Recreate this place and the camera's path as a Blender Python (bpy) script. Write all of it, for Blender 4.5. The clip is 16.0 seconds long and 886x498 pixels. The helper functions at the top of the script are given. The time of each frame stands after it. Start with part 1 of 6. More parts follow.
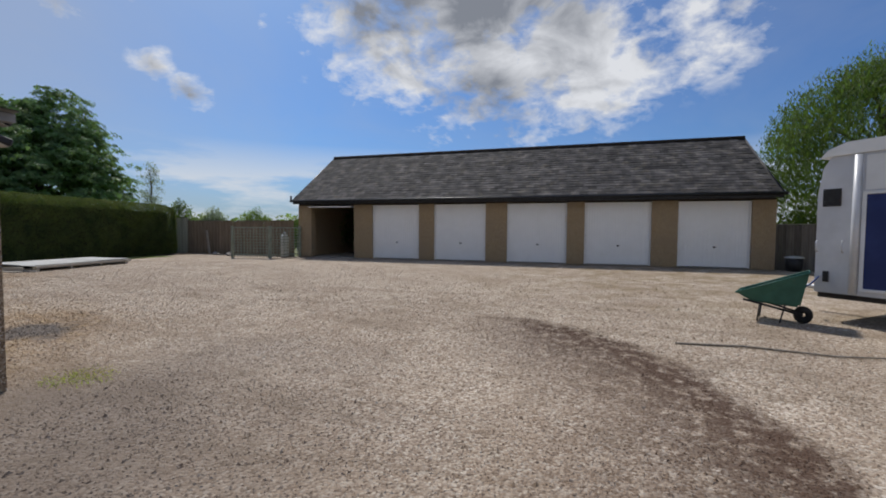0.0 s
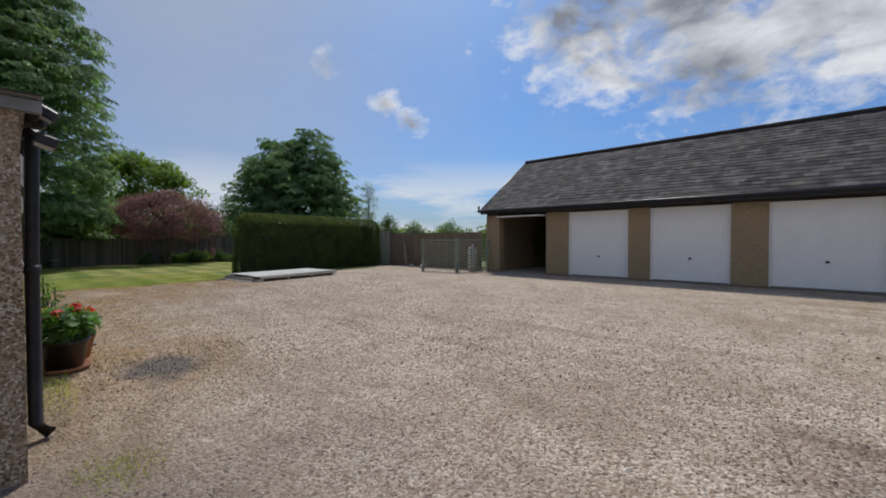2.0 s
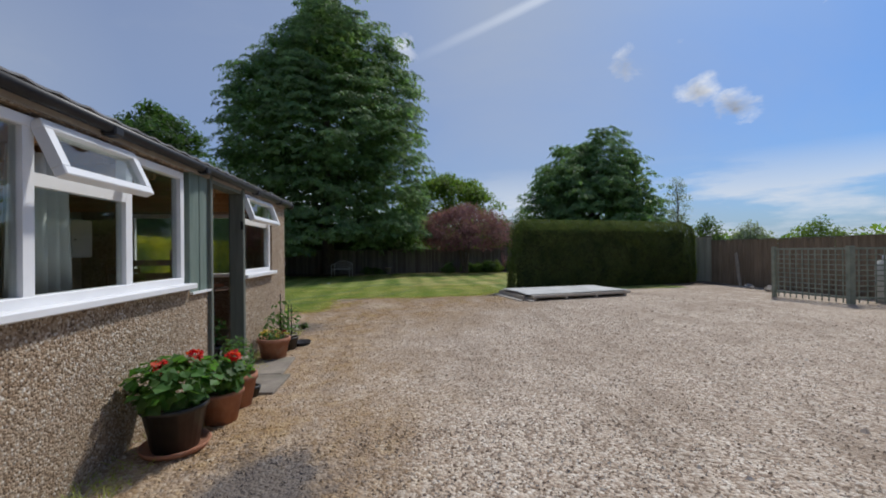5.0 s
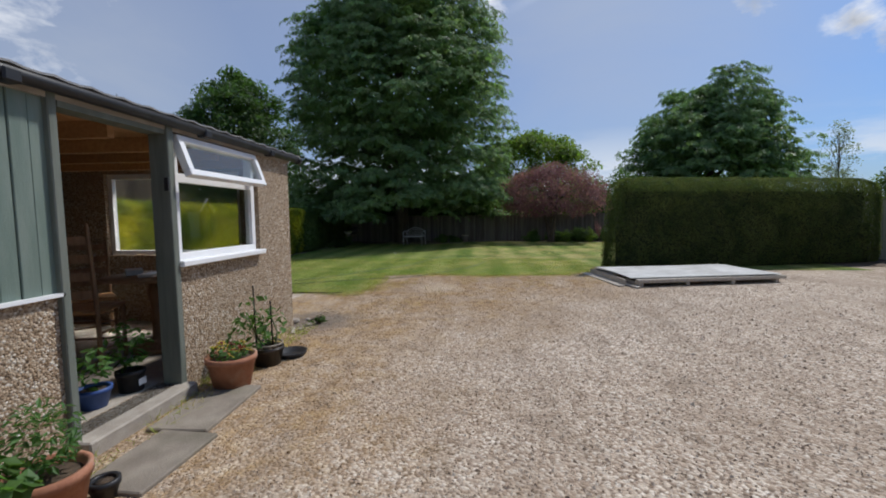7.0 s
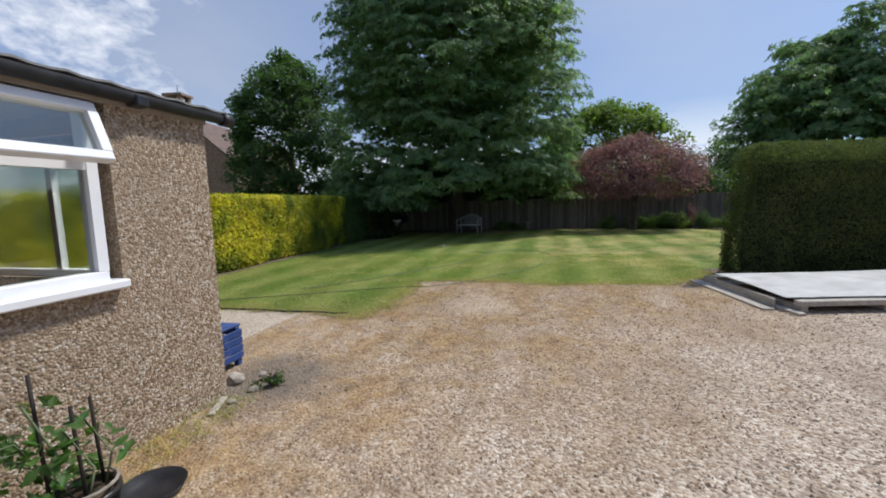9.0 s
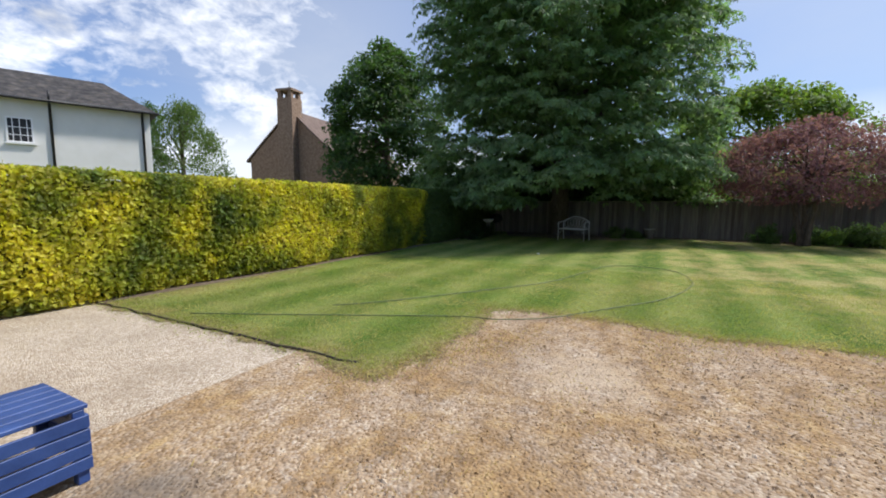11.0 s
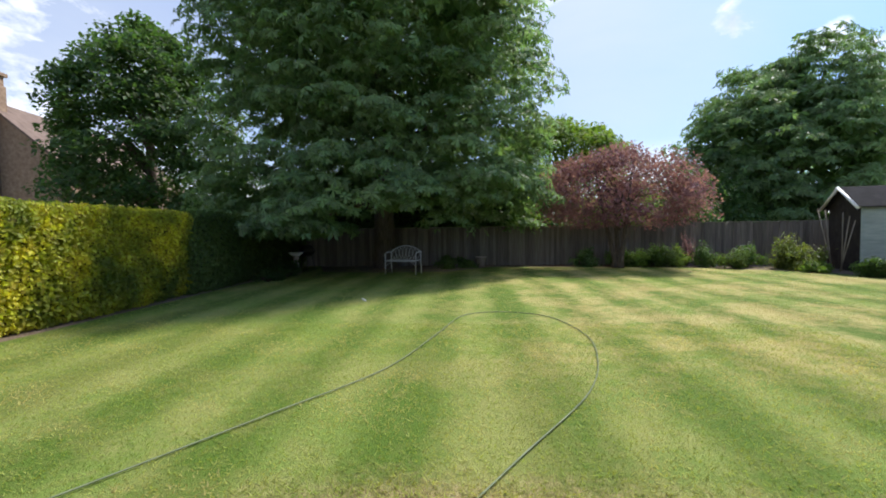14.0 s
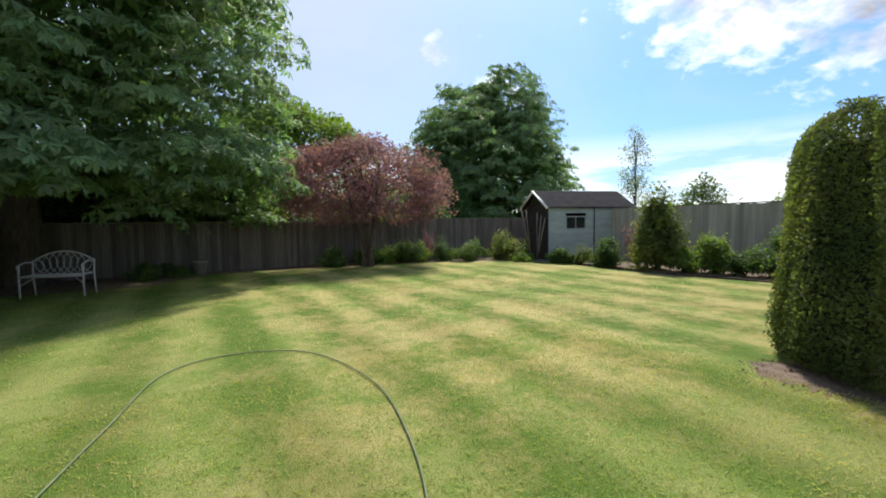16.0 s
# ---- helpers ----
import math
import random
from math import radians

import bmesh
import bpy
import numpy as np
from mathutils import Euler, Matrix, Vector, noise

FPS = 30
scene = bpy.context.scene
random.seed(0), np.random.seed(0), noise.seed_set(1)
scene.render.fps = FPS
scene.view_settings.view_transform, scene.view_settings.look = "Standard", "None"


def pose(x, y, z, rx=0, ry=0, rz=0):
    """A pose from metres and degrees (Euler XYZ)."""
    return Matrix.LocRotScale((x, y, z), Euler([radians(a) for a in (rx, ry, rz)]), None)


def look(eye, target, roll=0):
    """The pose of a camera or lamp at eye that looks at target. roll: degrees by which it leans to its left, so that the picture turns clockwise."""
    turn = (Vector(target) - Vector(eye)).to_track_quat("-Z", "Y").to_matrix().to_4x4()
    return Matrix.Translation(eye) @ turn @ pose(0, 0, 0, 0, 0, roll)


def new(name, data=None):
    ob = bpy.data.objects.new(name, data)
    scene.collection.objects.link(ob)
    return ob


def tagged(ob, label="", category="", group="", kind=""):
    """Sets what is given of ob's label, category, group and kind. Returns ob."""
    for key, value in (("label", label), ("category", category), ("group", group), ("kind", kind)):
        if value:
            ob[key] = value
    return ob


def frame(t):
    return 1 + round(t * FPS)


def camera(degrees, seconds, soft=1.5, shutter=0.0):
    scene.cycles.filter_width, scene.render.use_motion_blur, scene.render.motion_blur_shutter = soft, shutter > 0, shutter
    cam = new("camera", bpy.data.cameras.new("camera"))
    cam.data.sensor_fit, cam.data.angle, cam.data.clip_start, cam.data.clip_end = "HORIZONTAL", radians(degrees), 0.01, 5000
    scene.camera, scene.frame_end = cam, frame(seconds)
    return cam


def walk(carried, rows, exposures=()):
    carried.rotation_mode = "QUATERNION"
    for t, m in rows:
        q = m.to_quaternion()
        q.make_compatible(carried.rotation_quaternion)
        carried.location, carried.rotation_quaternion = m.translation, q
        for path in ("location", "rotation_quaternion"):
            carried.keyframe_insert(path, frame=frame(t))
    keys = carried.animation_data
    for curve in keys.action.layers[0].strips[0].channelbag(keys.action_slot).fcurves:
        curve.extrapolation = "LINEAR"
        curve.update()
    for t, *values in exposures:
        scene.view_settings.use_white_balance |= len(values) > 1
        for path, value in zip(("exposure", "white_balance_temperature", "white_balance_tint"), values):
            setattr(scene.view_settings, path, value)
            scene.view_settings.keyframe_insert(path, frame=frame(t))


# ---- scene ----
cam = camera(93.4, 16.0, 1.9)
PATH = [
    (0, (8.123, -16.128, 1.212), (7.536, -14.218, 1.125), 0.4),
    (0.5, (7.867, -15.552, 1.32), (7.147, -13.688, 1.236), 0.3),
    (1, (7.758, -14.986, 1.375), (6.825, -13.219, 1.304), 0.0),
    (1.5, (7.375, -14.453, 1.313), (6.223, -12.818, 1.259), -0.1),
    (2, (7.163, -13.932, 1.313), (5.779, -12.489, 1.268), -0.2),
    (2.5, (6.837, -13.504, 1.247), (5.25, -12.288, 1.209), 0.1),
    (3, (6.42, -13.122, 1.326), (4.67, -12.155, 1.29), -0.0),
    (3.5, (5.942, -12.796, 1.383), (4.08, -12.066, 1.352), 0.1),
    (4, (5.536, -12.405, 1.407), (3.6, -11.9, 1.391), 0.2),
    (4.5, (5.097, -12.101, 1.376), (3.125, -11.767, 1.362), 0.3),
    (4.7, (4.86, -12.079, 1.342), (2.882, -11.785, 1.341), -0.1),
    (6.8, (2.56, -11.483, 1.389), (0.57, -11.628, 1.251), -0.7),
    (7, (2.268, -11.459, 1.404), (0.282, -11.641, 1.249), -0.6),
    (7.5, (1.641, -11.465, 1.4), (-0.334, -11.72, 1.216), -1.0),
    (8, (1.038, -11.435, 1.412), (-0.926, -11.757, 1.21), -1.6),
    (8.5, (0.411, -11.415, 1.476), (-1.538, -11.809, 1.257), -1.6),
    (9, (-0.173, -11.4, 1.471), (-2.1, -11.888, 1.246), -1.7),
    (9.5, (-0.77, -11.385, 1.465), (-2.662, -11.989, 1.23), -1.3),
    (10, (-1.347, -11.474, 1.438), (-3.187, -12.217, 1.191), -0.5),
    (10.2, (-1.573, -11.538, 1.449), (-3.389, -12.337, 1.196), -0.1),
    (12.3, (-4.106, -12.313, 1.197), (-5.829, -13.311, 1.017), 0.1),
    (12.5, (-4.331, -12.418, 1.203), (-6.087, -13.362, 1.039), -0.1),
    (13, (-4.811, -12.58, 1.184), (-6.662, -13.328, 1.07), -0.5),
    (13.5, (-5.288, -12.726, 1.25), (-7.232, -13.187, 1.162), -1.0),
    (14, (-5.728, -12.718, 1.303), (-7.722, -12.851, 1.218), -0.7),
    (14.5, (-6.23, -12.775, 1.333), (-8.213, -12.535, 1.242), -0.7),
    (15, (-6.649, -12.683, 1.334), (-8.562, -12.111, 1.235), -0.6),
    (15.5, (-7.127, -12.651, 1.303), (-8.933, -11.801, 1.192), -0.5),
    (16, (-7.595, -12.604, 1.339), (-9.299, -11.564, 1.215), -0.7),
]
# ---- world and sun ----
EXPO = [(0, -0.12, 6500, 10), (2, -0.1, 6400, 10), (4.5, -0.08, 6200, 10), (7, 0.04, 6250, 10), (8.5, 0.22, 6250, 10), (10, 0.44, 6350, 10), (12.5, 0.84, 6500, 10), (14.5, 1.0, 6650, 10), (16, 0.92, 6800, 10)]
walk(cam, [(t, look(eye, target, roll)) for t, eye, target, roll in PATH], EXPO)

SUN_AZ, SUN_EL = radians(-44), radians(54)  # from +y towards +x, and above the horizon


class Nodes:
    """A short way to wire nodes."""

    def __init__(self, tree):
        self.t = tree
        tree.nodes.clear()

    def n(self, kind, **given):
        node = self.t.nodes.new("ShaderNode" + kind)
        for key, value in given.items():
            if key in node.inputs:
                self.put(node.inputs[key], value)
            else:
                setattr(node, key, value)
        return node

    def put(self, socket, value):
        if isinstance(value, bpy.types.NodeSocket):
            self.t.links.new(value, socket)
        else:
            socket.default_value = value

    def math(self, op, a, b=0.5, clamp=False):
        node = self.n("Math", operation=op, use_clamp=clamp)
        self.put(node.inputs[0], a)
        self.put(node.inputs[1], b)
        return node.outputs[0]

    def mix(self, f, a, b, blend="MIX"):
        node = self.n("Mix", data_type="RGBA", blend_type=blend)
        self.put(node.inputs[0], f)
        self.put(node.inputs[6], a if isinstance(a, bpy.types.NodeSocket) else (*a, 1))
        self.put(node.inputs[7], b if isinstance(b, bpy.types.NodeSocket) else (*b, 1))
        return node.outputs[2]

    def noise(self, scale, detail=6, vector=None, rough=0.55, warp=0.0):
        node = self.n("TexNoise", Scale=scale, Detail=detail, Roughness=rough, Distortion=warp)
        if vector is not None:
            self.put(node.inputs["Vector"], vector)
        return node.outputs["Fac"]

    def ramp(self, f, stops):
        node = self.n("ValToRGB")
        e = node.color_ramp.elements
        while len(e) < len(stops):
            e.new(0.5)
        for el, (p, c) in zip(e, stops):
            el.position, el.color = p, (*c, 1) if len(c) == 3 else c
        self.put(node.inputs[0], f)
        return node.outputs[0]

    def step(self, f, lo, hi):
        node = self.n("MapRange", clamp=True)
        self.put(node.inputs[0], f)
        self.put(node.inputs[1], lo)
        self.put(node.inputs[2], hi)
        return node.outputs[0]


world = bpy.data.worlds.new("world")
scene.world = world
world.use_nodes = True
W = Nodes(world.node_tree)
sky = W.n("TexSky", sky_type="NISHITA", sun_disc=False, sun_elevation=SUN_EL, sun_rotation=SUN_AZ, air_density=1.0, dust_density=1.6, ozone_density=1.6)
tc = W.n("TexCoord").outputs["Generated"]
sep = W.n("SeparateXYZ", Vector=tc)
up = W.math("MAXIMUM", sep.outputs[2], 0.02)
flat = W.n("VectorMath", operation="SCALE", Vector=tc, Scale=W.math("DIVIDE", 1.0, W.math("ADD", up, 0.16))).outputs[0]
squash = W.n("VectorMath", operation="MULTIPLY", Vector=tc)
squash.inputs[1].default_value = (1.0, 1.0, 1.7)
puff = W.noise(4.6, 9, squash.outputs[0], 0.56, 0.25)
crumb = W.noise(21.0, 7, squash.outputs[0], 0.6, 0.3)
fold = W.noise(6.0, 6, squash.outputs[0], 0.55, 0.4)


def lump(way, size, gain):
    """Adds cloud round one direction of the sky."""
    far = W.n("VectorMath", operation="DISTANCE", Vector=tc)
    far.inputs[1].default_value = Vector(way).normalized()
    return W.math("MULTIPLY", W.math("SUBTRACT", 1.0, W.math("DIVIDE", far.outputs["Value"], size), True), gain)


# one large cumulus over the garages with a ragged lower edge, small puffs beside it, and broken cloud to the south-west
CLOUDS = [((-0.23, 0.80, 0.55), 0.36, 0.62), ((0.0, 0.90, 0.40), 0.24, 0.42), ((-0.17, 0.92, 0.35), 0.24, 0.36), ((-0.40, 0.80, 0.46), 0.22, 0.34), ((-0.10, 0.96, 0.27), 0.12, 0.26), ((0.2, 0.88, 0.43), 0.2, 0.2)]
CLOUDS += [((-0.797, 0.472, 0.375), 0.06, 0.27), ((-0.737, 0.546, 0.398), 0.035, 0.24), ((-0.747, 0.591, 0.305), 0.045, 0.2), ((-0.72, 0.644, 0.262), 0.05, 0.25), ((-0.898, 0.02, 0.439), 0.05, 0.26), ((-0.797, 0.40, 0.44), 0.05, 0.12), ((-0.593, 0.697, 0.404), 0.03, 0.2)]
# last three: unseen bright cloud south and east, added as fill light for the garage doors
CLOUDS += [((-0.329, -0.907, 0.263), 0.3, 0.2), ((-0.574, -0.728, 0.39), 0.2, 0.22), ((-0.504, -0.823, 0.262), 0.2, 0.17), ((-0.357, -0.871, 0.37), 0.2, 0.2), ((-0.62, -0.76, 0.19), 0.16, 0.12), ((0.5, -0.7, 0.5), 0.7, 0.36), ((0.0, -0.85, 0.55), 0.5, 0.3), ((0.9, 0.1, 0.45), 0.6, 0.3)]
mass = lump(*CLOUDS[0])
for given in CLOUDS[1:]:
    mass = W.math("MAXIMUM", mass, lump(*given))
amount = W.math("ADD", W.math("ADD", mass, W.math("MULTIPLY", W.math("SUBTRACT", puff, 0.5), 0.85)), W.math("MULTIPLY", W.math("SUBTRACT", crumb, 0.5), 0.5))
cover = W.math("MULTIPLY", W.step(amount, 0.10, 0.30), W.step(mass, 0.0, 0.05))
thick = W.step(W.math("ADD", mass, W.math("MULTIPLY", W.math("SUBTRACT", fold, 0.5), 1.0)), 0.12, 0.42)
low = W.math("SUBTRACT", 1.0, W.step(sep.outputs[2], 0.0, 0.30), True)
stretch = W.n("VectorMath", operation="MULTIPLY", Vector=tc)
stretch.inputs[1].default_value = (3.0, 3.0, 16.0)
bank = W.math("MULTIPLY", W.step(W.noise(0.8, 7, stretch.outputs[0], 0.6), 0.42, 0.54), W.math("SUBTRACT", 1.0, W.step(sep.outputs[2], 0.1, 0.19), True))
veil = W.math("ADD", W.math("MULTIPLY", W.step(W.noise(0.7, 6, flat, 0.6, 0.6), 0.4, 0.75), 0.2), W.math("ADD", lump((-0.85, 0.22, 0.5), 0.7, 0.75), lump((-0.75, -0.65, 0.3), 0.7, 0.65)), True)
# a thin vapour trail
trail_a, trail_b = Vector((-0.908, 0.05, 0.416)), Vector((-0.817, 0.285, 0.501))
off = W.n("VectorMath", operation="DOT_PRODUCT", Vector=tc)
off.inputs[1].default_value = trail_a.cross(trail_b).normalized()
on = W.n("VectorMath", operation="DOT_PRODUCT", Vector=tc)
on.inputs[1].default_value = (trail_b - trail_a).normalized()
trail = W.math("MULTIPLY", W.step(W.math("ABSOLUTE", W.math("ADD", off.outputs["Value"], W.math("MULTIPLY", W.math("SUBTRACT", puff, 0.5), 0.012))), 0.013, 0.003), W.step(on.outputs["Value"], trail_a.dot((trail_b - trail_a).normalized()) - 0.01, trail_b.dot((trail_b - trail_a).normalized())))
trail = W.math("MULTIPLY", trail, W.step(on.outputs["Value"], 0.75, 0.6))
cloud_tone = W.mix(thick, (5.4, 5.5, 5.7), (1.6, 1.7, 1.9))
blue = W.mix(1.0, sky.outputs[0], (0.255, 0.44, 0.70), "MULTIPLY")
col = W.mix(W.math("MULTIPLY", W.math("POWER", low, 2.2), 0.5), blue, (3.3, 3.8, 4.5))
col = W.mix(veil, col, (3.0, 3.25, 3.65))
col = W.mix(W.math("MULTIPLY", bank, 0.8), col, (4.8, 5.0, 5.3))
col = W.mix(W.math("MULTIPLY", trail, 0.5), col, (5.2, 5.5, 6.0))
col = W.mix(W.math("MULTIPLY", cover, 0.95), col, cloud_tone)
bg = W.n("Background", Strength=0.15)
W.put(bg.inputs[0], col)
W.t.links.new(bg.outputs[0], W.n("OutputWorld").inputs[0])

sun = new("sun", bpy.data.lights.new("sun", "SUN"))
sun.data.energy, sun.data.angle, sun.data.color = 3.3, radians(5.0), (1.0, 0.95, 0.88)
sun_way = Vector((math.sin(SUN_AZ) * math.cos(SUN_EL), math.cos(SUN_AZ) * math.cos(SUN_EL), math.sin(SUN_EL)))
sun.matrix_world = look(sun_way * 80, (0, 0, 0))


# ---- materials ----
def mat(name, stops, scale=6.0, rough=0.85, bump=0.2, bscale=60.0, metal=0.0, rnd=0.0, island=0.0, patch=None, leaf=False, stretch=None, spec=0.4, depth=0.01):
    """A surface of noise colours at one scale, wear at a larger one and fine relief. rnd, island: how far whole pieces vary."""
    m = bpy.data.materials.new(name)
    m.use_nodes = True
    k = Nodes(m.node_tree)
    pos = k.n("NewGeometry").outputs["Position"]
    if stretch:
        mul = k.n("VectorMath", operation="MULTIPLY", Vector=pos)
        mul.inputs[1].default_value = stretch
        pos = mul.outputs[0]
    c = k.ramp(k.noise(scale, 7, pos), stops)
    if patch:
        pc, pscale, lo, hi, amt = patch
        c = k.mix(k.math("MULTIPLY", k.step(k.noise(pscale, 5, pos), lo, hi), amt), c, pc)
    for amount, src in ((rnd, "ObjectInfo"), (island, "NewGeometry")):
        if amount:
            r = k.n(src).outputs["Random" if src == "ObjectInfo" else "Random Per Island"]
            v = k.math("ADD", 1.0 - amount, k.math("MULTIPLY", r, 2 * amount))
            hsv = k.n("HueSaturation", Value=v, Color=c)
            if leaf:
                k.put(hsv.inputs["Hue"], k.math("ADD", 0.485, k.math("MULTIPLY", r, 0.03)))
            c = hsv.outputs[0]
    b = k.n("BsdfPrincipled", Roughness=rough, Metallic=metal)
    b.inputs["Specular IOR Level"].default_value = spec
    k.put(b.inputs["Base Color"], c)
    if bump:
        bn = k.n("Bump", Strength=bump, Distance=depth, Height=k.noise(bscale, 4, pos))
        k.put(b.inputs["Normal"], bn.outputs[0])
    out = k.n("OutputMaterial")
    if leaf:
        tr = k.n("BsdfTranslucent")
        k.put(tr.inputs[0], k.mix(1.0, c, (1.5, 1.6, 0.8), "MULTIPLY"))
        mx = k.n("MixShader")
        mx.inputs[0].default_value = 0.5
        k.t.links.new(b.outputs[0], mx.inputs[1])
        k.t.links.new(tr.outputs[0], mx.inputs[2])
        k.t.links.new(mx.outputs[0], out.inputs[0])
    else:
        k.t.links.new(b.outputs[0], out.inputs[0])
    return m


def pebbles(name, stops, size=0.011, ground=False, loose=False):
    """Small stones set in mortar (walls), or loose gravel with stains (ground)."""
    m = bpy.data.materials.new(name)
    m.use_nodes = True
    k = Nodes(m.node_tree)
    pos = k.n("NewGeometry").outputs["Position"]
    v = k.n("TexVoronoi", Scale=1 / size, Randomness=1.0)
    k.put(v.inputs["Vector"], pos)
    rnd = k.n("NewGeometry").outputs["Random Per Island"] if loose else k.n("SeparateColor", Color=v.outputs["Color"]).outputs[0]
    c = k.ramp(rnd, stops)
    large = k.noise(0.6 if ground else 0.9, 9, pos, 0.7)
    c = k.mix(k.math("MULTIPLY", k.step(large, 0.45, 0.62), 0.5), c, (0.30, 0.22, 0.15) if ground else (0.30, 0.23, 0.16))
    if ground:
        c = k.mix(k.math("MULTIPLY", k.step(k.noise(2.6, 6, pos, 0.65), 0.52, 0.72), 0.4), c, (0.17, 0.13, 0.085))
        drag = k.n("VectorMath", operation="MULTIPLY", Vector=pos)
        drag.inputs[1].default_value = (0.35, 2.2, 1.0)
        c = k.mix(k.math("MULTIPLY", k.step(k.noise(1.0, 8, drag.outputs[0], 0.7, 0.8), 0.5, 0.64), 0.4), c, (0.22, 0.16, 0.105))
        sp = k.n("SeparateXYZ", Vector=pos)
        wob = k.math("MULTIPLY", k.math("SUBTRACT", k.noise(0.8, 5, pos), 0.5), 2.6)
        # moss and dead grass along the outbuilding and towards the lawn
        along = k.math("SUBTRACT", 1.0, k.step(k.math("ABSOLUTE", k.math("ADD", k.math("ADD", sp.outputs[1], k.math("ADD", 13.2, k.math("MULTIPLY", k.step(sp.outputs[0], 2.5, 4.5), 1.2))), wob)), 0.2, 1.9), True)
        lean = k.math("ADD", k.math("MULTIPLY", sp.outputs[0], 0.8), k.math("MULTIPLY", k.math("ADD", sp.outputs[1], 13.0), 0.9))
        west = k.math("SUBTRACT", 1.0, k.step(k.math("ADD", lean, k.math("MULTIPLY", wob, 0.9)), -2.2, 0.4), True)
        dry = k.math("MULTIPLY", k.math("MAXIMUM", k.math("MULTIPLY", along, k.math("SUBTRACT", 1.0, k.step(sp.outputs[0], 2.0, 4.2), True)), west), k.step(k.noise(1.3, 10, pos, 0.82), 0.33, 0.58))
        c = k.mix(k.math("MULTIPLY", dry, 0.85), c, k.ramp(k.noise(5.0, 10, pos, 0.85), [(0.36, (0.105, 0.06, 0.026)), (0.5, (0.32, 0.19, 0.075)), (0.62, (0.49, 0.335, 0.145))]))
        # thin moss and dirt before the garage doors, and darker gravel round the outbuilding's corner
        moss = k.math("MULTIPLY", k.math("MULTIPLY", k.step(sp.outputs[1], -11.0, -5.0), k.step(sp.outputs[0], 4.0, 9.5)), k.step(k.noise(1.3, 8, pos, 0.75), 0.47, 0.57))
        c = k.mix(k.math("MULTIPLY", moss, 0.75), c, (0.235, 0.17, 0.08))
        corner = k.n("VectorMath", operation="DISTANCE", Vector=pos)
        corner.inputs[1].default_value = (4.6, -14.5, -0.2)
        near_corner = k.math("SUBTRACT", 1.0, k.step(k.math("ADD", corner.outputs["Value"], wob), 0.8, 3.3), True)
        spot = k.n("VectorMath", operation="DISTANCE", Vector=pos)
        spot.inputs[1].default_value = (1.95, -12.8, -0.05)
        oily = k.math("SUBTRACT", 1.0, k.step(k.math("ADD", spot.outputs["Value"], k.math("MULTIPLY", k.math("SUBTRACT", k.noise(5.0, 6, pos, 0.7), 0.5), 0.7)), 0.22, 0.5), True)
        c = k.mix(k.math("MULTIPLY", oily, 0.8), c, (0.085, 0.08, 0.08))
        rubble = k.n("VectorMath", operation="DISTANCE", Vector=pos)
        rubble.inputs[1].default_value = (-3.15, -13.7, 0.0)
        ashen = k.math("SUBTRACT", 1.0, k.step(k.math("ADD", rubble.outputs["Value"], k.math("MULTIPLY", k.math("SUBTRACT", k.noise(3.0, 7, pos, 0.75), 0.5), 1.2)), 0.3, 0.75), True)
        c = k.mix(k.math("MULTIPLY", ashen, 0.7), c, (0.13, 0.115, 0.10))
        bald = k.n("VectorMath", operation="DISTANCE", Vector=pos)
        bald.inputs[1].default_value = (-5.9, -12.25, 0.0)
        sandy = k.math("SUBTRACT", 1.0, k.step(k.math("ADD", bald.outputs["Value"], k.math("MULTIPLY", k.math("SUBTRACT", k.noise(4.0, 6, pos, 0.7), 0.5), 0.9)), 0.15, 0.6), True)
        c = k.mix(k.math("MULTIPLY", sandy, 0.75), c, (0.52, 0.41, 0.29))
        c = k.mix(k.math("MULTIPLY", near_corner, 0.72), c, (0.15, 0.118, 0.095))
        # damp wheel track that swings across the yard
        dx = k.math("SUBTRACT", sp.outputs[0], 6.4)
        dy = k.math("ADD", sp.outputs[1], 13.2)
        rad = k.math("SQRT", k.math("ADD", k.math("MULTIPLY", dx, dx), k.math("MULTIPLY", dy, dy)))
        turn = k.math("ADD", rad, k.math("MULTIPLY", k.math("SUBTRACT", k.noise(1.6, 6, pos, 0.65), 0.5), 0.7))
        band = k.math("MULTIPLY", k.step(turn, 1.3, 3.0), k.math("SUBTRACT", 1.0, k.step(turn, 3.2, 3.42), True))
        band = k.math("MULTIPLY", band, k.step(sp.outputs[0], 6.6, 7.8))
        c = k.mix(k.math("MULTIPLY", k.math("MULTIPLY", band, k.step(k.noise(9.0, 6, pos, 0.7), 0.30, 0.52)), 0.95), c, (0.085, 0.046, 0.028))
    d = k.step(v.outputs["Distance"], 0.0, 0.75)
    if not loose:
        c = k.mix(k.math("MULTIPLY", k.step(v.outputs["Distance"], 0.45, 0.85), 0.25), c, (0.2, 0.165, 0.13))
    b = k.n("BsdfPrincipled", Roughness=0.9)
    b.inputs["Specular IOR Level"].default_value = 0.25
    k.put(b.inputs["Base Color"], c)
    if not loose:
        bn = k.n("Bump", Strength=0.8, Distance=size * 0.5, Height=k.math("SUBTRACT", 1.0, d))
        k.put(b.inputs["Normal"], bn.outputs[0])
    k.t.links.new(b.outputs[0], k.n("OutputMaterial").inputs[0])
    return m


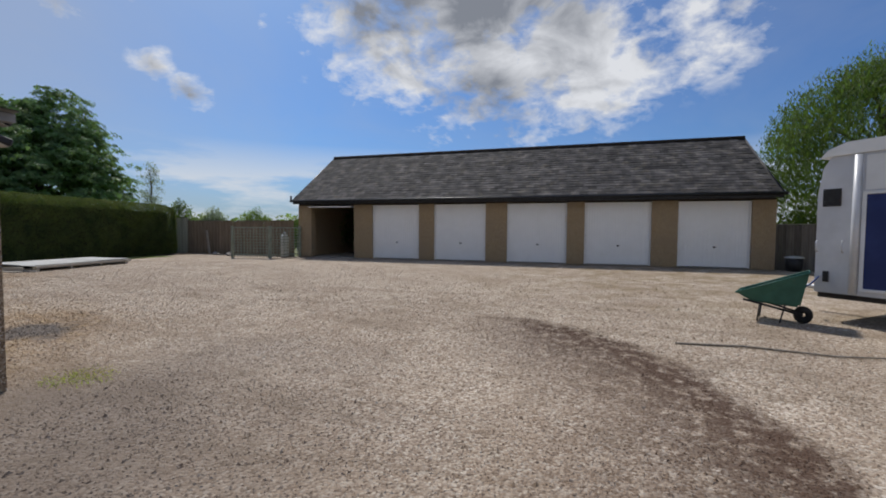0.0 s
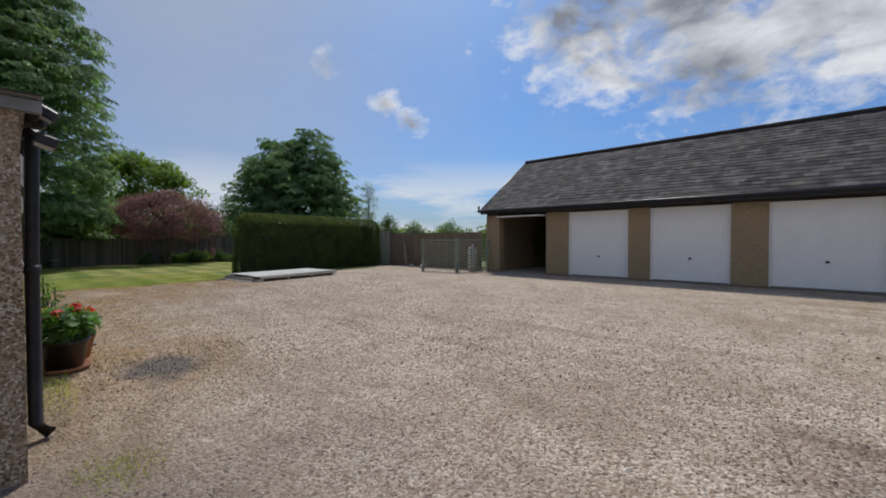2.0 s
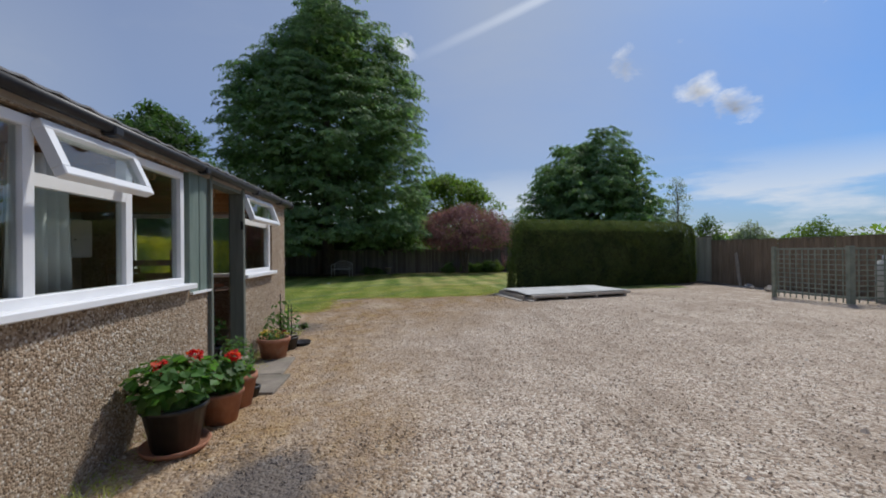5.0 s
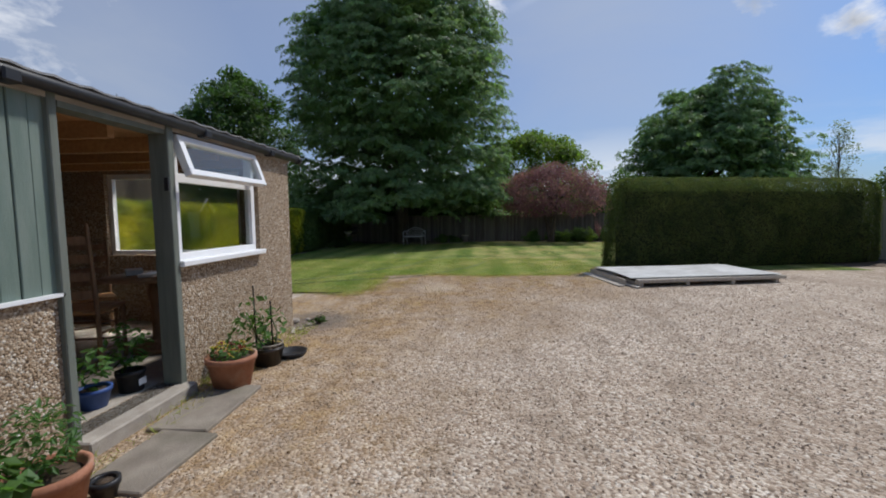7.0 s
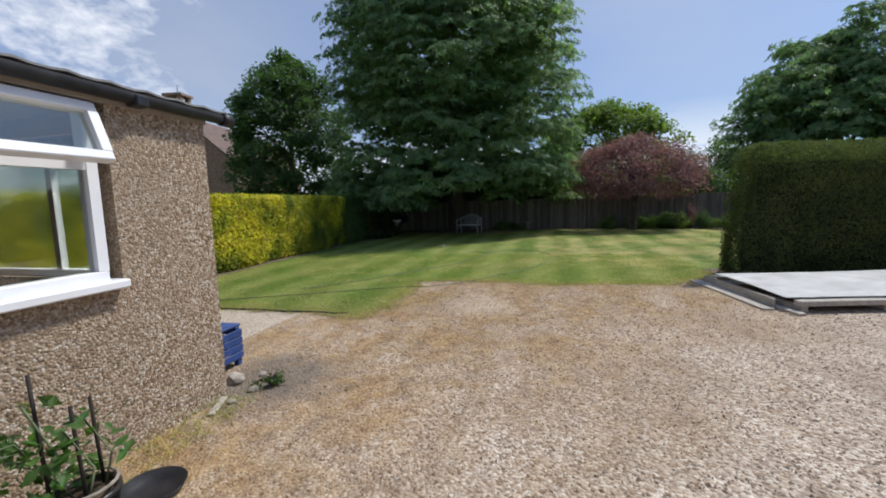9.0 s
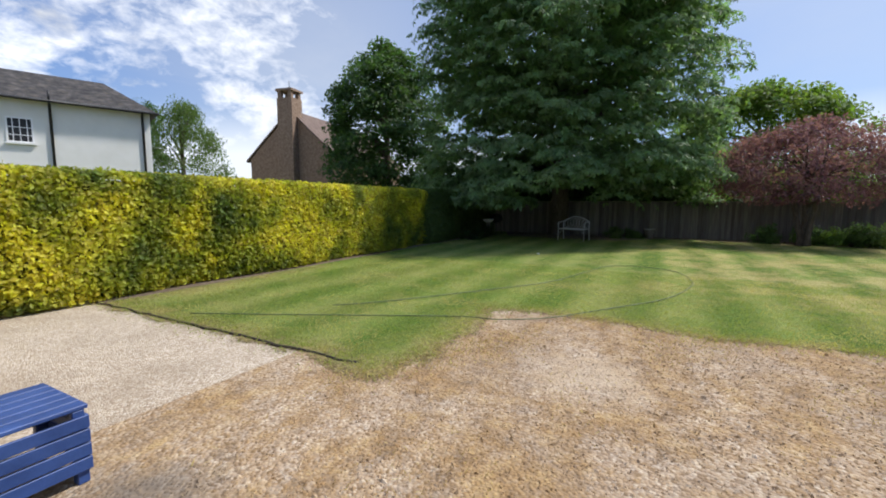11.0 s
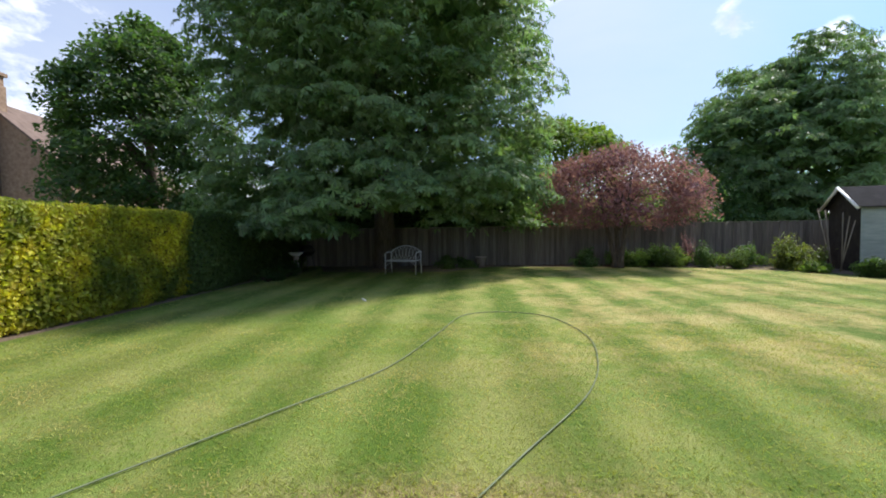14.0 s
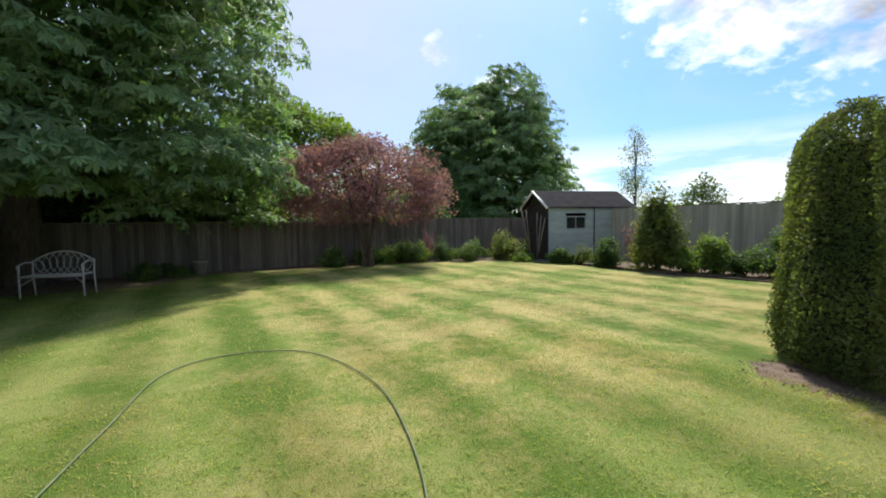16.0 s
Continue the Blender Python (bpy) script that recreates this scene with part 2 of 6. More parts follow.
def lawn_mat():
    """Mown turf in stripes, straw patches, and a ragged worn rim where the 'bare' value nears 0.5."""
    m = bpy.data.materials.new("lawn")
    m.use_nodes = True
    k = Nodes(m.node_tree)
    pos = k.n("NewGeometry").outputs["Position"]
    sp = k.n("SeparateXYZ", Vector=pos)
    wave = k.math("SINE", k.math("MULTIPLY", k.math("ADD", sp.outputs[1], k.math("MULTIPLY", k.noise(0.5, 2, pos), 0.35)), 2 * math.pi / 1.06))
    stripe = k.step(k.math("ADD", wave, k.math("MULTIPLY", k.math("SUBTRACT", k.noise(6, 5, pos, 0.7), 0.5), 1.8)), -0.7, 0.7)
    c = k.mix(k.math("MULTIPLY", stripe, k.math("ADD", 0.45, k.math("MULTIPLY", k.step(k.noise(0.8, 5, pos, 0.6), 0.3, 0.7), 0.6))), (0.098, 0.168, 0.02), (0.232, 0.308, 0.066))
    c = k.mix(k.math("MULTIPLY", k.step(k.noise(30, 5, pos, 0.7), 0.35, 0.75), 0.45), c, (0.08, 0.14, 0.02))
    c = k.mix(k.math("MULTIPLY", k.step(k.noise(9, 6, pos, 0.7), 0.5, 0.68), 0.3), c, (0.26, 0.25, 0.08))
    c = k.mix(k.math("MULTIPLY", k.step(k.noise(75, 3, pos, 0.7), 0.48, 0.66), 0.5), c, (0.05, 0.09, 0.012))
    hay = k.math("MULTIPLY", k.step(k.math("ADD", k.noise(0.7, 10, pos, 0.8), k.math("MULTIPLY", stripe, 0.025)), 0.46, 0.58), k.math("ADD", 0.28, k.math("MULTIPLY", k.math("MULTIPLY", k.step(sp.outputs[1], -13.6, -10.8), k.step(sp.outputs[0], -8.6, -10.0)), 0.5)))
    c = k.mix(hay, c, k.mix(stripe, (0.39, 0.31, 0.12), (0.47, 0.38, 0.16)))
    bare = k.n("Attribute", attribute_name="bare").outputs["Fac"]
    frayed = k.math("ADD", bare, k.math("ADD", k.math("MULTIPLY", k.math("SUBTRACT", k.noise(1.8, 6, pos, 0.65), 0.5), 0.55), k.math("MULTIPLY", k.math("SUBTRACT", k.noise(22, 5, pos, 0.75), 0.5), 0.5)))
    straw = k.ramp(k.noise(14, 6, pos, 0.75), [(0.38, (0.13, 0.085, 0.04)), (0.5, (0.32, 0.23, 0.11)), (0.64, (0.48, 0.37, 0.2))])
    c = k.mix(k.math("MULTIPLY", k.step(frayed, 0.18, 0.5), 0.85), c, straw)
    b = k.n("BsdfPrincipled", Roughness=0.9)
    b.inputs["Specular IOR Level"].default_value = 0.2
    k.put(b.inputs["Base Color"], c)
    k.put(b.inputs["Normal"], k.n("Bump", Strength=0.9, Distance=0.02, Height=k.noise(130, 4, pos)).outputs[0])
    k.put(b.inputs["Alpha"], k.math("SUBTRACT", 1.0, k.step(frayed, 0.5, 0.56), True))
    k.t.links.new(b.outputs[0], k.n("OutputMaterial").inputs[0])
    return m


def glass_mat():
    m = bpy.data.materials.new("window glass")
    m.use_nodes = True
    k = Nodes(m.node_tree)
    tr = k.n("BsdfTransparent", Color=(0.86, 0.9, 0.88, 1))
    gl = k.n("BsdfGlossy", Roughness=0.02)
    mx = k.n("MixShader")
    k.put(mx.inputs[0], k.math("ADD", 0.1, k.math("MULTIPLY", k.math("POWER", k.n("LayerWeight", Blend=0.5).outputs["Facing"], 3.5), 0.75)))
    k.t.links.new(tr.outputs[0], mx.inputs[1])
    k.t.links.new(gl.outputs[0], mx.inputs[2])
    k.t.links.new(mx.outputs[0], k.n("OutputMaterial").inputs[0])
    return m


STONES = [(0.0, (0.17, 0.12, 0.08)), (0.16, (0.32, 0.235, 0.165)), (0.4, (0.46, 0.36, 0.265)), (0.7, (0.57, 0.465, 0.355)), (1.0, (0.72, 0.635, 0.52))]
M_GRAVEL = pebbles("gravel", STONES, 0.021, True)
M_DASH = pebbles("pebbledash", [(0.0, (0.12, 0.08, 0.05)), (0.3, (0.28, 0.19, 0.115)), (0.6, (0.42, 0.31, 0.205)), (0.85, (0.52, 0.425, 0.315)), (1.0, (0.70, 0.64, 0.55))], 0.013)
M_DASH2 = pebbles("garage render", [(0.0, (0.24, 0.165, 0.09)), (0.5, (0.36, 0.26, 0.15)), (1.0, (0.47, 0.37, 0.24))], 0.014)
M_STONE = pebbles("loose stone", STONES, 0.02, True, True)
M_LAWN = lawn_mat()
M_BLADE = mat("grass blade", [(0.3, (0.20, 0.275, 0.055)), (0.5, (0.31, 0.33, 0.09)), (0.62, (0.48, 0.40, 0.18))], 1.3, 0.8, 0, island=0.2, leaf=True)
M_STRAW = mat("straw", [(0.3, (0.26, 0.18, 0.08)), (0.7, (0.48, 0.37, 0.19))], 2.3, 0.85, 0, island=0.3, leaf=True)
M_FIELD = mat("field", [(0.3, (0.10, 0.13, 0.04)), (0.7, (0.19, 0.19, 0.07))], 0.2, 0.95, 0.3, 8)
M_PAVE = pebbles("sandy grit", [(0.0, (0.30, 0.22, 0.15)), (0.4, (0.47, 0.38, 0.28)), (0.8, (0.58, 0.49, 0.38)), (1.0, (0.70, 0.63, 0.53))], 0.012)
M_SLAB = mat("concrete slab", [(0.3, (0.17, 0.14, 0.11)), (0.7, (0.28, 0.24, 0.19))], 5, 0.9, 0.4, 90, rnd=0.15, patch=((0.13, 0.12, 0.08), 3, 0.5, 0.7, 0.5))
M_CONC = mat("concrete", [(0.3, (0.29, 0.25, 0.205)), (0.7, (0.42, 0.375, 0.315))], 8, 0.9, 0.4, 90)
M_SLATE = mat("slate", [(0.3, (0.038, 0.036, 0.037)), (0.55, (0.085, 0.079, 0.076)), (0.75, (0.165, 0.148, 0.132))], 2.6, 0.85, 0.5, 40, rnd=0.45, patch=((0.14, 0.12, 0.085), 3.5, 0.54, 0.7, 0.55), spec=0.15)
M_SLATES = mat("slate far", [(0.3, (0.038, 0.036, 0.037)), (0.55, (0.085, 0.079, 0.076)), (0.75, (0.165, 0.148, 0.132))], 2.6, 0.85, 0.5, 40, island=0.45, patch=((0.14, 0.12, 0.085), 3.5, 0.54, 0.7, 0.55), spec=0.15)
M_WHITE = mat("white paint", [(0.3, (0.82, 0.815, 0.80)), (0.7, (0.86, 0.855, 0.845))], 3, 0.45, 0.05, 60, patch=((0.6, 0.57, 0.52), 1.4, 0.6, 0.8, 0.15))
M_UPVC = mat("white upvc", [(0.4, (0.80, 0.80, 0.80)), (0.6, (0.84, 0.84, 0.84))], 4, 0.3, 0)
M_BLACK = mat("black plastic", [(0.3, (0.012, 0.012, 0.014)), (0.7, (0.028, 0.027, 0.028))], 12, 0.45, 0.1, 60)
M_ROOFSHEET = mat("grey roof sheet", [(0.3, (0.16, 0.16, 0.16)), (0.7, (0.30, 0.30, 0.30))], 4, 0.85, 0.4, 60)
M_SHEET = mat("fibre cement sheet", [(0.3, (0.46, 0.455, 0.42)), (0.7, (0.62, 0.61, 0.57))], 3, 0.85, 0.3, 70, patch=((0.25, 0.23, 0.19), 2.0, 0.5, 0.75, 0.5))
M_GREEN = mat("green painted timber", [(0.3, (0.125, 0.175, 0.145)), (0.7, (0.19, 0.235, 0.20))], 3, 0.6, 0.3, 40, stretch=(6, 6, 0.6), rnd=0.08)
M_JAMB = mat("grey green jamb", [(0.3, (0.115, 0.13, 0.105)), (0.7, (0.18, 0.195, 0.165))], 3, 0.7, 0.3, 40, stretch=(6, 6, 0.6))
M_PINE = mat("pine", [(0.3, (0.38, 0.19, 0.075)), (0.7, (0.52, 0.29, 0.13))], 4, 0.6, 0.2, 50, stretch=(1, 8, 8), rnd=0.15)
M_CHAIR = mat("worn brown wood", [(0.3, (0.21, 0.115, 0.06)), (0.7, (0.36, 0.215, 0.12))], 5, 0.5, 0.2, 50, stretch=(6, 6, 1))
M_WEATHER = mat("weathered timber", [(0.3, (0.17, 0.145, 0.115)), (0.7, (0.31, 0.275, 0.225))], 4, 0.85, 0.4, 50, stretch=(7, 7, 0.5), rnd=0.28)
M_FENCE = mat("fence board", [(0.3, (0.105, 0.09, 0.075)), (0.7, (0.20, 0.175, 0.148))], 4, 0.9, 0.4, 50, stretch=(7, 7, 0.4), rnd=0.3, patch=((0.12, 0.13, 0.08), 1.5, 0.5, 0.8, 0.5))
M_TRELLIS = mat("grey green trellis", [(0.3, (0.19, 0.21, 0.16)), (0.7, (0.30, 0.32, 0.25))], 6, 0.85, 0.3, 50)
M_TERRA = mat("terracotta", [(0.3, (0.30, 0.125, 0.07)), (0.7, (0.44, 0.21, 0.125))], 9, 0.85, 0.3, 60, patch=((0.42, 0.33, 0.26), 5, 0.52, 0.75, 0.6))
M_GLAZE = mat("dark glazed pot", [(0.3, (0.022, 0.02, 0.018)), (0.7, (0.05, 0.042, 0.035))], 9, 0.3, 0.1, 30)
M_SOIL = mat("soil", [(0.3, (0.045, 0.03, 0.02)), (0.7, (0.10, 0.07, 0.045))], 25, 0.95, 0.8, 60)
M_BED = mat("planting bed soil", [(0.3, (0.09, 0.062, 0.042)), (0.7, (0.19, 0.14, 0.10))], 9, 0.95, 0.8, 50)
M_CHIPS = mat("bark chips", [(0.3, (0.10, 0.055, 0.035)), (0.7, (0.26, 0.16, 0.105))], 9, 0.95, 0.4, 50, island=0.35)
M_BLUE = mat("blue paint", [(0.3, (0.024, 0.055, 0.18)), (0.7, (0.04, 0.085, 0.255))], 7, 0.5, 0.2, 50, rnd=0.1)
M_NAVY = mat("navy panel", [(0.4, (0.016, 0.03, 0.115)), (0.6, (0.025, 0.042, 0.15))], 3, 0.4, 0.05, 40)
M_ALU = mat("aluminium", [(0.3, (0.50, 0.51, 0.53)), (0.7, (0.62, 0.63, 0.65))], 5, 0.42, 0.05, 40, metal=0.75)
M_PALEGREY = mat("pale grey painted metal", [(0.4, (0.56, 0.57, 0.59)), (0.6, (0.63, 0.64, 0.66))], 3, 0.4, 0.03, 40, metal=0.15)
M_GELCOAT = mat("white gelcoat", [(0.4, (0.74, 0.74, 0.72)), (0.6, (0.80, 0.80, 0.78))], 3, 0.35, 0)
M_RUBBER = mat("rubber", [(0.4, (0.012, 0.012, 0.012)), (0.6, (0.03, 0.028, 0.026))], 9, 0.8, 0.2, 60)
M_TRAY = mat("green barrow paint", [(0.3, (0.018, 0.085, 0.062)), (0.7, (0.035, 0.13, 0.095))], 6, 0.5, 0.2, 40, patch=((0.12, 0.08, 0.05), 5, 0.6, 0.8, 0.5))
M_IRON = mat("pale painted iron", [(0.3, (0.42, 0.41, 0.38)), (0.7, (0.60, 0.58, 0.54))], 15, 0.55, 0.2, 60)
M_HOSE = mat("green hose", [(0.3, (0.10, 0.13, 0.06)), (0.7, (0.18, 0.21, 0.11))], 6, 0.6, 0.1, 60)
M_BARK = mat("bark", [(0.3, (0.06, 0.045, 0.033)), (0.7, (0.15, 0.12, 0.09))], 7, 0.95, 0.9, 20, stretch=(3, 3, 0.7), depth=0.03)
M_RENDER = mat("white house render", [(0.3, (0.70, 0.69, 0.65)), (0.7, (0.78, 0.77, 0.74))], 1, 0.9, 0.2, 30)
M_BRICK = mat("brown brick", [(0.3, (0.20, 0.125, 0.085)), (0.7, (0.33, 0.235, 0.165))], 6, 0.9, 0.4, 20)
M_TILE = mat("clay roof tile", [(0.3, (0.12, 0.082, 0.065)), (0.7, (0.20, 0.142, 0.115))], 3, 0.9, 0.5, 20)
M_CREAM = mat("cream plaster", [(0.3, (0.42, 0.36, 0.28)), (0.7, (0.52, 0.46, 0.38))], 2, 0.9, 0.2, 40)
M_LOG = mat("shed green stain", [(0.3, (0.26, 0.32, 0.29)), (0.7, (0.36, 0.41, 0.375))], 3, 0.8, 0.3, 40, stretch=(1, 1, 6), rnd=0.08)
M_DARKWOOD = mat("dark stained wood", [(0.3, (0.03, 0.025, 0.022)), (0.7, (0.06, 0.05, 0.043))], 4, 0.9, 0.3, 40, spec=0.1)
M_FELT = mat("roofing felt", [(0.3, (0.014, 0.014, 0.016)), (0.7, (0.03, 0.03, 0.033))], 3, 0.95, 0.4, 120, spec=0.1)
M_FENCE2 = mat("grey fence board", [(0.3, (0.28, 0.275, 0.22)), (0.7, (0.43, 0.42, 0.345))], 5, 0.9, 0.4, 50, stretch=(1, 1, 0.12), rnd=0.16, spec=0.1)
M_PALE = mat("pale bleached timber", [(0.3, (0.36, 0.31, 0.25)), (0.7, (0.54, 0.49, 0.41))], 4, 0.85, 0.4, 50, stretch=(1, 7, 7), rnd=0.15)
M_BROWN = mat("brown stained board", [(0.3, (0.16, 0.115, 0.075)), (0.7, (0.26, 0.20, 0.14))], 4, 0.9, 0.3, 50, stretch=(7, 7, 0.4), rnd=0.12)
M_GLASS = glass_mat()
M_HAZY = bpy.data.materials.new("hazy glass")
M_HAZY.use_nodes = True
hz = M_HAZY.node_tree.nodes["Principled BSDF"].inputs
hz["Base Color"].default_value, hz["Transmission Weight"].default_value, hz["Roughness"].default_value, hz["IOR"].default_value = (0.93, 0.95, 0.9, 1), 1.0, 0.22, 1.08
LEAF = {
    "chestnut": mat("chestnut leaf", [(0.3, (0.085, 0.155, 0.07)), (0.7, (0.185, 0.275, 0.125))], 0.8, 0.5, 0, island=0.35, leaf=True),
    "dark": mat("dark leaf", [(0.3, (0.04, 0.085, 0.028)), (0.7, (0.08, 0.14, 0.045))], 0.9, 0.55, 0, island=0.35, leaf=True),
    "light": mat("light leaf", [(0.3, (0.09, 0.16, 0.028)), (0.7, (0.19, 0.26, 0.055))], 0.9, 0.6, 0, island=0.3, leaf=True),
    "copper": mat("copper leaf", [(0.3, (0.14, 0.06, 0.095)), (0.7, (0.275, 0.14, 0.195))], 1.2, 0.6, 0, island=0.35, leaf=True),
    "willow": mat("willow leaf", [(0.3, (0.065, 0.11, 0.026)), (0.7, (0.13, 0.185, 0.055))], 0.8, 0.6, 0, island=0.3, leaf=True),
    "yew": mat("clipped conifer", [(0.3, (0.06, 0.09, 0.025)), (0.7, (0.145, 0.165, 0.055))], 2.2, 0.75, 0, island=0.35, leaf=True, patch=((0.10, 0.09, 0.03), 2.6, 0.6, 0.8, 0.35)),
    "golden": mat("golden privet", [(0.36, (0.12, 0.165, 0.03)), (0.48, (0.32, 0.33, 0.035)), (0.6, (0.58, 0.51, 0.05))], 1.1, 0.55, 0, island=0.3, leaf=True),
    "birch": mat("birch leaf", [(0.3, (0.16, 0.20, 0.15)), (0.7, (0.26, 0.30, 0.25))], 2, 0.6, 0, island=0.3, leaf=True),
    "shrub": mat("shrub leaf", [(0.3, (0.04, 0.085, 0.02)), (0.7, (0.10, 0.16, 0.045))], 1.6, 0.6, 0, island=0.35, leaf=True),
    "varied": mat("variegated leaf", [(0.3, (0.055, 0.10, 0.025)), (0.65, (0.20, 0.22, 0.06))], 3.5, 0.5, 0, island=0.4, leaf=True),
    "plant": mat("pot plant leaf", [(0.3, (0.055, 0.13, 0.03)), (0.7, (0.12, 0.22, 0.06))], 8, 0.55, 0, island=0.3, leaf=True),
    "red": mat("red petal", [(0.3, (0.50, 0.018, 0.015)), (0.7, (0.66, 0.04, 0.03))], 8, 0.55, 0, island=0.2, leaf=True),
    "pansy": mat("yellow petal", [(0.3, (0.50, 0.36, 0.06)), (0.7, (0.62, 0.50, 0.16))], 30, 0.55, 0, island=0.4, leaf=True),
    "wine": mat("wine petal", [(0.3, (0.14, 0.02, 0.03)), (0.7, (0.24, 0.05, 0.05))], 30, 0.55, 0, island=0.4, leaf=True),
}
# hedge cores: the shade between the leaves is put into these dark colours
M_LEAFCORE = mat("shaded hedge core", [(0.3, (0.012, 0.018, 0.008)), (0.7, (0.03, 0.035, 0.016))], 5, 0.95, 0.5, 30)
M_GOLDCORE = mat("shaded golden hedge core", [(0.3, (0.05, 0.055, 0.012)), (0.7, (0.13, 0.12, 0.02))], 5, 0.95, 0.5, 30)


# ---- builders ----
def box(bm, x0, x1, y0, y1, z0, z1, bevel=0.0, turn=None):
    x0, x1, y0, y1, z0, z1 = min(x0, x1), max(x0, x1), min(y0, y1), max(y0, y1), min(z0, z1), max(z0, z1)
    m = Matrix.Translation(((x0 + x1) / 2, (y0 + y1) / 2, (z0 + z1) / 2)) @ Matrix.Diagonal((x1 - x0, y1 - y0, z1 - z0, 1))
    got = bmesh.ops.create_cube(bm, size=1, matrix=(turn or Matrix()) @ m)
    if bevel:
        edges = {e for v in got["verts"] for e in v.link_edges}
        bmesh.ops.bevel(bm, geom=list(edges), offset=bevel, segments=1, affect="EDGES")
    return bm


def one(*args, **kw):
    return box(bmesh.new(), *args, **kw)


def tube(bm, pts, radii, sides=8, cap=True):
    """A tapered tube through points."""
    rings = []
    pts = [Vector(p) for p in pts]
    radii = radii if isinstance(radii, (list, tuple)) else [radii] * len(pts)
    for i, (p, r) in enumerate(zip(pts, radii)):
        d = (pts[min(i + 1, len(pts) - 1)] - pts[max(i - 1, 0)]).normalized()
        a = d.cross(Vector((0, 0, 1)) if abs(d.z) < 0.95 else Vector((1, 0, 0))).normalized()
        b = d.cross(a)
        rings.append([bm.verts.new(p + (a * math.cos(q) + b * math.sin(q)) * r) for q in (2 * math.pi * s / sides for s in range(sides))])
    for u, v in zip(rings, rings[1:]):
        for s in range(sides):
            f = bm.faces.new((u[s], u[(s + 1) % sides], v[(s + 1) % sides], v[s]))
            f.smooth = True
    if cap:
        bm.faces.new(rings[0])
        bm.faces.new(rings[-1])
    return bm


def lathe(bm, profile, sides=20, at=(0, 0, 0)):
    """A turned form from (radius, height) pairs; closed where the radius is 0."""
    rings = []
    for r, z in profile:
        if r < 1e-4:
            rings.append([bm.verts.new((at[0], at[1], at[2] + z))] * sides)
        else:
            rings.append([bm.verts.new((at[0] + r * math.cos(q), at[1] + r * math.sin(q), at[2] + z)) for q in (2 * math.pi * s / sides for s in range(sides))])
    for u, v in zip(rings, rings[1:]):
        for s in range(sides):
            ring = []
            for w in (u[s], u[(s + 1) % sides], v[(s + 1) % sides], v[s]):
                if w not in ring:
                    ring.append(w)
            if len(ring) > 2:
                bm.faces.new(ring).smooth = True
    return bm


def quad(bm, *pts):
    return bm.faces.new([bm.verts.new(p) for p in pts])


def prism(bm, outline, z0, z1):
    """An upright solid over an outline of (x, y)."""
    lo = [bm.verts.new((x, y, z0)) for x, y in outline]
    hi = [bm.verts.new((x, y, z1)) for x, y in outline]
    for i in range(len(lo)):
        j = (i + 1) % len(lo)
        bm.faces.new((lo[i], lo[j], hi[j], hi[i]))
    bm.faces.new(hi)
    bm.faces.new(lo[::-1])
    return bm


def mesh_of(name, bm, material):
    bmesh.ops.recalc_face_normals(bm, faces=bm.faces)
    me = bpy.data.meshes.new(name)
    bm.to_mesh(me)
    bm.free()
    me.materials.append(material)
    return me


def part(name, bm, material, parent, label="", kind=""):
    ob = new(name, mesh_of(name, bm, material))
    ob.parent = parent
    return tagged(ob, label, kind=kind)


def solid(name, bm, material, label, category, at=(0, 0, 0), rz=0, group="", kind=""):
    """A thing that is one mesh."""
    ob = new(name, mesh_of(name, bm, material))
    ob.matrix_basis = pose(*at, 0, 0, rz)
    return tagged(ob, label, category, group, kind)


def thing(name, label, category, at=(0, 0, 0), rz=0, group="", kind=""):
    ob = new(name)
    ob.empty_display_size = 0.1
    ob.matrix_basis = pose(*at, 0, 0, rz)
    return tagged(ob, label, category, group, kind)


def piece(name, mesh, parent, m):
    ob = new(name, mesh)
    ob.parent = parent
    ob.matrix_basis = m
    return ob


def tri_mesh(name, verts, faces, material):
    """A mesh from arrays: verts (n, 3) and triangles (m, 3)."""
    me = bpy.data.meshes.new(name)
    me.vertices.add(len(verts))
    me.vertices.foreach_set("co", np.asarray(verts, np.float32).ravel())
    me.loops.add(len(faces) * 3)
    me.loops.foreach_set("vertex_index", np.asarray(faces, np.int32).ravel())
    me.polygons.add(len(faces))
    me.polygons.foreach_set("loop_start", np.arange(0, len(faces) * 3, 3, dtype=np.int32))
    me.update(calc_edges=True)
    me.shade_flat()
    me.materials.append(material)
    return me


def unit(a):
    return a / np.maximum(np.linalg.norm(a, axis=-1, keepdims=True), 1e-6)


def leaf_arrays(rng, P, out, size, slim=0.5, droop=0.3, spread=0.8):
    """Folded pointed leaves at points P that face roughly along out."""
    n = len(P)
    nrm = unit(out + rng.normal(0, spread, (n, 3)))
    way = np.cross(nrm, rng.normal(0, 1, (n, 3)))
    way = unit(unit(way) + np.array([0, 0, -droop]))
    side = unit(np.cross(way, nrm))
    L = (size * rng.uniform(0.6, 1.35, n))[:, None]
    base, tip = P - way * L * 0.5, P + way * L * 0.5
    lift = nrm * L * 0.08
    le, ri = P + side * L * slim * 0.5 + lift, P - side * L * slim * 0.5 + lift
    verts = np.stack([base, le, tip, ri], 1).reshape(-1, 3)
    i = np.arange(n)[:, None] * 4
    faces = np.concatenate([i + [0, 1, 2], i + [0, 2, 3]], 1).reshape(-1, 3)
    return verts, faces


def leaves(name, rng, P, out, size, material, parent, slim=0.5, droop=0.3, spread=0.8, label=""):
    v, f = leaf_arrays(rng, P, out, size, slim, droop, spread)
    ob = new(name, tri_mesh(name, v, f, material))
    ob.parent = parent
    return tagged(ob, label)


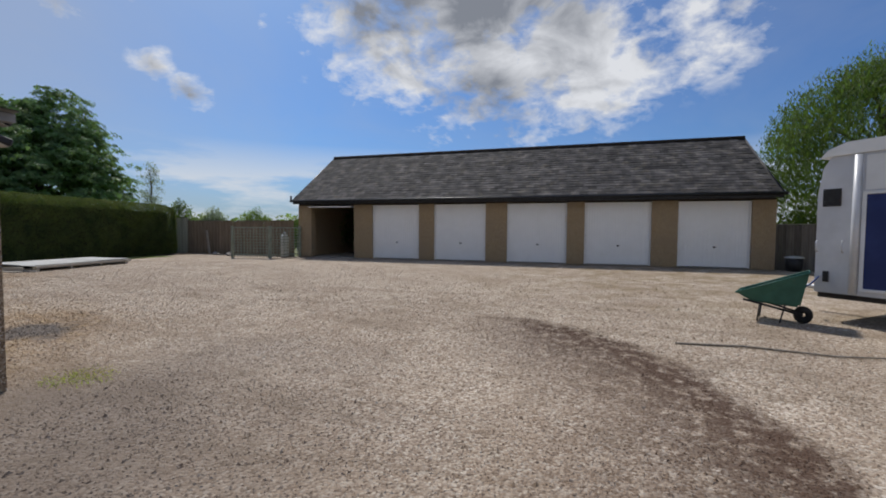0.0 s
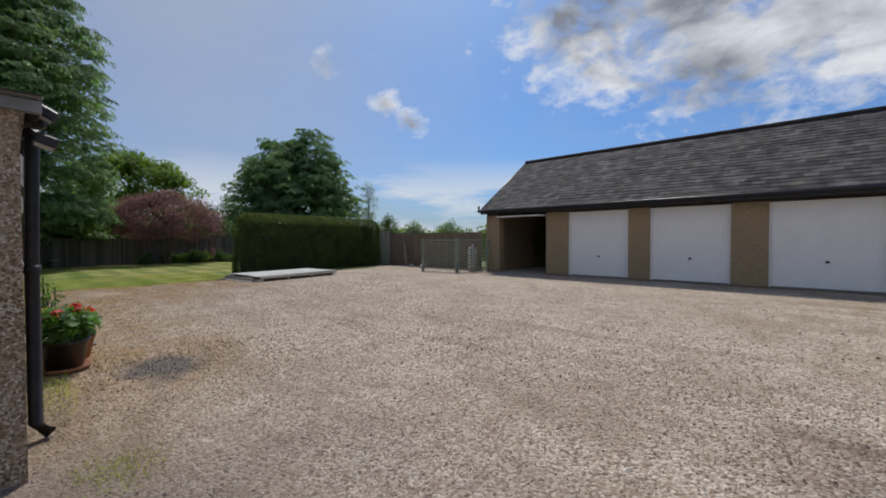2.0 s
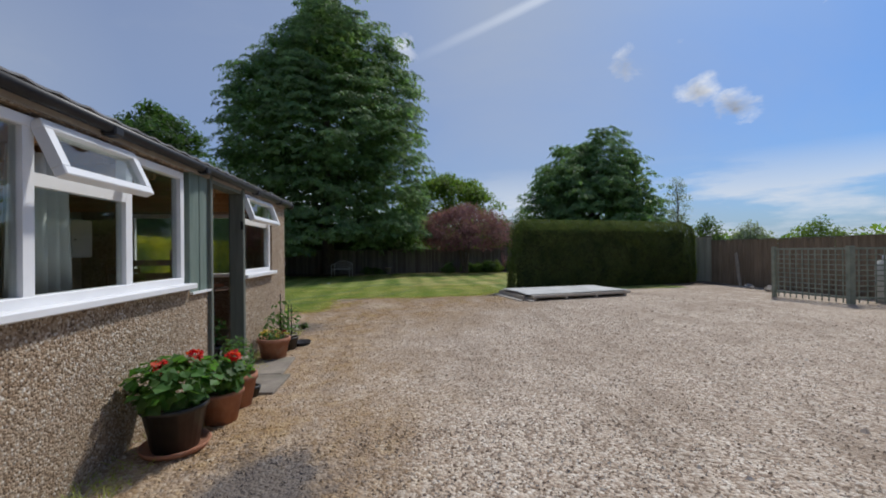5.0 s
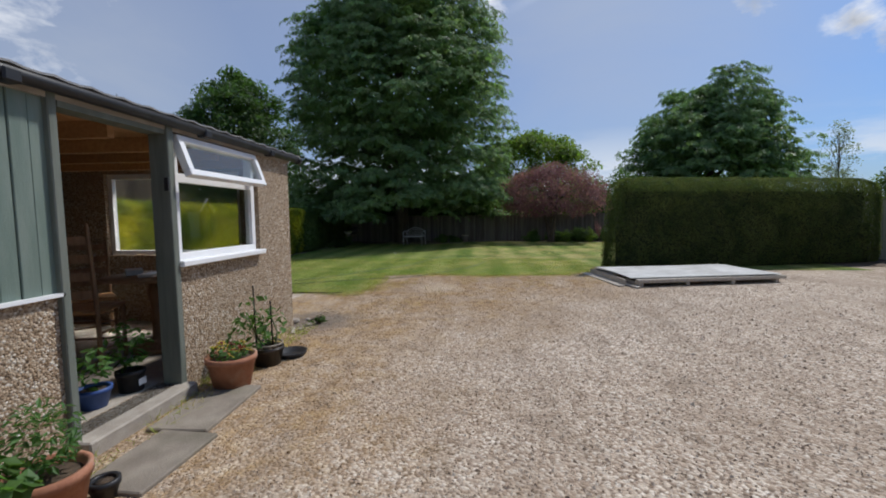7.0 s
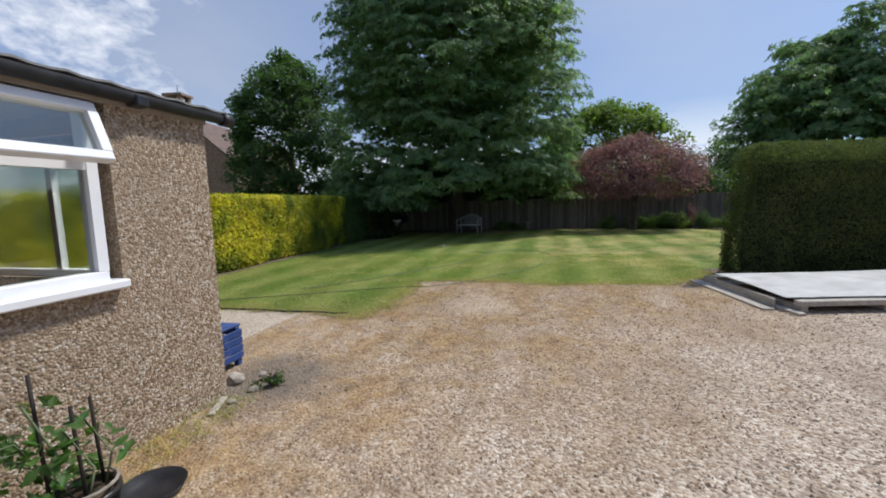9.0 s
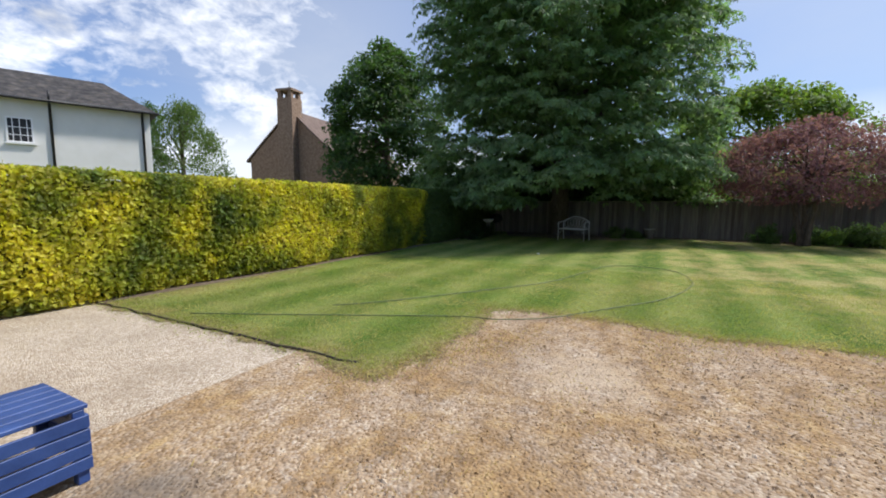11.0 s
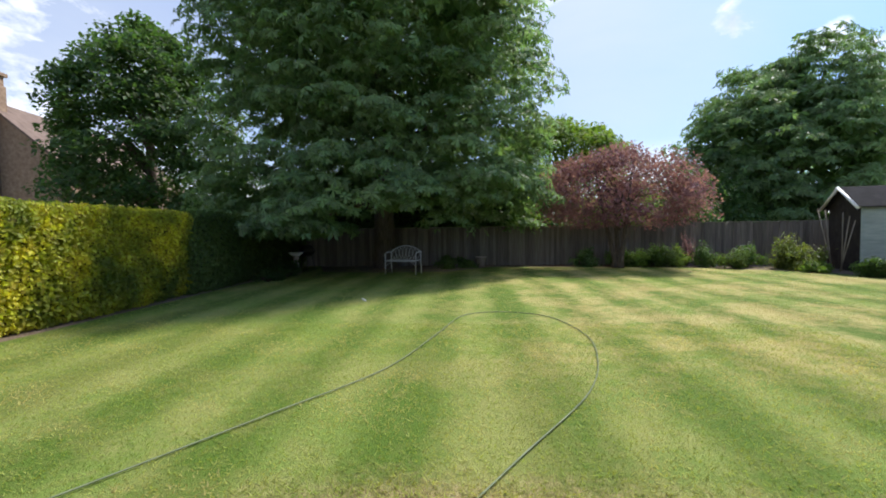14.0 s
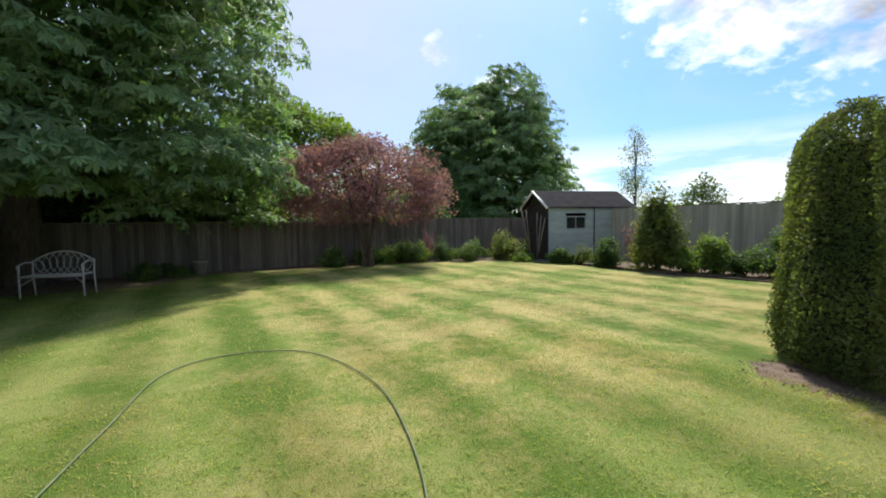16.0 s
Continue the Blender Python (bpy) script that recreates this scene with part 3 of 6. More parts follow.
# ---- ground ----
def sheet(name, outline, z, material, label, category):
    bm = bmesh.new()
    bm.faces.new([bm.verts.new((x, y, z)) for x, y in outline])
    return solid(name, bm, material, label, category, kind="structure")


LAWN_EDGE = [(-5.2, -18.6), (-5.2, -16.0), (-5.18, -14.4), (-5.0, -13.8), (-5.5, -13.62), (-6.2, -13.56), (-6.9, -13.62), (-7.45, -13.72), (-7.62, -13.1), (-7.58, -12.3), (-7.5, -11.8), (-7.42, -11.2), (-7.55, -10.3), (-7.65, -9.4), (-8.2, -8.8), (-8.5, -8.3)]


def wavy(line, step=0.09, amount=0.05, seed=3):
    rng = random.Random(seed)
    out = []
    for (x0, y0), (x1, y1) in zip(line, line[1:]):
        k = max(1, int(math.hypot(x1 - x0, y1 - y0) / step))
        for i in range(k):
            out.append((x0 + (x1 - x0) * i / k + rng.uniform(-amount, amount), y0 + (y1 - y0) * i / k + rng.uniform(-amount, amount)))
    return out + [line[-1]]


sheet("ground", [(-900, -900), (900, -900), (900, 900), (-900, 900)], -0.34, M_FIELD, "rough green field that reaches to the horizon", "ground")


def fall(x, y):
    """The yard drops a little towards the lane."""
    a, b = min(max((x - 1.2) / 3.0, 0), 1), min(max((-9.0 - y) / 4.0, 0), 1)
    return -0.2 * a * a * (3 - 2 * a) * b * b * (3 - 2 * b)


yard = bmesh.new()
xs, ys = [-9.4 + 0.59 * i for i in range(61)], [0.1 - 0.57 * i for i in range(72)]
grid = [[yard.verts.new((x, y, fall(x, y))) for y in ys] for x in xs]
for i in range(60):
    for j in range(71):
        if not (xs[i + 1] < 3.3 and ys[j] < -14.2):
            yard.faces.new((grid[i][j], grid[i + 1][j], grid[i + 1][j + 1], grid[i][j + 1])).smooth = True
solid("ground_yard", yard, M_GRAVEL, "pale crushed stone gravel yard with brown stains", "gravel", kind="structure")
pave = bmesh.new()
prism(pave, [(-5.3, -22), (-5.3, -13.95), (3.3, -13.95), (3.3, -22)], -0.36, -0.004)
solid("pavement", pave, M_PAVE, "sandy worn paving beside the outbuilding", "paving", kind="structure")
EDGE = np.array(LAWN_EDGE)


def past_edge(P):
    """How far points lie beyond the lawn's edge; negative on the turf."""
    a, b = EDGE[:-1], EDGE[1:]
    d = b - a
    t = np.clip(((P[:, None] - a) * d).sum(2) / (d * d).sum(1), 0, 1)
    gap = P[:, None] - (a + d * t[..., None])
    far = np.hypot(gap[..., 0], gap[..., 1]).min(1)
    ring = np.array([(-30.0, -18.6), *LAWN_EDGE, (-8.6, -2.0), (-30.0, -2.0)])
    inside = np.zeros(len(P), bool)
    for (x0, y0), (x1, y1) in zip(ring, np.roll(ring, -1, 0)):
        if y0 != y1:
            inside ^= ((P[:, 1] < y0) != (P[:, 1] < y1)) & (P[:, 0] < x0 + (P[:, 1] - y0) * (x1 - x0) / (y1 - y0))
    return np.where(inside, -far, far)


lawn = bmesh.new()
bare = lawn.verts.layers.float.new("bare")
gx, gy = np.arange(-9.2, -4.1, 0.1), np.arange(-18.6, -7.95, 0.1)
spots = np.stack(np.meshgrid(gx, gy, indexing="ij"), -1)
beyond = past_edge(spots.reshape(-1, 2)).reshape(spots.shape[:2])
knots = {}
for i in range(len(gx) - 1):
    for j in range(len(gy) - 1):
        if beyond[i : i + 2, j : j + 2].min() < 0.55:
            ring = []
            for p in ((i, j), (i + 1, j), (i + 1, j + 1), (i, j + 1)):
                if p not in knots:
                    knots[p] = lawn.verts.new((gx[p[0]], gy[p[1]], 0.006))
                    knots[p][bare] = max(min(max((beyond[p] + 0.6) / 1.2, 0.0), 1.0), 0.34 * min(max((-17.75 - gy[p[1]]) / 0.45, 0.0), 1.0))
                ring.append(knots[p])
            lawn.faces.new(ring)
lawn.faces.new([lawn.verts.new((x, y, 0.006)) for x, y in [(-21.5, -20.0), (-5.2, -20.0), (-5.2, -18.6), (gx[0], -18.6), (gx[0], gy[-1]), (-8.7, gy[-1]), (-8.6, -2.0), (-11.3, -2.2), (-13.0, -2.6), (-15.0, -2.7), (-17.0, -2.3), (-18.6, -2.9), (-19.3, -4.4), (-20.2, -6.0), (-20.6, -9.5), (-20.7, -12.0), (-19.0, -13.5), (-18.9, -16), (-19.2, -17.6), (-21.5, -18.5)]])
solid("ground_lawn", lawn, M_LAWN, "mown striped lawn with dry yellow patches", "lawn", kind="structure")
# soil strip that doubles as the dark shadow line under the golden hedge
foot = bmesh.new()
prism(foot, [(-18.6, -19.6), (-5.25, -19.6), (-5.25, -18.4), (-18.6, -18.63)], -0.3, 0.008)
solid("ground_hedge_foot", foot, M_BED, "bare earth strip that stands in for the shadow line at the golden hedge's foot", "soil", kind="structure")
bed = bmesh.new()
prism(bed, [(-21.6, -22), (-21.6, 1.2), (-9.5, 1.2), (-9.5, -2.0), (-17.0, -2.0), (-18.4, -8), (-18.4, -22)], -0.36, 0.004)
solid("ground_bed", bed, M_BED, "bare earth border under the trees and fence", "flower bed", kind="structure")
soil = bmesh.new()
soil_rng = random.Random(6)
soil.faces.new([soil.verts.new((-8.85 + 0.2 * math.cos(a) + (0.3 + soil_rng.uniform(-0.1, 0.1)) * math.cos(a), -8.2 - 0.05 * math.cos(a) + (0.32 + soil_rng.uniform(-0.09, 0.09)) * math.sin(a), 0.010)) for a in [i * math.pi / 30 for i in range(60)]])
solid("ground_soil", soil, M_BED, "bare brown soil at the foot of the clipped hedge", "soil", kind="structure")
edging = thing("lawn_edging", "rusty dark strip edging between lawn and paving", "edging", (-5.2, -16, 0))
edge_rng = random.Random(8)
part("strip", tube(bmesh.new(), [(edge_rng.uniform(-0.02, 0.02), -2.6 + i * 0.19, 0.004) for i in range(25)], 0.017, 6), M_DARKWOOD, edging)


# loose gravel that lies on the yard, in the stretch between the outbuilding and the garages
def loose_stones(name, n, x0, x1, y0, y1, seed, size, thin, keep=None, material=M_STONE):
    rng = np.random.default_rng(seed)
    P = np.stack([rng.uniform(x0, x1, n), rng.uniform(y0, y1, n), np.zeros(n)], 1)
    ok = keep(P) if keep else ~((P[:, 1] < -13.85) & (P[:, 0] < 3.5)) & (past_edge(P[:, :2]) > rng.uniform(-0.12, 0.3, n))
    P = P[ok & (rng.uniform(0, 1, len(P)) < np.interp(P[:, 1], *thin))]
    P[:, 2] = [fall(x, y) for x, y in P[:, :2]]
    n = len(P)
    base = np.array([[1, 0, -0.3], [0, 1, -0.3], [-1, 0, -0.3], [0, -1, -0.3], [0, 0, 0.7]], float)
    V = base[None] * rng.uniform(0.6, 1.3, (n, 5, 1)) + rng.normal(0, 0.12, (n, 5, 3))
    V *= (size * np.exp(rng.normal(0, 0.35, n)))[:, None, None] * np.stack([rng.uniform(0.7, 1.2, n), rng.uniform(0.6, 1.0, n), rng.uniform(0.5, 0.9, n)], 1)[:, None]
    q = rng.uniform(0, 2 * np.pi, n)
    c, s = np.cos(q)[:, None], np.sin(q)[:, None]
    V = np.stack([V[..., 0] * c - V[..., 1] * s, V[..., 0] * s + V[..., 1] * c, V[..., 2]], -1) + P[:, None] + [0, 0, size * 0.25]
    F = np.array([[0, 1, 4], [1, 2, 4], [2, 3, 4], [3, 0, 4]])
    ob = new(name, tri_mesh(name, V.reshape(-1, 3), (np.arange(n)[:, None, None] * 5 + F).reshape(-1, 3), material))
    return tagged(ob, "loose angular pale and brown gravel stones", "gravel", kind="stuff")


chips = loose_stones("bark_chips", 2600, -9.5, -8.2, -8.75, -7.7, 14, 0.016, ((-9.0, -7.0), (1.0, 1.0)), lambda P: np.hypot((P[:, 0] + 8.85) / 0.6, (P[:, 1] + 8.2) / 0.46) < 0.6 + 0.5 * np.random.default_rng(3).random(len(P)), M_CHIPS)
tagged(chips, "brown bark chips and crumbs of earth under the hedge", "bark chips", kind="stuff")
loose_stones("gravel_stones", 84000, -7.6, 3.5, -14.2, -6.5, 11, 0.009, ((-11.5, -6.5), (1.0, 0.0)))
loose_stones("gravel_stones", 66000, 3.5, 11.0, -15.8, -6.5, 12, 0.009, ((-11.5, -6.5), (1.0, 0.0)))
loose_stones("gravel_stones", 26000, -7.6, 12.0, -11.5, -2.5, 13, 0.013, ((-11.5, -7.5, -4.5, -2.5), (0.0, 1.0, 0.6, 0.0)))


def grass(name, n, x0, x1, y0, y1, seed, h, keep, material=M_BLADE):
    rng = np.random.default_rng(seed)
    P = np.stack([rng.uniform(x0, x1, n), rng.uniform(y0, y1, n), np.full(n, 0.01)], 1)
    P = P[keep(P)]
    n = len(P)
    q = rng.uniform(0, 2 * np.pi, n)
    side = np.stack([np.cos(q), np.sin(q), 0 * q], 1) * rng.uniform(0.0025, 0.005, n)[:, None]
    tip = P + np.stack([rng.normal(0, 1.1, n), rng.normal(0, 1.1, n), np.ones(n)], 1) * (h * rng.uniform(0.4, 1.3, n))[:, None]
    V = np.stack([P - side, P + side, tip], 1).reshape(-1, 3)
    ob = new(name, tri_mesh(name, V, np.arange(3 * n).reshape(-1, 3), material))
    return tagged(ob, "short green and straw-coloured grass blades", "grass", kind="stuff")


def on_lawn(P):
    return past_edge(P[:, :2]) < -0.05


rimrng = np.random.default_rng(5)


def near_rim(P):
    d = past_edge(P[:, :2])
    return np.abs(d + 0.12) < rimrng.uniform(0.0, 0.5, len(P)) * rimrng.uniform(0.2, 1, len(P))


def patchy(P):
    d = past_edge(P[:, :2])
    blot = np.sin(P[:, 0] * 3.1 + np.sin(P[:, 1] * 2.3) * 2) + np.sin(P[:, 1] * 4.7 + P[:, 0] * 1.9)
    return (d > -0.1) & (d < rimrng.uniform(0, 2.6, len(P)) * rimrng.uniform(0, 1, len(P))) & (blot > rimrng.uniform(-0.2, 1.4, len(P)))


grass("lawn_grass", 115000, -11.5, -4.9, -18.3, -8.4, 21, 0.017, on_lawn)
grass("lawn_grass", 30000, -20, -11.5, -18.5, -3, 22, 0.02, on_lawn)
grass("edge_grass", 90000, -8.8, -4.4, -18.4, -8.4, 23, 0.03, near_rim)
grass("straw_tufts", 60000, -8.4, -3.0, -14.0, -8.6, 26, 0.022, patchy, M_STRAW)
grass("weed_patch", 1500, 3.35, 4.15, -13.8, -13.1, 25, 0.03, lambda P: np.hypot(P[:, 0] - 3.75, (P[:, 1] + 13.45) * 1.3) < rimrng.uniform(0, 0.42, len(P))).location.z = fall(3.75, -13.45)
grass("wall_weeds", 3500, -3.0, 3.0, -13.86, -13.55, 24, 0.05, lambda P: rimrng.uniform(0, 1, len(P)) < 0.8 * np.abs(np.sin(P[:, 0] * 2.1)))


# ---- garage block ----
garage = thing("garage_block", "long beige garage block with slate roof and five white doors", "garage")
BAYS = [(-3.0, -0.86), (0.0, 2.12), (2.76, 4.9), (5.73, 7.95), (8.57, 10.8), (11.62, 13.8)]
GX0, GX1, GD, LINTEL = -3.66, 14.46, 6.2, 2.3
edges = [GX0] + [v for b in BAYS for v in b] + [GX1]
for x0, x1 in zip(edges[::2], edges[1::2]):
    part("pier", one(x0, x1, 0, 0.34, -0.05, LINTEL), M_DASH2, garage, "beige pebbledashed pier")
part("lintel", one(GX0, GX1, 0.03, 0.34, LINTEL, 2.5), M_DARKWOOD, garage, "dark timber beam over the doors")
part("wall", one(GX0, GX0 + 0.22, 0.34, GD, -0.05, 2.5), M_DASH2, garage)
part("wall", one(GX1 - 0.22, GX1, 0.34, GD, -0.05, 2.5), M_DASH2, garage)
part("wall", one(GX0, GX1, GD, GD + 0.22, -0.05, 2.5), M_DASH2, garage)
part("wall", one(-0.52, -0.4, 0.34, GD, -0.05, 2.5), M_DASH2, garage)
part("floor", one(GX0 + 0.22, GX1 - 0.22, 0.0, GD, -0.05, 0.02), M_CONC, garage)
for gx in (GX0, GX1 - 0.22):
    bm = bmesh.new()
    a = [bm.verts.new((gx, y, z)) for y, z in ((0, 2.5), (GD + 0.2, 2.5), (3.1, 4.78))]
    b = [bm.verts.new((gx + 0.22, y, z)) for y, z in ((0, 2.5), (GD + 0.2, 2.5), (3.1, 4.78))]
    bm.faces.new(a), bm.faces.new(b)
    for i in range(3):
        bm.faces.new((a[i], a[(i + 1) % 3], b[(i + 1) % 3], b[i]))
    part("gable", bm, M_DASH2, garage)
EY, EZ, RY, RZ = -0.34, 2.53, 3.09, 4.92
roof = bmesh.new()
for y0, z0, y1, z1 in ((EY, EZ, RY, RZ), (GD + 0.55, EZ, RY, RZ)):
    vs = [bm_v for bm_v in ((GX0 - 0.04, y0, z0), (GX1 + 0.04, y0, z0), (GX1 + 0.04, y1, z1), (GX0 - 0.04, y1, z1))]
    lo = [roof.verts.new((x, y, z - 0.09)) for x, y, z in vs]
    hi = [roof.verts.new((x, y, z - 0.015)) for x, y, z in vs]
    roof.faces.new(lo), roof.faces.new(hi)
    for i in range(4):
        roof.faces.new((lo[i], lo[(i + 1) % 4], hi[(i + 1) % 4], hi[i]))
ROOF = part("roof", roof, M_SLATES, garage, "dark weathered slate roof")
part("fascia", one(GX0 - 0.04, GX1 + 0.04, EY - 0.02, EY + 0.02, EZ - 0.19, EZ - 0.03), M_BLACK, garage, "black fascia board")
part("soffit", one(GX0, GX1, EY + 0.02, 0.03, EZ - 0.13, EZ - 0.11), M_BLACK, garage)
part("gutter", tube(bmesh.new(), [(GX0 - 0.12, EY - 0.07, EZ - 0.06), (GX1 + 0.12, EY - 0.07, EZ - 0.06)], 0.055, 10), M_BLACK, garage, "black plastic gutter")
part("downpipe", tube(bmesh.new(), [(GX0 - 0.1, EY - 0.05, EZ - 0.1), (GX0 - 0.1, EY - 0.05, EZ + 0.16)], 0.04, 8), M_BLACK, garage)
part("ridge_tiles", tube(bmesh.new(), [(GX0 - 0.05, RY, RZ), (GX1 + 0.05, RY, RZ)], 0.09, 8), M_DARKWOOD, garage, "dark ridge tiles")
part("bargeboard", tube(bmesh.new(), [(GX0 - 0.05, EY, EZ - 0.03), (GX0 - 0.05, RY, RZ - 0.03)], 0.045, 4), M_BLACK, garage)
part("bargeboard", tube(bmesh.new(), [(GX1 + 0.05, EY, EZ - 0.03), (GX1 + 0.05, RY, RZ - 0.03)], 0.045, 4), M_BLACK, garage)


def garage_door(x0, x1):
    d = new("garage_door")
    d.empty_display_size = 0.1
    d.parent = garage
    d.location = (x0, 0.13, 0.0)
    tagged(d, "white ribbed up-and-over garage door, shut")
    w = x1 - x0
    part("frame", box(box(one(0, 0.05, -0.03, 0.08, 0, 2.28), w - 0.05, w, -0.03, 0.08, 0, 2.28), 0.05, w - 0.05, -0.03, 0.08, 2.22, 2.28), M_WHITE, d)
    bm = bmesh.new()
    n = int((w - 0.12) / 0.085)
    row = []
    for i in range(n * 4 + 1):
        x = 0.055 + (w - 0.11) * i / (n * 4)
        y = 0.0 if i % 4 in (0, 1) else -0.005
        row.append((bm.verts.new((x, y, 0.05)), bm.verts.new((x, y, 2.22))))
    for a, b in zip(row, row[1:]):
        bm.faces.new((a[0], b[0], b[1], a[1]))
    part("panel", bm, M_WHITE, d)
    part("panel_back", one(0.055, w - 0.055, 0.004, 0.03, 0.05, 2.22), M_WHITE, d)
    part("kick_rail", one(0.05, w - 0.05, -0.018, 0.0, 0.05, 0.1), M_WHITE, d)
    h = part("handle", lathe(bmesh.new(), [(0, 0), (0.035, 0), (0.035, 0.012), (0.012, 0.02), (0.012, 0.05), (0, 0.05)], 12), M_BLACK, d, "small black turn handle")
    h.matrix_basis = pose(w * 0.52, -0.012, 0.72, 90, 0, 0)
    part("lever", one(w * 0.52 - 0.05, w * 0.52 + 0.05, -0.07, -0.055, 0.71, 0.73), M_BLACK, d)
    part("sill_strip", one(0, w, -0.13, -0.02, -0.02, 0.03), M_CONC, d, "grey concrete threshold")


for b in BAYS[1:]:
    garage_door(*b)
od = part("open_door", one(-2.98, -0.88, -0.28, 0.2, 2.2, 2.235), M_WHITE, garage, "white door raised open under the lintel")

# slates: the stretch over the open bay and first doors singly, the rest joined
slope = math.atan2(RZ - EZ, RY - EY)
run = math.hypot(RZ - EZ, RY - EY)
sm = bmesh.new()
box(sm, -0.148, 0.148, 0, 0.34, 0, 0.012)
SLATE = mesh_of("slate", sm, M_SLATE)
srng = random.Random(8)
rest_v, rest_f, singles = [], [], 0
corner = np.array([[sx * 0.148, y, z] for z in (0.0, 0.012) for sx, y in ((-1, 0), (1, 0), (1, 0.34), (-1, 0.34))])
cube = np.array([[4, 5, 6], [4, 6, 7], [0, 1, 5], [0, 5, 4], [1, 2, 6], [1, 6, 5], [3, 0, 4], [3, 4, 7]])
rows = int(run / 0.2)
for r in range(rows):
    x = GX0 + 0.1 + (0.15 if r % 2 else 0.0)
    while x < GX1 - 0.08:
        yy = r * 0.2 + srng.uniform(-0.012, 0.012)
        m = Matrix.Translation((x, EY + math.cos(slope) * yy, EZ + math.sin(slope) * yy + 0.003)) @ Matrix.Rotation(slope - radians(srng.uniform(1.2, 4.6)), 4, "X") @ Matrix.Rotation(radians(srng.gauss(0, 0.9)), 4, "Z")
        if -3.6 < x < 1.2 and singles < 300:
            piece("slate", SLATE, ROOF, m)
            singles += 1
        else:
            rest_f.append(cube + 8 * len(rest_v))
            rest_v.append(np.array([m @ Vector(c) for c in corner]))
        x += 0.302
rest = new("slate_rest", tri_mesh("slates", np.concatenate(rest_v), np.concatenate(rest_f), M_SLATES))
rest.parent = ROOF
tagged(rest, "courses of dark grey slates", kind="stuff")


# ---- outbuilding: front wall on y = -13.87 ----
OB = thing("outbuilding", "low pebbledashed concrete outbuilding with white windows and an open doorway", "outbuilding", (0, -13.87, 0))
OX0, OX1, OD, TOP = -2.82, 3.55, -3.2, 2.13


def wall_x(parent, x0, x1, y0, y1, holes, z0=-0.28, z1=TOP, material=M_DASH):
    """A wall along x with openings (x0, x1, z0, z1)."""
    bm = bmesh.new()
    cuts = sorted({x0, x1, *(v for h in holes for v in h[:2])})
    for a, b in zip(cuts, cuts[1:]):
        inside = [h for h in holes if h[0] <= a and b <= h[1]]
        if not inside:
            box(bm, a, b, y0, y1, z0, z1)
        for h in inside:
            if h[2] > z0 + 0.01:
                box(bm, a, b, y0, y1, z0, h[2])
            if h[3] < z1 - 0.01:
                box(bm, a, b, y0, y1, h[3], z1)
    bmesh.ops.remove_doubles(bm, verts=bm.verts, dist=0.0005)
    return part("wall", bm, material, parent)


W1, W2, DOOR = (0.5, 2.78, 1.02, 2.08), (-2.1, -0.82, 1.02, 2.1), (-0.82, 0.5, 0.1, 2.12)
wall_x(OB, OX0, OX1, -0.16, 0, [W1, W2, DOOR])
wall_x(OB, OX0, OX1, OD, OD + 0.16, [])
bm = bmesh.new()
for a, b, c, d in ((-3.04, -2.35, -0.05, TOP), (-2.35, -0.55, -0.05, 0.95), (-2.35, -0.55, 1.98, TOP), (-0.55, -0.16, -0.05, TOP)):
    box(bm, OX0, OX0 + 0.16, a, b, c, d)
bmesh.ops.remove_doubles(bm, verts=bm.verts, dist=0.0005)
part("wall", bm, M_DASH, OB)
part("wall", one(OX1 - 0.16, OX1, -3.04, -0.16, -0.28, TOP), M_DASH, OB)
for x0, x1 in ((OX0 + 0.17, OX1 - 0.17),):
    part("plaster", one(x0, x1, OD + 0.165, OD + 0.175, 0.1, TOP), M_CREAM, OB, "dull cream inner wall")
part("floor", one(OX0 + 0.16, OX1 - 0.16, OD + 0.16, -0.16, -0.05, 0.1), M_CONC, OB, "bare concrete floor")
part("ceiling", one(OX0 + 0.16, OX1 - 0.16, OD + 0.16, -0.16, TOP - 0.03, TOP), M_PINE, OB, "orange pine boarded ceiling")
for x in np.arange(OX0 + 0.5, OX1 - 0.3, 0.6):
    part("joist", one(x, x + 0.05, OD + 0.18, -0.18, TOP - 0.15, TOP - 0.032), M_PINE, OB)
# roof sheets with a fall to the back, fascia, gutter
bm = bmesh.new()
n = 90
prev = None
for i in range(n + 1):
    x = OX0 - 0.14 + (OX1 - OX0 + 0.24) * i / n
    zz = 0.007 * math.cos(i * math.pi / 1.5)
    cur = [bm.verts.new((x, 0.10, TOP + 0.062 + zz)), bm.verts.new((x, OD - 0.2, TOP + 0.02 + zz)), bm.verts.new((x, 0.10, TOP + 0.05 + zz)), bm.verts.new((x, OD - 0.2, TOP + 0.008 + zz))]
    if prev:
        bm.faces.new((prev[0], cur[0], cur[1], prev[1]))
        bm.faces.new((prev[2], cur[2], cur[3], prev[3]))
        bm.faces.new((prev[0], cur[0], cur[2], prev[2]))
    prev = cur
part("roof", bm, M_ROOFSHEET, OB, "grey corrugated roof sheets")
part("fascia", one(OX0, OX1, 0.004, 0.024, TOP - 0.045, TOP + 0.03), M_CONC, OB, "pale grey board under the gutter")
part("gutter", tube(bmesh.new(), [(OX0 - 0.16, 0.066, TOP + 0.012), (OX1 + 0.02, 0.066, TOP + 0.018)], 0.04, 10), M_BLACK, OB, "black half-round gutter")
for x in (-2.3, -1.2, 0.3, 1.6, 2.6):
    part("gutter_bracket", one(x, x + 0.09, 0.024, 0.115, TOP - 0.04, TOP + 0.03, 0.01), M_BLACK, OB)
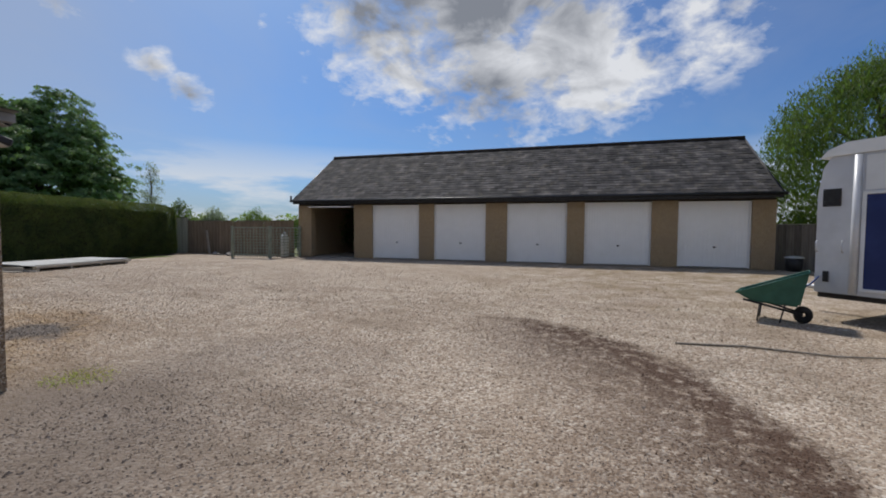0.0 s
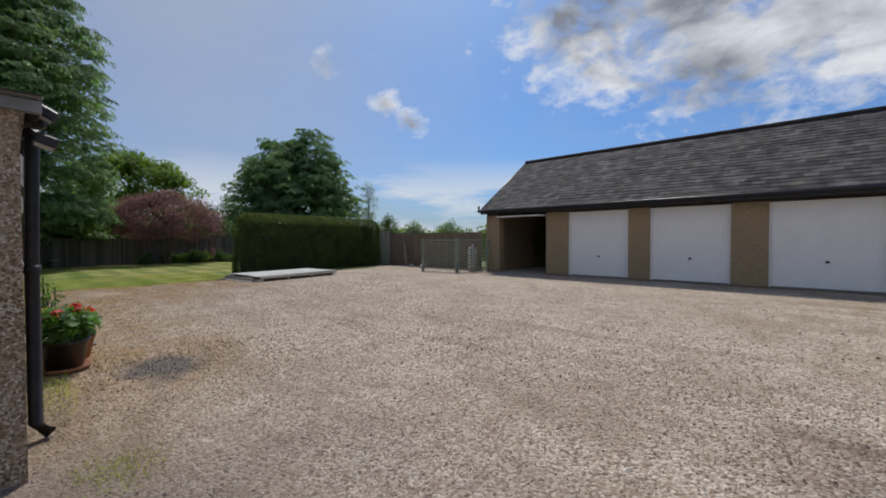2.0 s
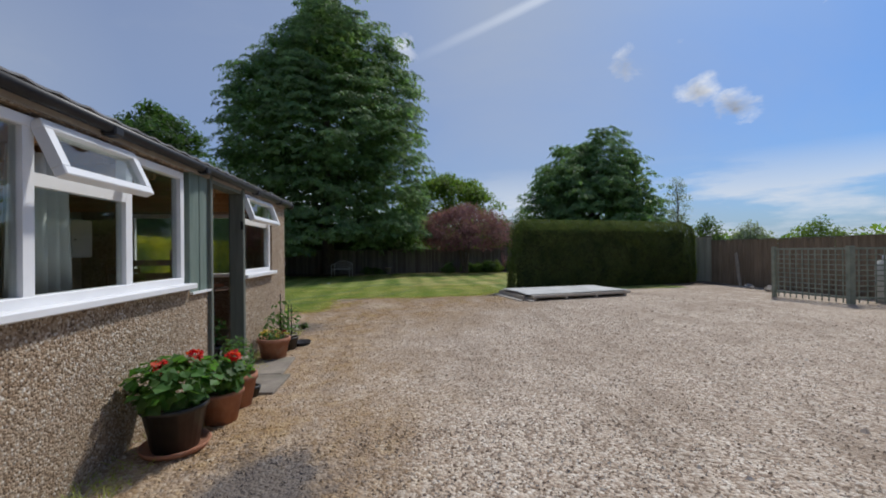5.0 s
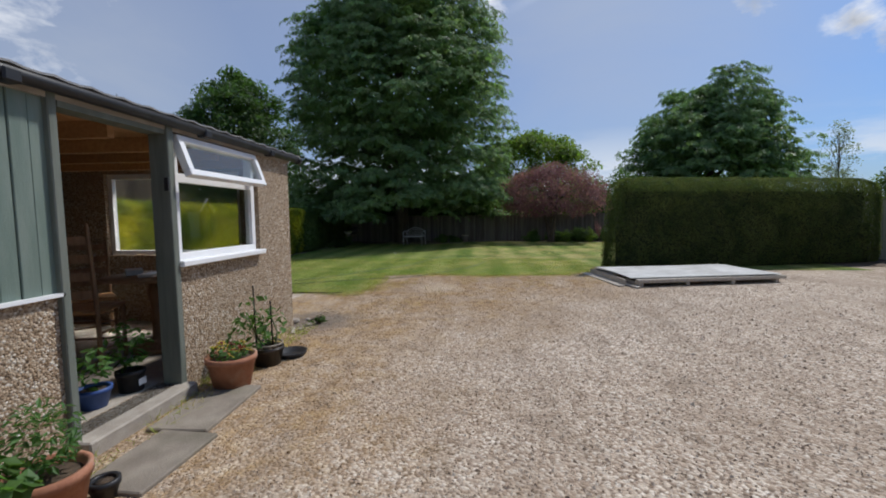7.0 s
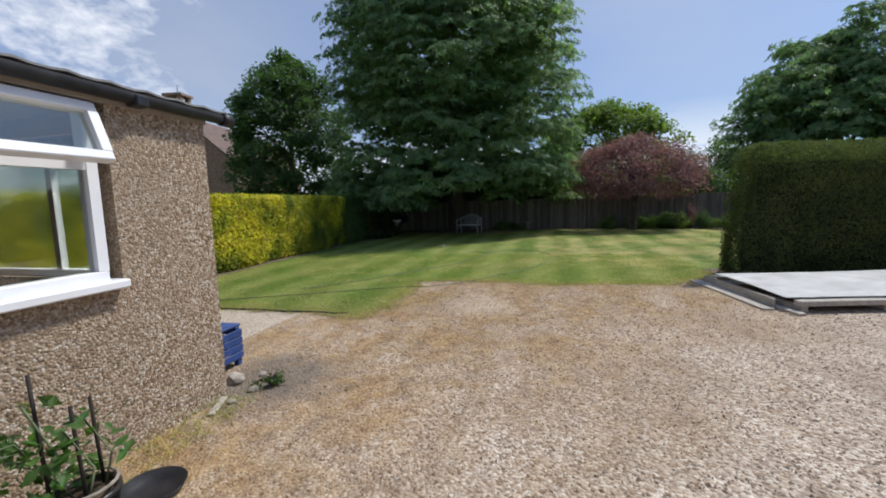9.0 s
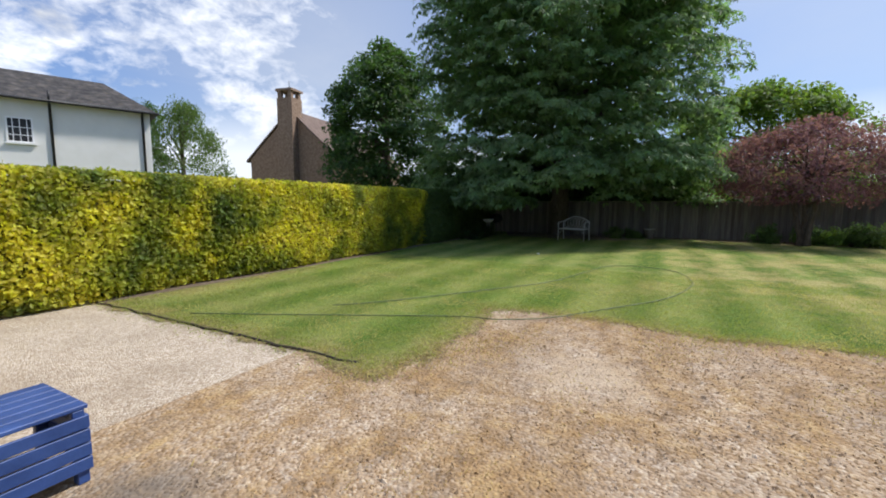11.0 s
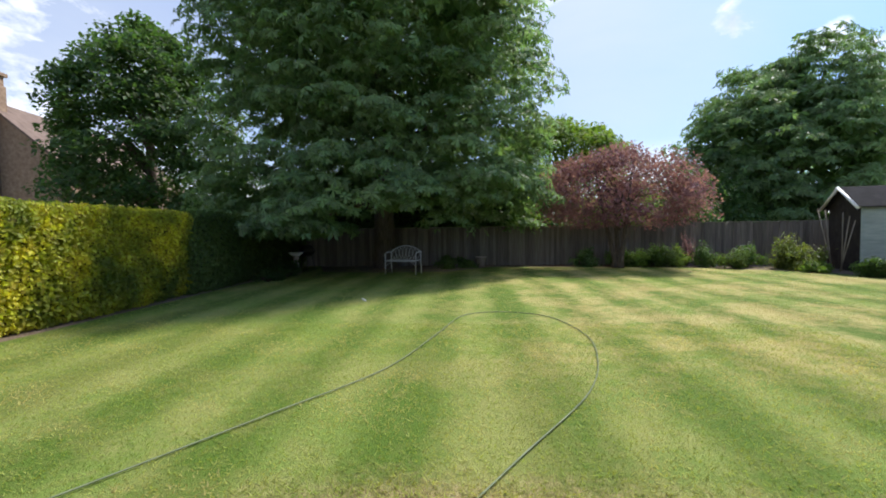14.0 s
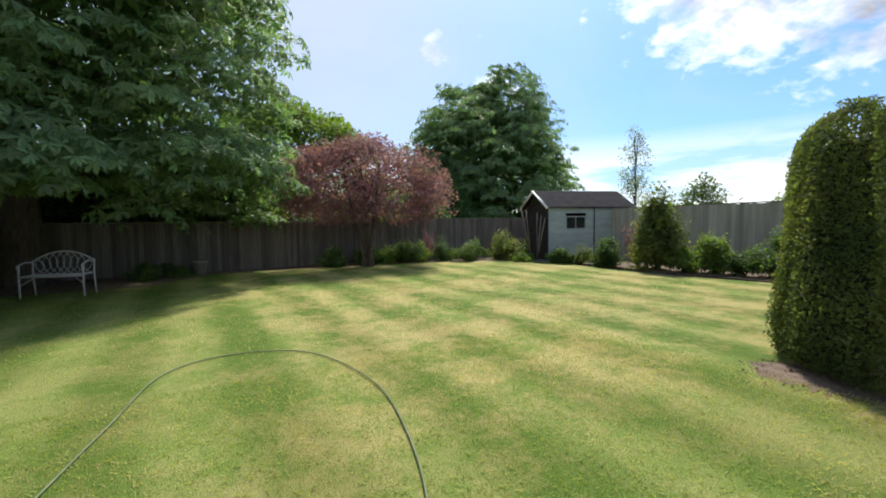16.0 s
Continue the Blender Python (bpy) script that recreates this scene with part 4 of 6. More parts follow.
part("gutter_stop", tube(bmesh.new(), [(OX0 - 0.2, 0.066, TOP + 0.01), (OX0 - 0.1, 0.066, TOP + 0.01)], 0.05, 10), M_BLACK, OB)
part("downpipe", tube(bmesh.new(), [(2.96, 0.08, TOP), (2.98, 0.07, TOP - 0.14), (2.98, 0.055, 1.2), (2.98, 0.055, 0.0), (2.98, 0.13, -0.09)], 0.042, 10), M_BLACK, OB, "black downpipe")
part("pipe_collar", tube(bmesh.new(), [(2.98, 0.055, 1.08), (2.98, 0.055, 1.14)], 0.05, 10), M_BLACK, OB)
part("hopper", one(3.12, 3.24, 0.0, 0.14, TOP - 0.05, TOP + 0.08, 0.02), M_BLACK, OB, "black gutter outlet box")
part("corner_roof_end", one(OX1 - 0.02, OX1 + 0.05, OD, 0.1, TOP - 0.03, TOP + 0.04), M_ROOFSHEET, OB)
part("splash_stone", one(2.93, 3.0, 0.15, 0.22, -0.18, -0.13, 0.018), M_SHEET, OB, "pale broken stone under the downpipe")
part("step", one(-0.82, 0.12, -0.16, 0.13, -0.05, 0.1, 0.01), M_CONC, OB, "worn concrete doorstep")


def lamp_on_wall(x, z, size, tilt):
    l = new("flood_light")
    l.empty_display_size = 0.1
    l.parent = OB
    l.matrix_basis = pose(x, 0.12, z, tilt, 0, 0)
    tagged(l, "small black wall-mounted flood light")
    part("housing", one(-size, size, -0.06, 0.06, -0.02, 0.05, 0.012), M_BLACK, l)
    part("glass", one(-size * 0.82, size * 0.82, -0.045, 0.05, -0.026, -0.021), M_SHEET, l, "pale grey lens")
    part("arm", tube(bmesh.new(), [(0, -0.1, 0.06), (0, -0.03, 0.03)], 0.014, 6), M_BLACK, l)


lamp_on_wall(3.33, 1.96, 0.07, -18)
lamp_on_wall(3.36, 2.14, 0.05, -30)


def rect_frame(bm, x0, x1, z0, z1, t, y0, y1):
    box(bm, x0, x1, y0, y1, z0, z0 + t, 0.006)
    box(bm, x0, x1, y0, y1, z1 - t, z1, 0.006)
    box(bm, x0, x0 + t, y0 + 0.001, y1 - 0.001, z0 + t, z1 - t)
    box(bm, x1 - t, x1, y0 + 0.001, y1 - 0.001, z0 + t, z1 - t)
    return bm


def pane(parent, x0, x1, z0, z1, y):
    p = part("pane", one(x0, x1, y - 0.003, y + 0.003, z0, z1), M_GLASS, parent)
    p.visible_shadow = False
    return p


def casement(x0, x1, z0, z1, mullions, transoms, vents):
    w = new("window")
    w.empty_display_size = 0.1
    w.parent = OB
    tagged(w, "white plastic casement window with a top vent pushed open")
    part("frame", rect_frame(bmesh.new(), x0, x1, z0, z1, 0.06, -0.09, -0.015), M_UPVC, w)
    for x in mullions:
        part("mullion", one(x - 0.035, x + 0.035, -0.085, -0.02, z0 + 0.06, z1 - 0.06), M_UPVC, w)
    for a, b, z in transoms:
        part("transom", one(a, b, -0.084, -0.021, z - 0.035, z + 0.035), M_UPVC, w)
    sill = bmesh.new()
    box(sill, x0 - 0.05, x1 + 0.05, -0.09, 0.075, z0 - 0.045, z0 + 0.005, 0.008)
    part("sill", sill, M_UPVC, w)
    xs = [x0] + list(mullions) + [x1]
    for a, b in zip(xs, xs[1:]):
        cut = [z for p, q, z in transoms if p <= a + 0.05 and b - 0.05 <= q]
        zs = [z0] + cut + [z1]
        for i, (c, d) in enumerate(zip(zs, zs[1:])):
            if not (cut and i == len(zs) - 2 and (a, b) in [(v[0], v[1]) for v in vents]):
                pane(w, a + 0.03, b - 0.03, c + 0.03, d - 0.03, -0.05)
    for a, b, c, d, tilt in vents:
        v = new("vent")
        v.empty_display_size = 0.1
        v.parent = w
        v.matrix_basis = pose(0, -0.015, d - 0.02, tilt, 0, 0)
        tagged(v, "hinged top light, open outwards")
        part_v = part("vent_frame", rect_frame(bmesh.new(), a + 0.01, b - 0.01, c - d, 0.0, 0.055, -0.02, 0.045), M_UPVC, w)
        part_v.matrix_basis = v.matrix_basis
        g = pane(w, a + 0.06, b - 0.06, c - d + 0.05, -0.05, 0.01)
        g.matrix_basis = v.matrix_basis
        bpy.data.objects.remove(v)
    return w


casement(0.56, 2.72, 1.07, 2.06, [1.33, 2.15], [(1.33, 2.15, 1.74)], [(1.33, 2.15, 1.74, 2.06, 24)])
casement(-2.04, -0.86, 1.07, 2.08, [], [(-2.04, -0.86, 1.74)], [(-2.04, -0.86, 1.74, 2.08, 20)])
ww = new("window")
ww.empty_display_size = 0.1
ww.parent = OB
tagged(ww, "white framed end window that looks on the garden")
ww.matrix_basis = pose(OX0 + 0.08, 0, 0, 0, 0, 90)
part("frame", rect_frame(bmesh.new(), -2.35, -0.55, 0.95, 1.98, 0.06, -0.03, 0.03), M_UPVC, ww)
part("mullion", one(-1.48, -1.42, -0.025, 0.025, 1.0, 1.92), M_UPVC, ww)
for a, b in ((-2.3, -1.48), (-1.42, -0.6)):
    pane(ww, a, b, 1.0, 1.92, 0).data.materials[0] = M_HAZY
# green boarded panel beside the door, with pebbledash under it
part("wall", one(0.1, 0.5, -0.15, -0.004, -0.05, 0.98), M_DASH, OB)
for i in range(4):
    a = 0.1 + i * 0.1
    part("board", one(a + 0.002, a + 0.098, -0.05, -0.004 + 0.006 * (i % 2), 0.985, 2.12, 0.004), M_GREEN, OB, "green painted board")
part("panel_sill", one(0.1, 0.5, -0.05, 0.03, 0.97, 0.99), M_UPVC, OB)
part("door_jamb", one(0.065, 0.118, -0.12, 0.03, -0.02, 2.12, 0.006), M_JAMB, OB, "grey-green door post")
part("door_jamb", one(-0.82, -0.755, -0.12, 0.04, 0.06, 2.115, 0.006), M_JAMB, OB, "grey-green door post")
part("door_head", one(-0.755, 0.05, -0.12, 0.018, 2.05, 2.115), M_JAMB, OB)
part("hinge", one(-0.735, -0.72, 0.02, 0.05, 1.62, 1.72), M_BLACK, OB)
part("wall_pier", one(-0.86, -0.82, -0.15, 0.0, 1.02, 2.12), M_JAMB, OB)


# ---- hedges ----
def hedge(name, label, corners, height, leaf, core, n, size, seed, round_top=0.25, lean=0.0, slim=0.5, share=None):
    """A clipped hedge over a four-cornered plan: a solid core coloured like the shaded inside and a skin of leaves."""
    rng = np.random.default_rng(seed)
    h = thing(name, label, "hedge", (corners[0][0], corners[0][1], 0))
    C = np.array(corners, float)
    base = C[0].copy()
    mid = C.mean(0)
    # core: a shrunken box with a wavy skin
    bm = bmesh.new()
    inner = []
    for i in range(4):
        e0, e1 = unit(C[i] - C[i - 1]), unit(C[(i + 1) % 4] - C[i])
        inner.append(C[i] - e0 * 0.26 + e1 * 0.26)
    high = height - max(0.12, round_top * 0.9)
    prism(bm, [(p[0] - base[0], p[1] - base[1]) for p in inner], 0.0, high * 0.55)
    mid_in = sum(inner) / 4
    ring = [p + unit(mid_in - p) * (lean * height + 0.25 * round_top) for p in inner]
    prism(bm, [(p[0] - base[0], p[1] - base[1]) for p in ring], high * 0.55, high)
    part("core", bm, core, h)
    P, N = [], []
    per = [np.linalg.norm(C[(i + 1) % 4] - C[i]) for i in range(4)]
    top_area = 0.5 * abs(np.cross(C[2] - C[0], C[3] - C[1]))
    areas = np.array([p * height for p in per] + [top_area])
    counts = (n * (np.array(share) if share else areas / areas.sum())).astype(int)
    for i in range(4):
        a, b = C[i], C[(i + 1) % 4]
        u, z = rng.uniform(0, 1, counts[i]), rng.uniform(0.02, 1, counts[i]) * height
        out = np.array([(b - a)[1], -(b - a)[0]])
        out = unit(out if out @ (a - mid) > 0 else -out)
        bulge = 0.07 * np.sin(u * per[i] * 1.7 + i) * np.sin(z * 2.1 + 1) + rng.normal(0, 0.03, counts[i])
        near_top = np.clip((z - (height - round_top)) / round_top, 0, 1)
        e = np.minimum(u, 1 - u) * per[i]
        near_end = np.clip((round_top - e) / round_top, 0, 1)
        off = bulge - round_top * (1 - np.sqrt(1 - 0.98 * near_top**2)) - 0.6 * round_top * (1 - np.sqrt(1 - 0.98 * near_end**2)) - lean * z - 0.1 * np.clip((0.4 - z) / 0.4, 0, 1) ** 2
        tuck = lean * z + round_top * (1 - np.sqrt(1 - 0.98 * near_top**2)) + rng.normal(0.02, 0.02, counts[i])
        along = np.clip(u * per[i], tuck, per[i] - tuck)
        xy = a + unit(b - a) * along[:, None] + out * off[:, None]
        P.append(np.c_[xy - base, z])
        N.append(np.c_[np.repeat(out[None], counts[i], 0), 0.2 + near_top])
    u, v = rng.uniform(0, 1, (2, counts[4], 1))
    xy = (C[0] * (1 - u) + C[1] * u) * (1 - v) + (C[3] * (1 - u) + C[2] * u) * v
    gap = np.min([np.abs(np.cross(unit(C[(i + 1) % 4] - C[i]), xy - C[i])) for i in range(4)], 0)
    keep = gap > lean * height + 0.7 * round_top
    xy, gap = xy[keep], gap[keep]
    dip = np.clip(1 - (gap - lean * height) / round_top, 0, 1)
    P.append(np.c_[xy - base, height - round_top * (1 - np.sqrt(1 - dip**2)) + rng.normal(-0.02, 0.025, len(xy))])
    N.append(np.tile([0, 0, 1.0], (len(xy), 1)))
    P, N = np.concatenate(P), np.concatenate(N)
    # nothing sticks out past the clipped outline
    inside = np.ones(len(P), bool)
    crest = np.clip((P[:, 2] - (height - round_top)) / round_top, 0, 1)
    pull = lean * P[:, 2] + round_top * (1 - np.sqrt(1 - 0.98 * crest**2)) - 0.12
    for i in range(4):
        e = unit(C[(i + 1) % 4] - C[i])
        nrm2 = np.array([e[1], -e[0]])
        nrm2 = -nrm2 if nrm2 @ (mid - C[i]) < 0 else nrm2
        inside &= (P[:, :2] + base - C[i]) @ nrm2 > pull
    P, N = P[inside], N[inside]
    leaves("foliage", rng, P, N, size, leaf, h, slim=slim, droop=0.1, spread=0.7)
    return h


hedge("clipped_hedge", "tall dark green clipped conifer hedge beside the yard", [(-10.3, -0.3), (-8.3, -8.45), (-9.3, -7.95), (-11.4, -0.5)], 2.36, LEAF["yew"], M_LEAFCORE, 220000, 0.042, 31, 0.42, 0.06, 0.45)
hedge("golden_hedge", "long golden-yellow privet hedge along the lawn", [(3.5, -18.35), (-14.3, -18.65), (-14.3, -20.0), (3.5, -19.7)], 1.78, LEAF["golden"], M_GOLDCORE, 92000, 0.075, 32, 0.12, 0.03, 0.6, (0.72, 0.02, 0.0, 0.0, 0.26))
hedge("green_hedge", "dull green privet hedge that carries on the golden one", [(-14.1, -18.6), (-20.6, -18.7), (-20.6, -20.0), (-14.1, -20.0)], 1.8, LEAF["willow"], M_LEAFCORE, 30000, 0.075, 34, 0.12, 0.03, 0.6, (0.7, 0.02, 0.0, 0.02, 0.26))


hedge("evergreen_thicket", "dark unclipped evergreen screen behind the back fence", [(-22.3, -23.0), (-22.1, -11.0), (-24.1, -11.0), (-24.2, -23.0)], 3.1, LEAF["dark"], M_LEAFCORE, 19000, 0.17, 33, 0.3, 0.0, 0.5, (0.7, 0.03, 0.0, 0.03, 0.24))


# ---- trees ----
def palmate(rng, P, out, size, fingers=6):
    """Drooping hand-shaped leaves: pointed leaflets fanned round a hub at each point of P."""
    n = len(P)
    nrm = unit(out + rng.normal(0, 0.26, (n, 3)))
    a = unit(np.cross(nrm, rng.normal(0, 1, (n, 3))))
    b = np.cross(nrm, a)
    L = size * rng.uniform(0.65, 1.2, n)
    verts = [P[:, None]]
    for k in range(fingers):
        q = 2 * np.pi * (k + rng.uniform(-0.2, 0.2, n)) / (fingers + 0.6)
        way = unit(a * np.cos(q)[:, None] + b * np.sin(q)[:, None] - nrm * rng.uniform(0.1, 0.5, n)[:, None] + [0, 0, -0.22])
        side = unit(np.cross(way, nrm))
        l = (L * rng.uniform(0.75, 1.1, n))[:, None]
        verts.append(np.stack([P + way * l * 0.62 + side * l * 0.2, P + way * l - nrm * l * 0.12, P + way * l * 0.62 - side * l * 0.2], 1))
    V = np.concatenate(verts, 1)
    tri = np.array([t for k in range(fingers) for t in ((0, 1 + 3 * k, 2 + 3 * k), (0, 2 + 3 * k, 3 + 3 * k))])
    return V.reshape(-1, 3), (np.arange(n)[:, None, None] * V.shape[1] + tri).reshape(-1, 3)


def tree(name, label, at, height, crown, leaf, n_clumps, per_clump, size, seed, trunk=0.3, low=0.15, flat=0.42, clump=0.9, slim=0.55, droop=0.5, stems=1, shell=0.62, skirt=0.75, rise=0.75, spread=0.55, hand=0.0):
    """crown: centre height and radii (cz, rx, ry, rz). Leaves hang in clumps on an uneven shell, with limbs to some of them."""
    rng = np.random.default_rng(seed)
    t = thing(name, label, "tree", at)
    cz, rx, ry, rz = crown
    q, w = rng.uniform(0, 2 * np.pi, n_clumps), rng.uniform(0, 1, n_clumps) ** 0.92
    if hand:
        w = np.where(np.arange(n_clumps) % 5 == 0, w * 0.13, w)
    wide = np.interp(w, [0, 0.12, 0.32, 0.6, 0.8, 0.93, 1.0], [skirt, 0.5 * skirt + 0.48, 1.0, 0.9, 0.66, 0.36, 0.06])
    dirs = np.c_[np.cos(q) * wide, np.sin(q) * wide, 2 * w - 1]
    lump = np.array([0.95 + 0.26 * noise.noise(Vector(d * 1.9) + Vector((seed, 0, 0))) + 0.14 * noise.noise(Vector(d * 4.3) + Vector((0, seed, 0))) for d in dirs])
    rad = np.where(rng.uniform(0, 1, n_clumps) < 0.76, rng.uniform(0.88, 1.0, n_clumps), rng.uniform(shell - 0.3, 0.88, n_clumps)) * lump
    rad = np.where(w < 0.28, rng.uniform(0.15, 1.0, n_clumps) ** 0.5, rad)
    C = dirs * np.c_[rad, rad, np.where(w > 0.5, lump, 1.0)] * np.array([rx, ry, rz]) + [0, 0, cz]
    C[:, 2] = np.maximum(C[:, 2], low + rng.uniform(0, 0.5, n_clumps))
    k = np.repeat(np.arange(n_clumps), per_clump)
    off = unit(rng.normal(0, 1, (len(k), 3))) * (rng.uniform(0, 1, (len(k), 1)) ** 0.45) * clump * np.array([1, 1, flat])
    off[:, 2] -= 0.30 * np.hypot(off[:, 0], off[:, 1])
    P = C[k] + off
    out = unit(C[k] * [1, 1, 0.3]) * 0.7 + [0, 0, rise]
    if hand:
        C[:, 2] = np.maximum(np.round((C[:, 2] + 0.6 * np.sin(2.0 * np.arctan2(C[:, 1], C[:, 0])) + 0.5 * np.sin(5.0 * np.arctan2(C[:, 1], C[:, 0]) + 1)) / hand) * hand + rng.normal(0, 0.34, n_clumps), low)
        P = C[k] + off
        reach = np.hypot(off[:, 0], off[:, 1]) / clump
        P[:, 2] = C[k][:, 2] + 0.2 * off[:, 2] - 0.42 * clump * reach**2
        out = unit(np.c_[0.7 * off[:, :2] / clump, np.full(len(off), 0.9)] + unit(C[k] * [1, 1, 0]) * 0.85)
        v, f = palmate(rng, P, out, size, 5)
        m = n_clumps * 2
        deep = unit(rng.normal(0, 1, (m, 3))) * rng.uniform(0.45, 0.8, (m, 1)) * np.array([rx, ry, rz * 0.95]) + [0, 0, cz]
        deep[:, 2] = np.maximum(deep[:, 2], low + 0.3)
        v2, f2 = palmate(rng, deep, np.tile([0, 0, 1.0], (m, 1)), size * 2.4, 5)
        v, f = np.concatenate([v, v2]), np.concatenate([f, f2 + len(v)])
        new("crown", tri_mesh("crown", v, f, leaf)).parent = t
    else:
        leaves("crown", rng, P, out, size, leaf, t, slim=slim, droop=droop, spread=spread)
    bm = bmesh.new()
    for s in range(stems):
        lean = Vector((random.Random(seed + s).uniform(-1, 1), random.Random(seed - s).uniform(-1, 1), 0)) * (0.0 if stems == 1 else 0.5)
        top = Vector((0, 0, cz + rz * 0.45)) + lean * 1.5
        foot = lean * 0.25
        tube(bm, [foot + Vector((0, 0, -0.1)), foot + Vector((0, 0, 0.3)), foot.lerp(top, 0.45), top], [trunk * 1.4, trunk, trunk * 0.7, trunk * 0.2], 10)
    part("trunk", bm, M_BARK, t)
    for c in C[:: max(1, n_clumps // 14)]:
        e = Vector((c[0] * 0.7, c[1] * 0.7, c[2] * 0.92))
        s = Vector((0, 0, max(0.25 * cz, min(e.z * 0.7, cz))))
        part("limb", tube(bmesh.new(), [s, s.lerp(e, 0.5) + Vector((0, 0, 0.25)), e], [trunk * 0.42, trunk * 0.24, 0.02], 6), M_BARK, t)
    return t


tree("horse_chestnut", "huge dark green horse chestnut with drooping lower boughs", (-21.0, -15.9, 0), 16, (8.9, 6.1, 6.1, 7.3), LEAF["chestnut"], 1650, 31, 0.2, 41, 0.4, 1.62, 0.24, 0.84, skirt=0.98, shell=0.5, hand=0.85)
tree("leafy_tree", "rounded dark green tree behind the golden hedge", (-23.2, -26.6, 0), 10.4, (5.8, 3.7, 3.7, 4.6), LEAF["dark"], 430, 95, 0.22, 42, 0.3, 1.0, 0.5, 0.85, skirt=0.9)
tree("broad_tree", "broad dark green tree beyond the garden shed", (-31.0, 5.6, 0), 11.6, (5.4, 5.6, 6.6, 5.7), LEAF["chestnut"], 1000, 22, 0.27, 43, 0.4, 0.5, 0.55, 0.95, skirt=1.0, hand=0.6)
tree("copper_acer", "low spreading copper-leaved tree in front of the fence", (-20.1, -7.75, 0), 3.9, (2.8, 1.9, 2.75, 1.2), LEAF["copper"], 230, 85, 0.12, 44, 0.09, 1.35, 0.5, 0.72, 0.42, 0.1, 3, rise=0.7, spread=0.8)
tree("light_green_tree", "loose light green tree behind the fence", (-31.5, -7.2, 0), 8.0, (4.7, 3.2, 4.6, 3.5), LEAF["light"], 330, 80, 0.24, 45, 0.2, 0.8, 0.5, 0.9)
tree("light_green_tree", "small feathery light green tree behind the fence", (-30.5, -10.4, 0), 6.8, (4.8, 1.2, 1.3, 2.1), LEAF["light"], 60, 60, 0.16, 46, 0.1, 0.8, 0.6, 0.6)
tree("dark_shrub_tree", "dark evergreen thicket behind the back fence", (-25.5, -9.6, 0), 4, (2.0, 2.0, 3.4, 1.7), LEAF["dark"], 120, 90, 0.16, 47, 0.12, 0.3, 0.6, 0.8)
tree("dark_shrub_tree", "dark evergreen thicket behind the back fence", (-27.5, -1.6, 0), 4, (2.2, 2.0, 3.8, 1.9), LEAF["dark"], 120, 90, 0.16, 48, 0.12, 0.3, 0.6, 0.8)
tree("dark_shrub_tree", "dark evergreen thicket under the chestnut", (-24.5, -18.5, 0), 4, (2.2, 1.6, 4.0, 2.0), LEAF["dark"], 120, 90, 0.16, 49, 0.12, 0.3, 0.6, 0.8)
for i, (x, y, hh, r, lf) in enumerate([(-24.0, -13.6, 2.9, 1.7, "dark"), (-24.6, -6.2, 3.4, 1.7, "light"), (-25.0, -3.4, 2.7, 1.5, "dark"), (-24.2, -11.2, 3.5, 1.6, "light")]):
    tree("back_bush", "loose leafy bush behind the back fence", (x, y, 0), hh, (hh * 0.55, r, r, hh * 0.46), LEAF[lf], 90, 75, 0.15, 80 + i, 0.07, 0.2, 0.6, 0.6)
tree("weeping_tree", "pale green weeping tree beyond the hedge", (-22.6, -46.0, 0), 9, (5.2, 3.4, 3.4, 4.0), LEAF["willow"], 200, 80, 0.22, 50, 0.25, 0.6, 0.8, 0.9, 0.35, 1.2)
tree("conifer_tree", "slim dark conifer beyond the hedge", (-19.3, -44.5, 0), 8, (5.0, 1.0, 1.0, 3.6), LEAF["dark"], 90, 70, 0.16, 51, 0.15, 0.6, 0.8, 0.6)
tree("silver_tree", "slender silvery young tree beyond the fence", (-20.1, 6.0, 0), 5.8, (4.2, 0.55, 0.55, 1.7), LEAF["birch"], 60, 34, 0.11, 52, 0.05, 1.2, 0.8, 0.4)
tree("willow", "green weeping willow beside the garage block", (18.6, 2.6, 0), 7, (4.2, 3.7, 3.7, 3.2), LEAF["willow"], 330, 170, 0.17, 53, 0.3, 0.5, 1.0, 0.9, 0.25, 1.5)
tree("willow", "green weeping willow behind the horse trailer", (19.5, -3.2, 0), 8, (5.2, 3.3, 3.3, 3.4), LEAF["willow"], 250, 150, 0.17, 54, 0.3, 0.6, 1.0, 0.9, 0.25, 1.5)
for i, (x, y, hh, r, lf) in enumerate([(-5.2, 3.4, 2.3, 0.9, "shrub"), (-4.0, 4.0, 2.6, 0.9, "shrub"), (-6.8, 4.5, 1.9, 1.0, "willow"), (-10.5, 5.0, 2.2, 1.3, "light"), (-13.0, 4.4, 2.3, 0.9, "birch"), (-16.5, 5.0, 2.9, 0.8, "willow")]):
    tree("garden_bush", "loose green bush behind the fence", (x, y, 0), hh, (hh * 0.55, r, r, hh * 0.48), LEAF[lf], 60, 60, 0.13, 60 + i, 0.05, 0.1, 0.7, 0.5)

# far woods round the horizon
rng = np.random.default_rng(77)
q = rng.uniform(0, 2 * np.pi, 2600)
d = rng.uniform(75, 130, 2600)
hgt = 2.3 + 2.2 * np.abs(np.sin(q * 9)) + 1.5 * np.sin(q * 23 + 1)
Pw = np.repeat(np.c_[d * np.cos(q), d * np.sin(q), hgt * 0.5], 14, 0)
Pw = Pw + rng.normal(0, 1, Pw.shape) * np.array([2.2, 2.2, 0.9])
vw, fw = leaf_arrays(rng, Pw, np.tile([0, 0, 1.0], (len(Pw), 1)), 1.1, 0.7)
tagged(new("far_woods", tri_mesh("far_woods", vw, fw, LEAF["light"])), "distant low hedgerows and woods on the horizon", "woods", kind="stuff")


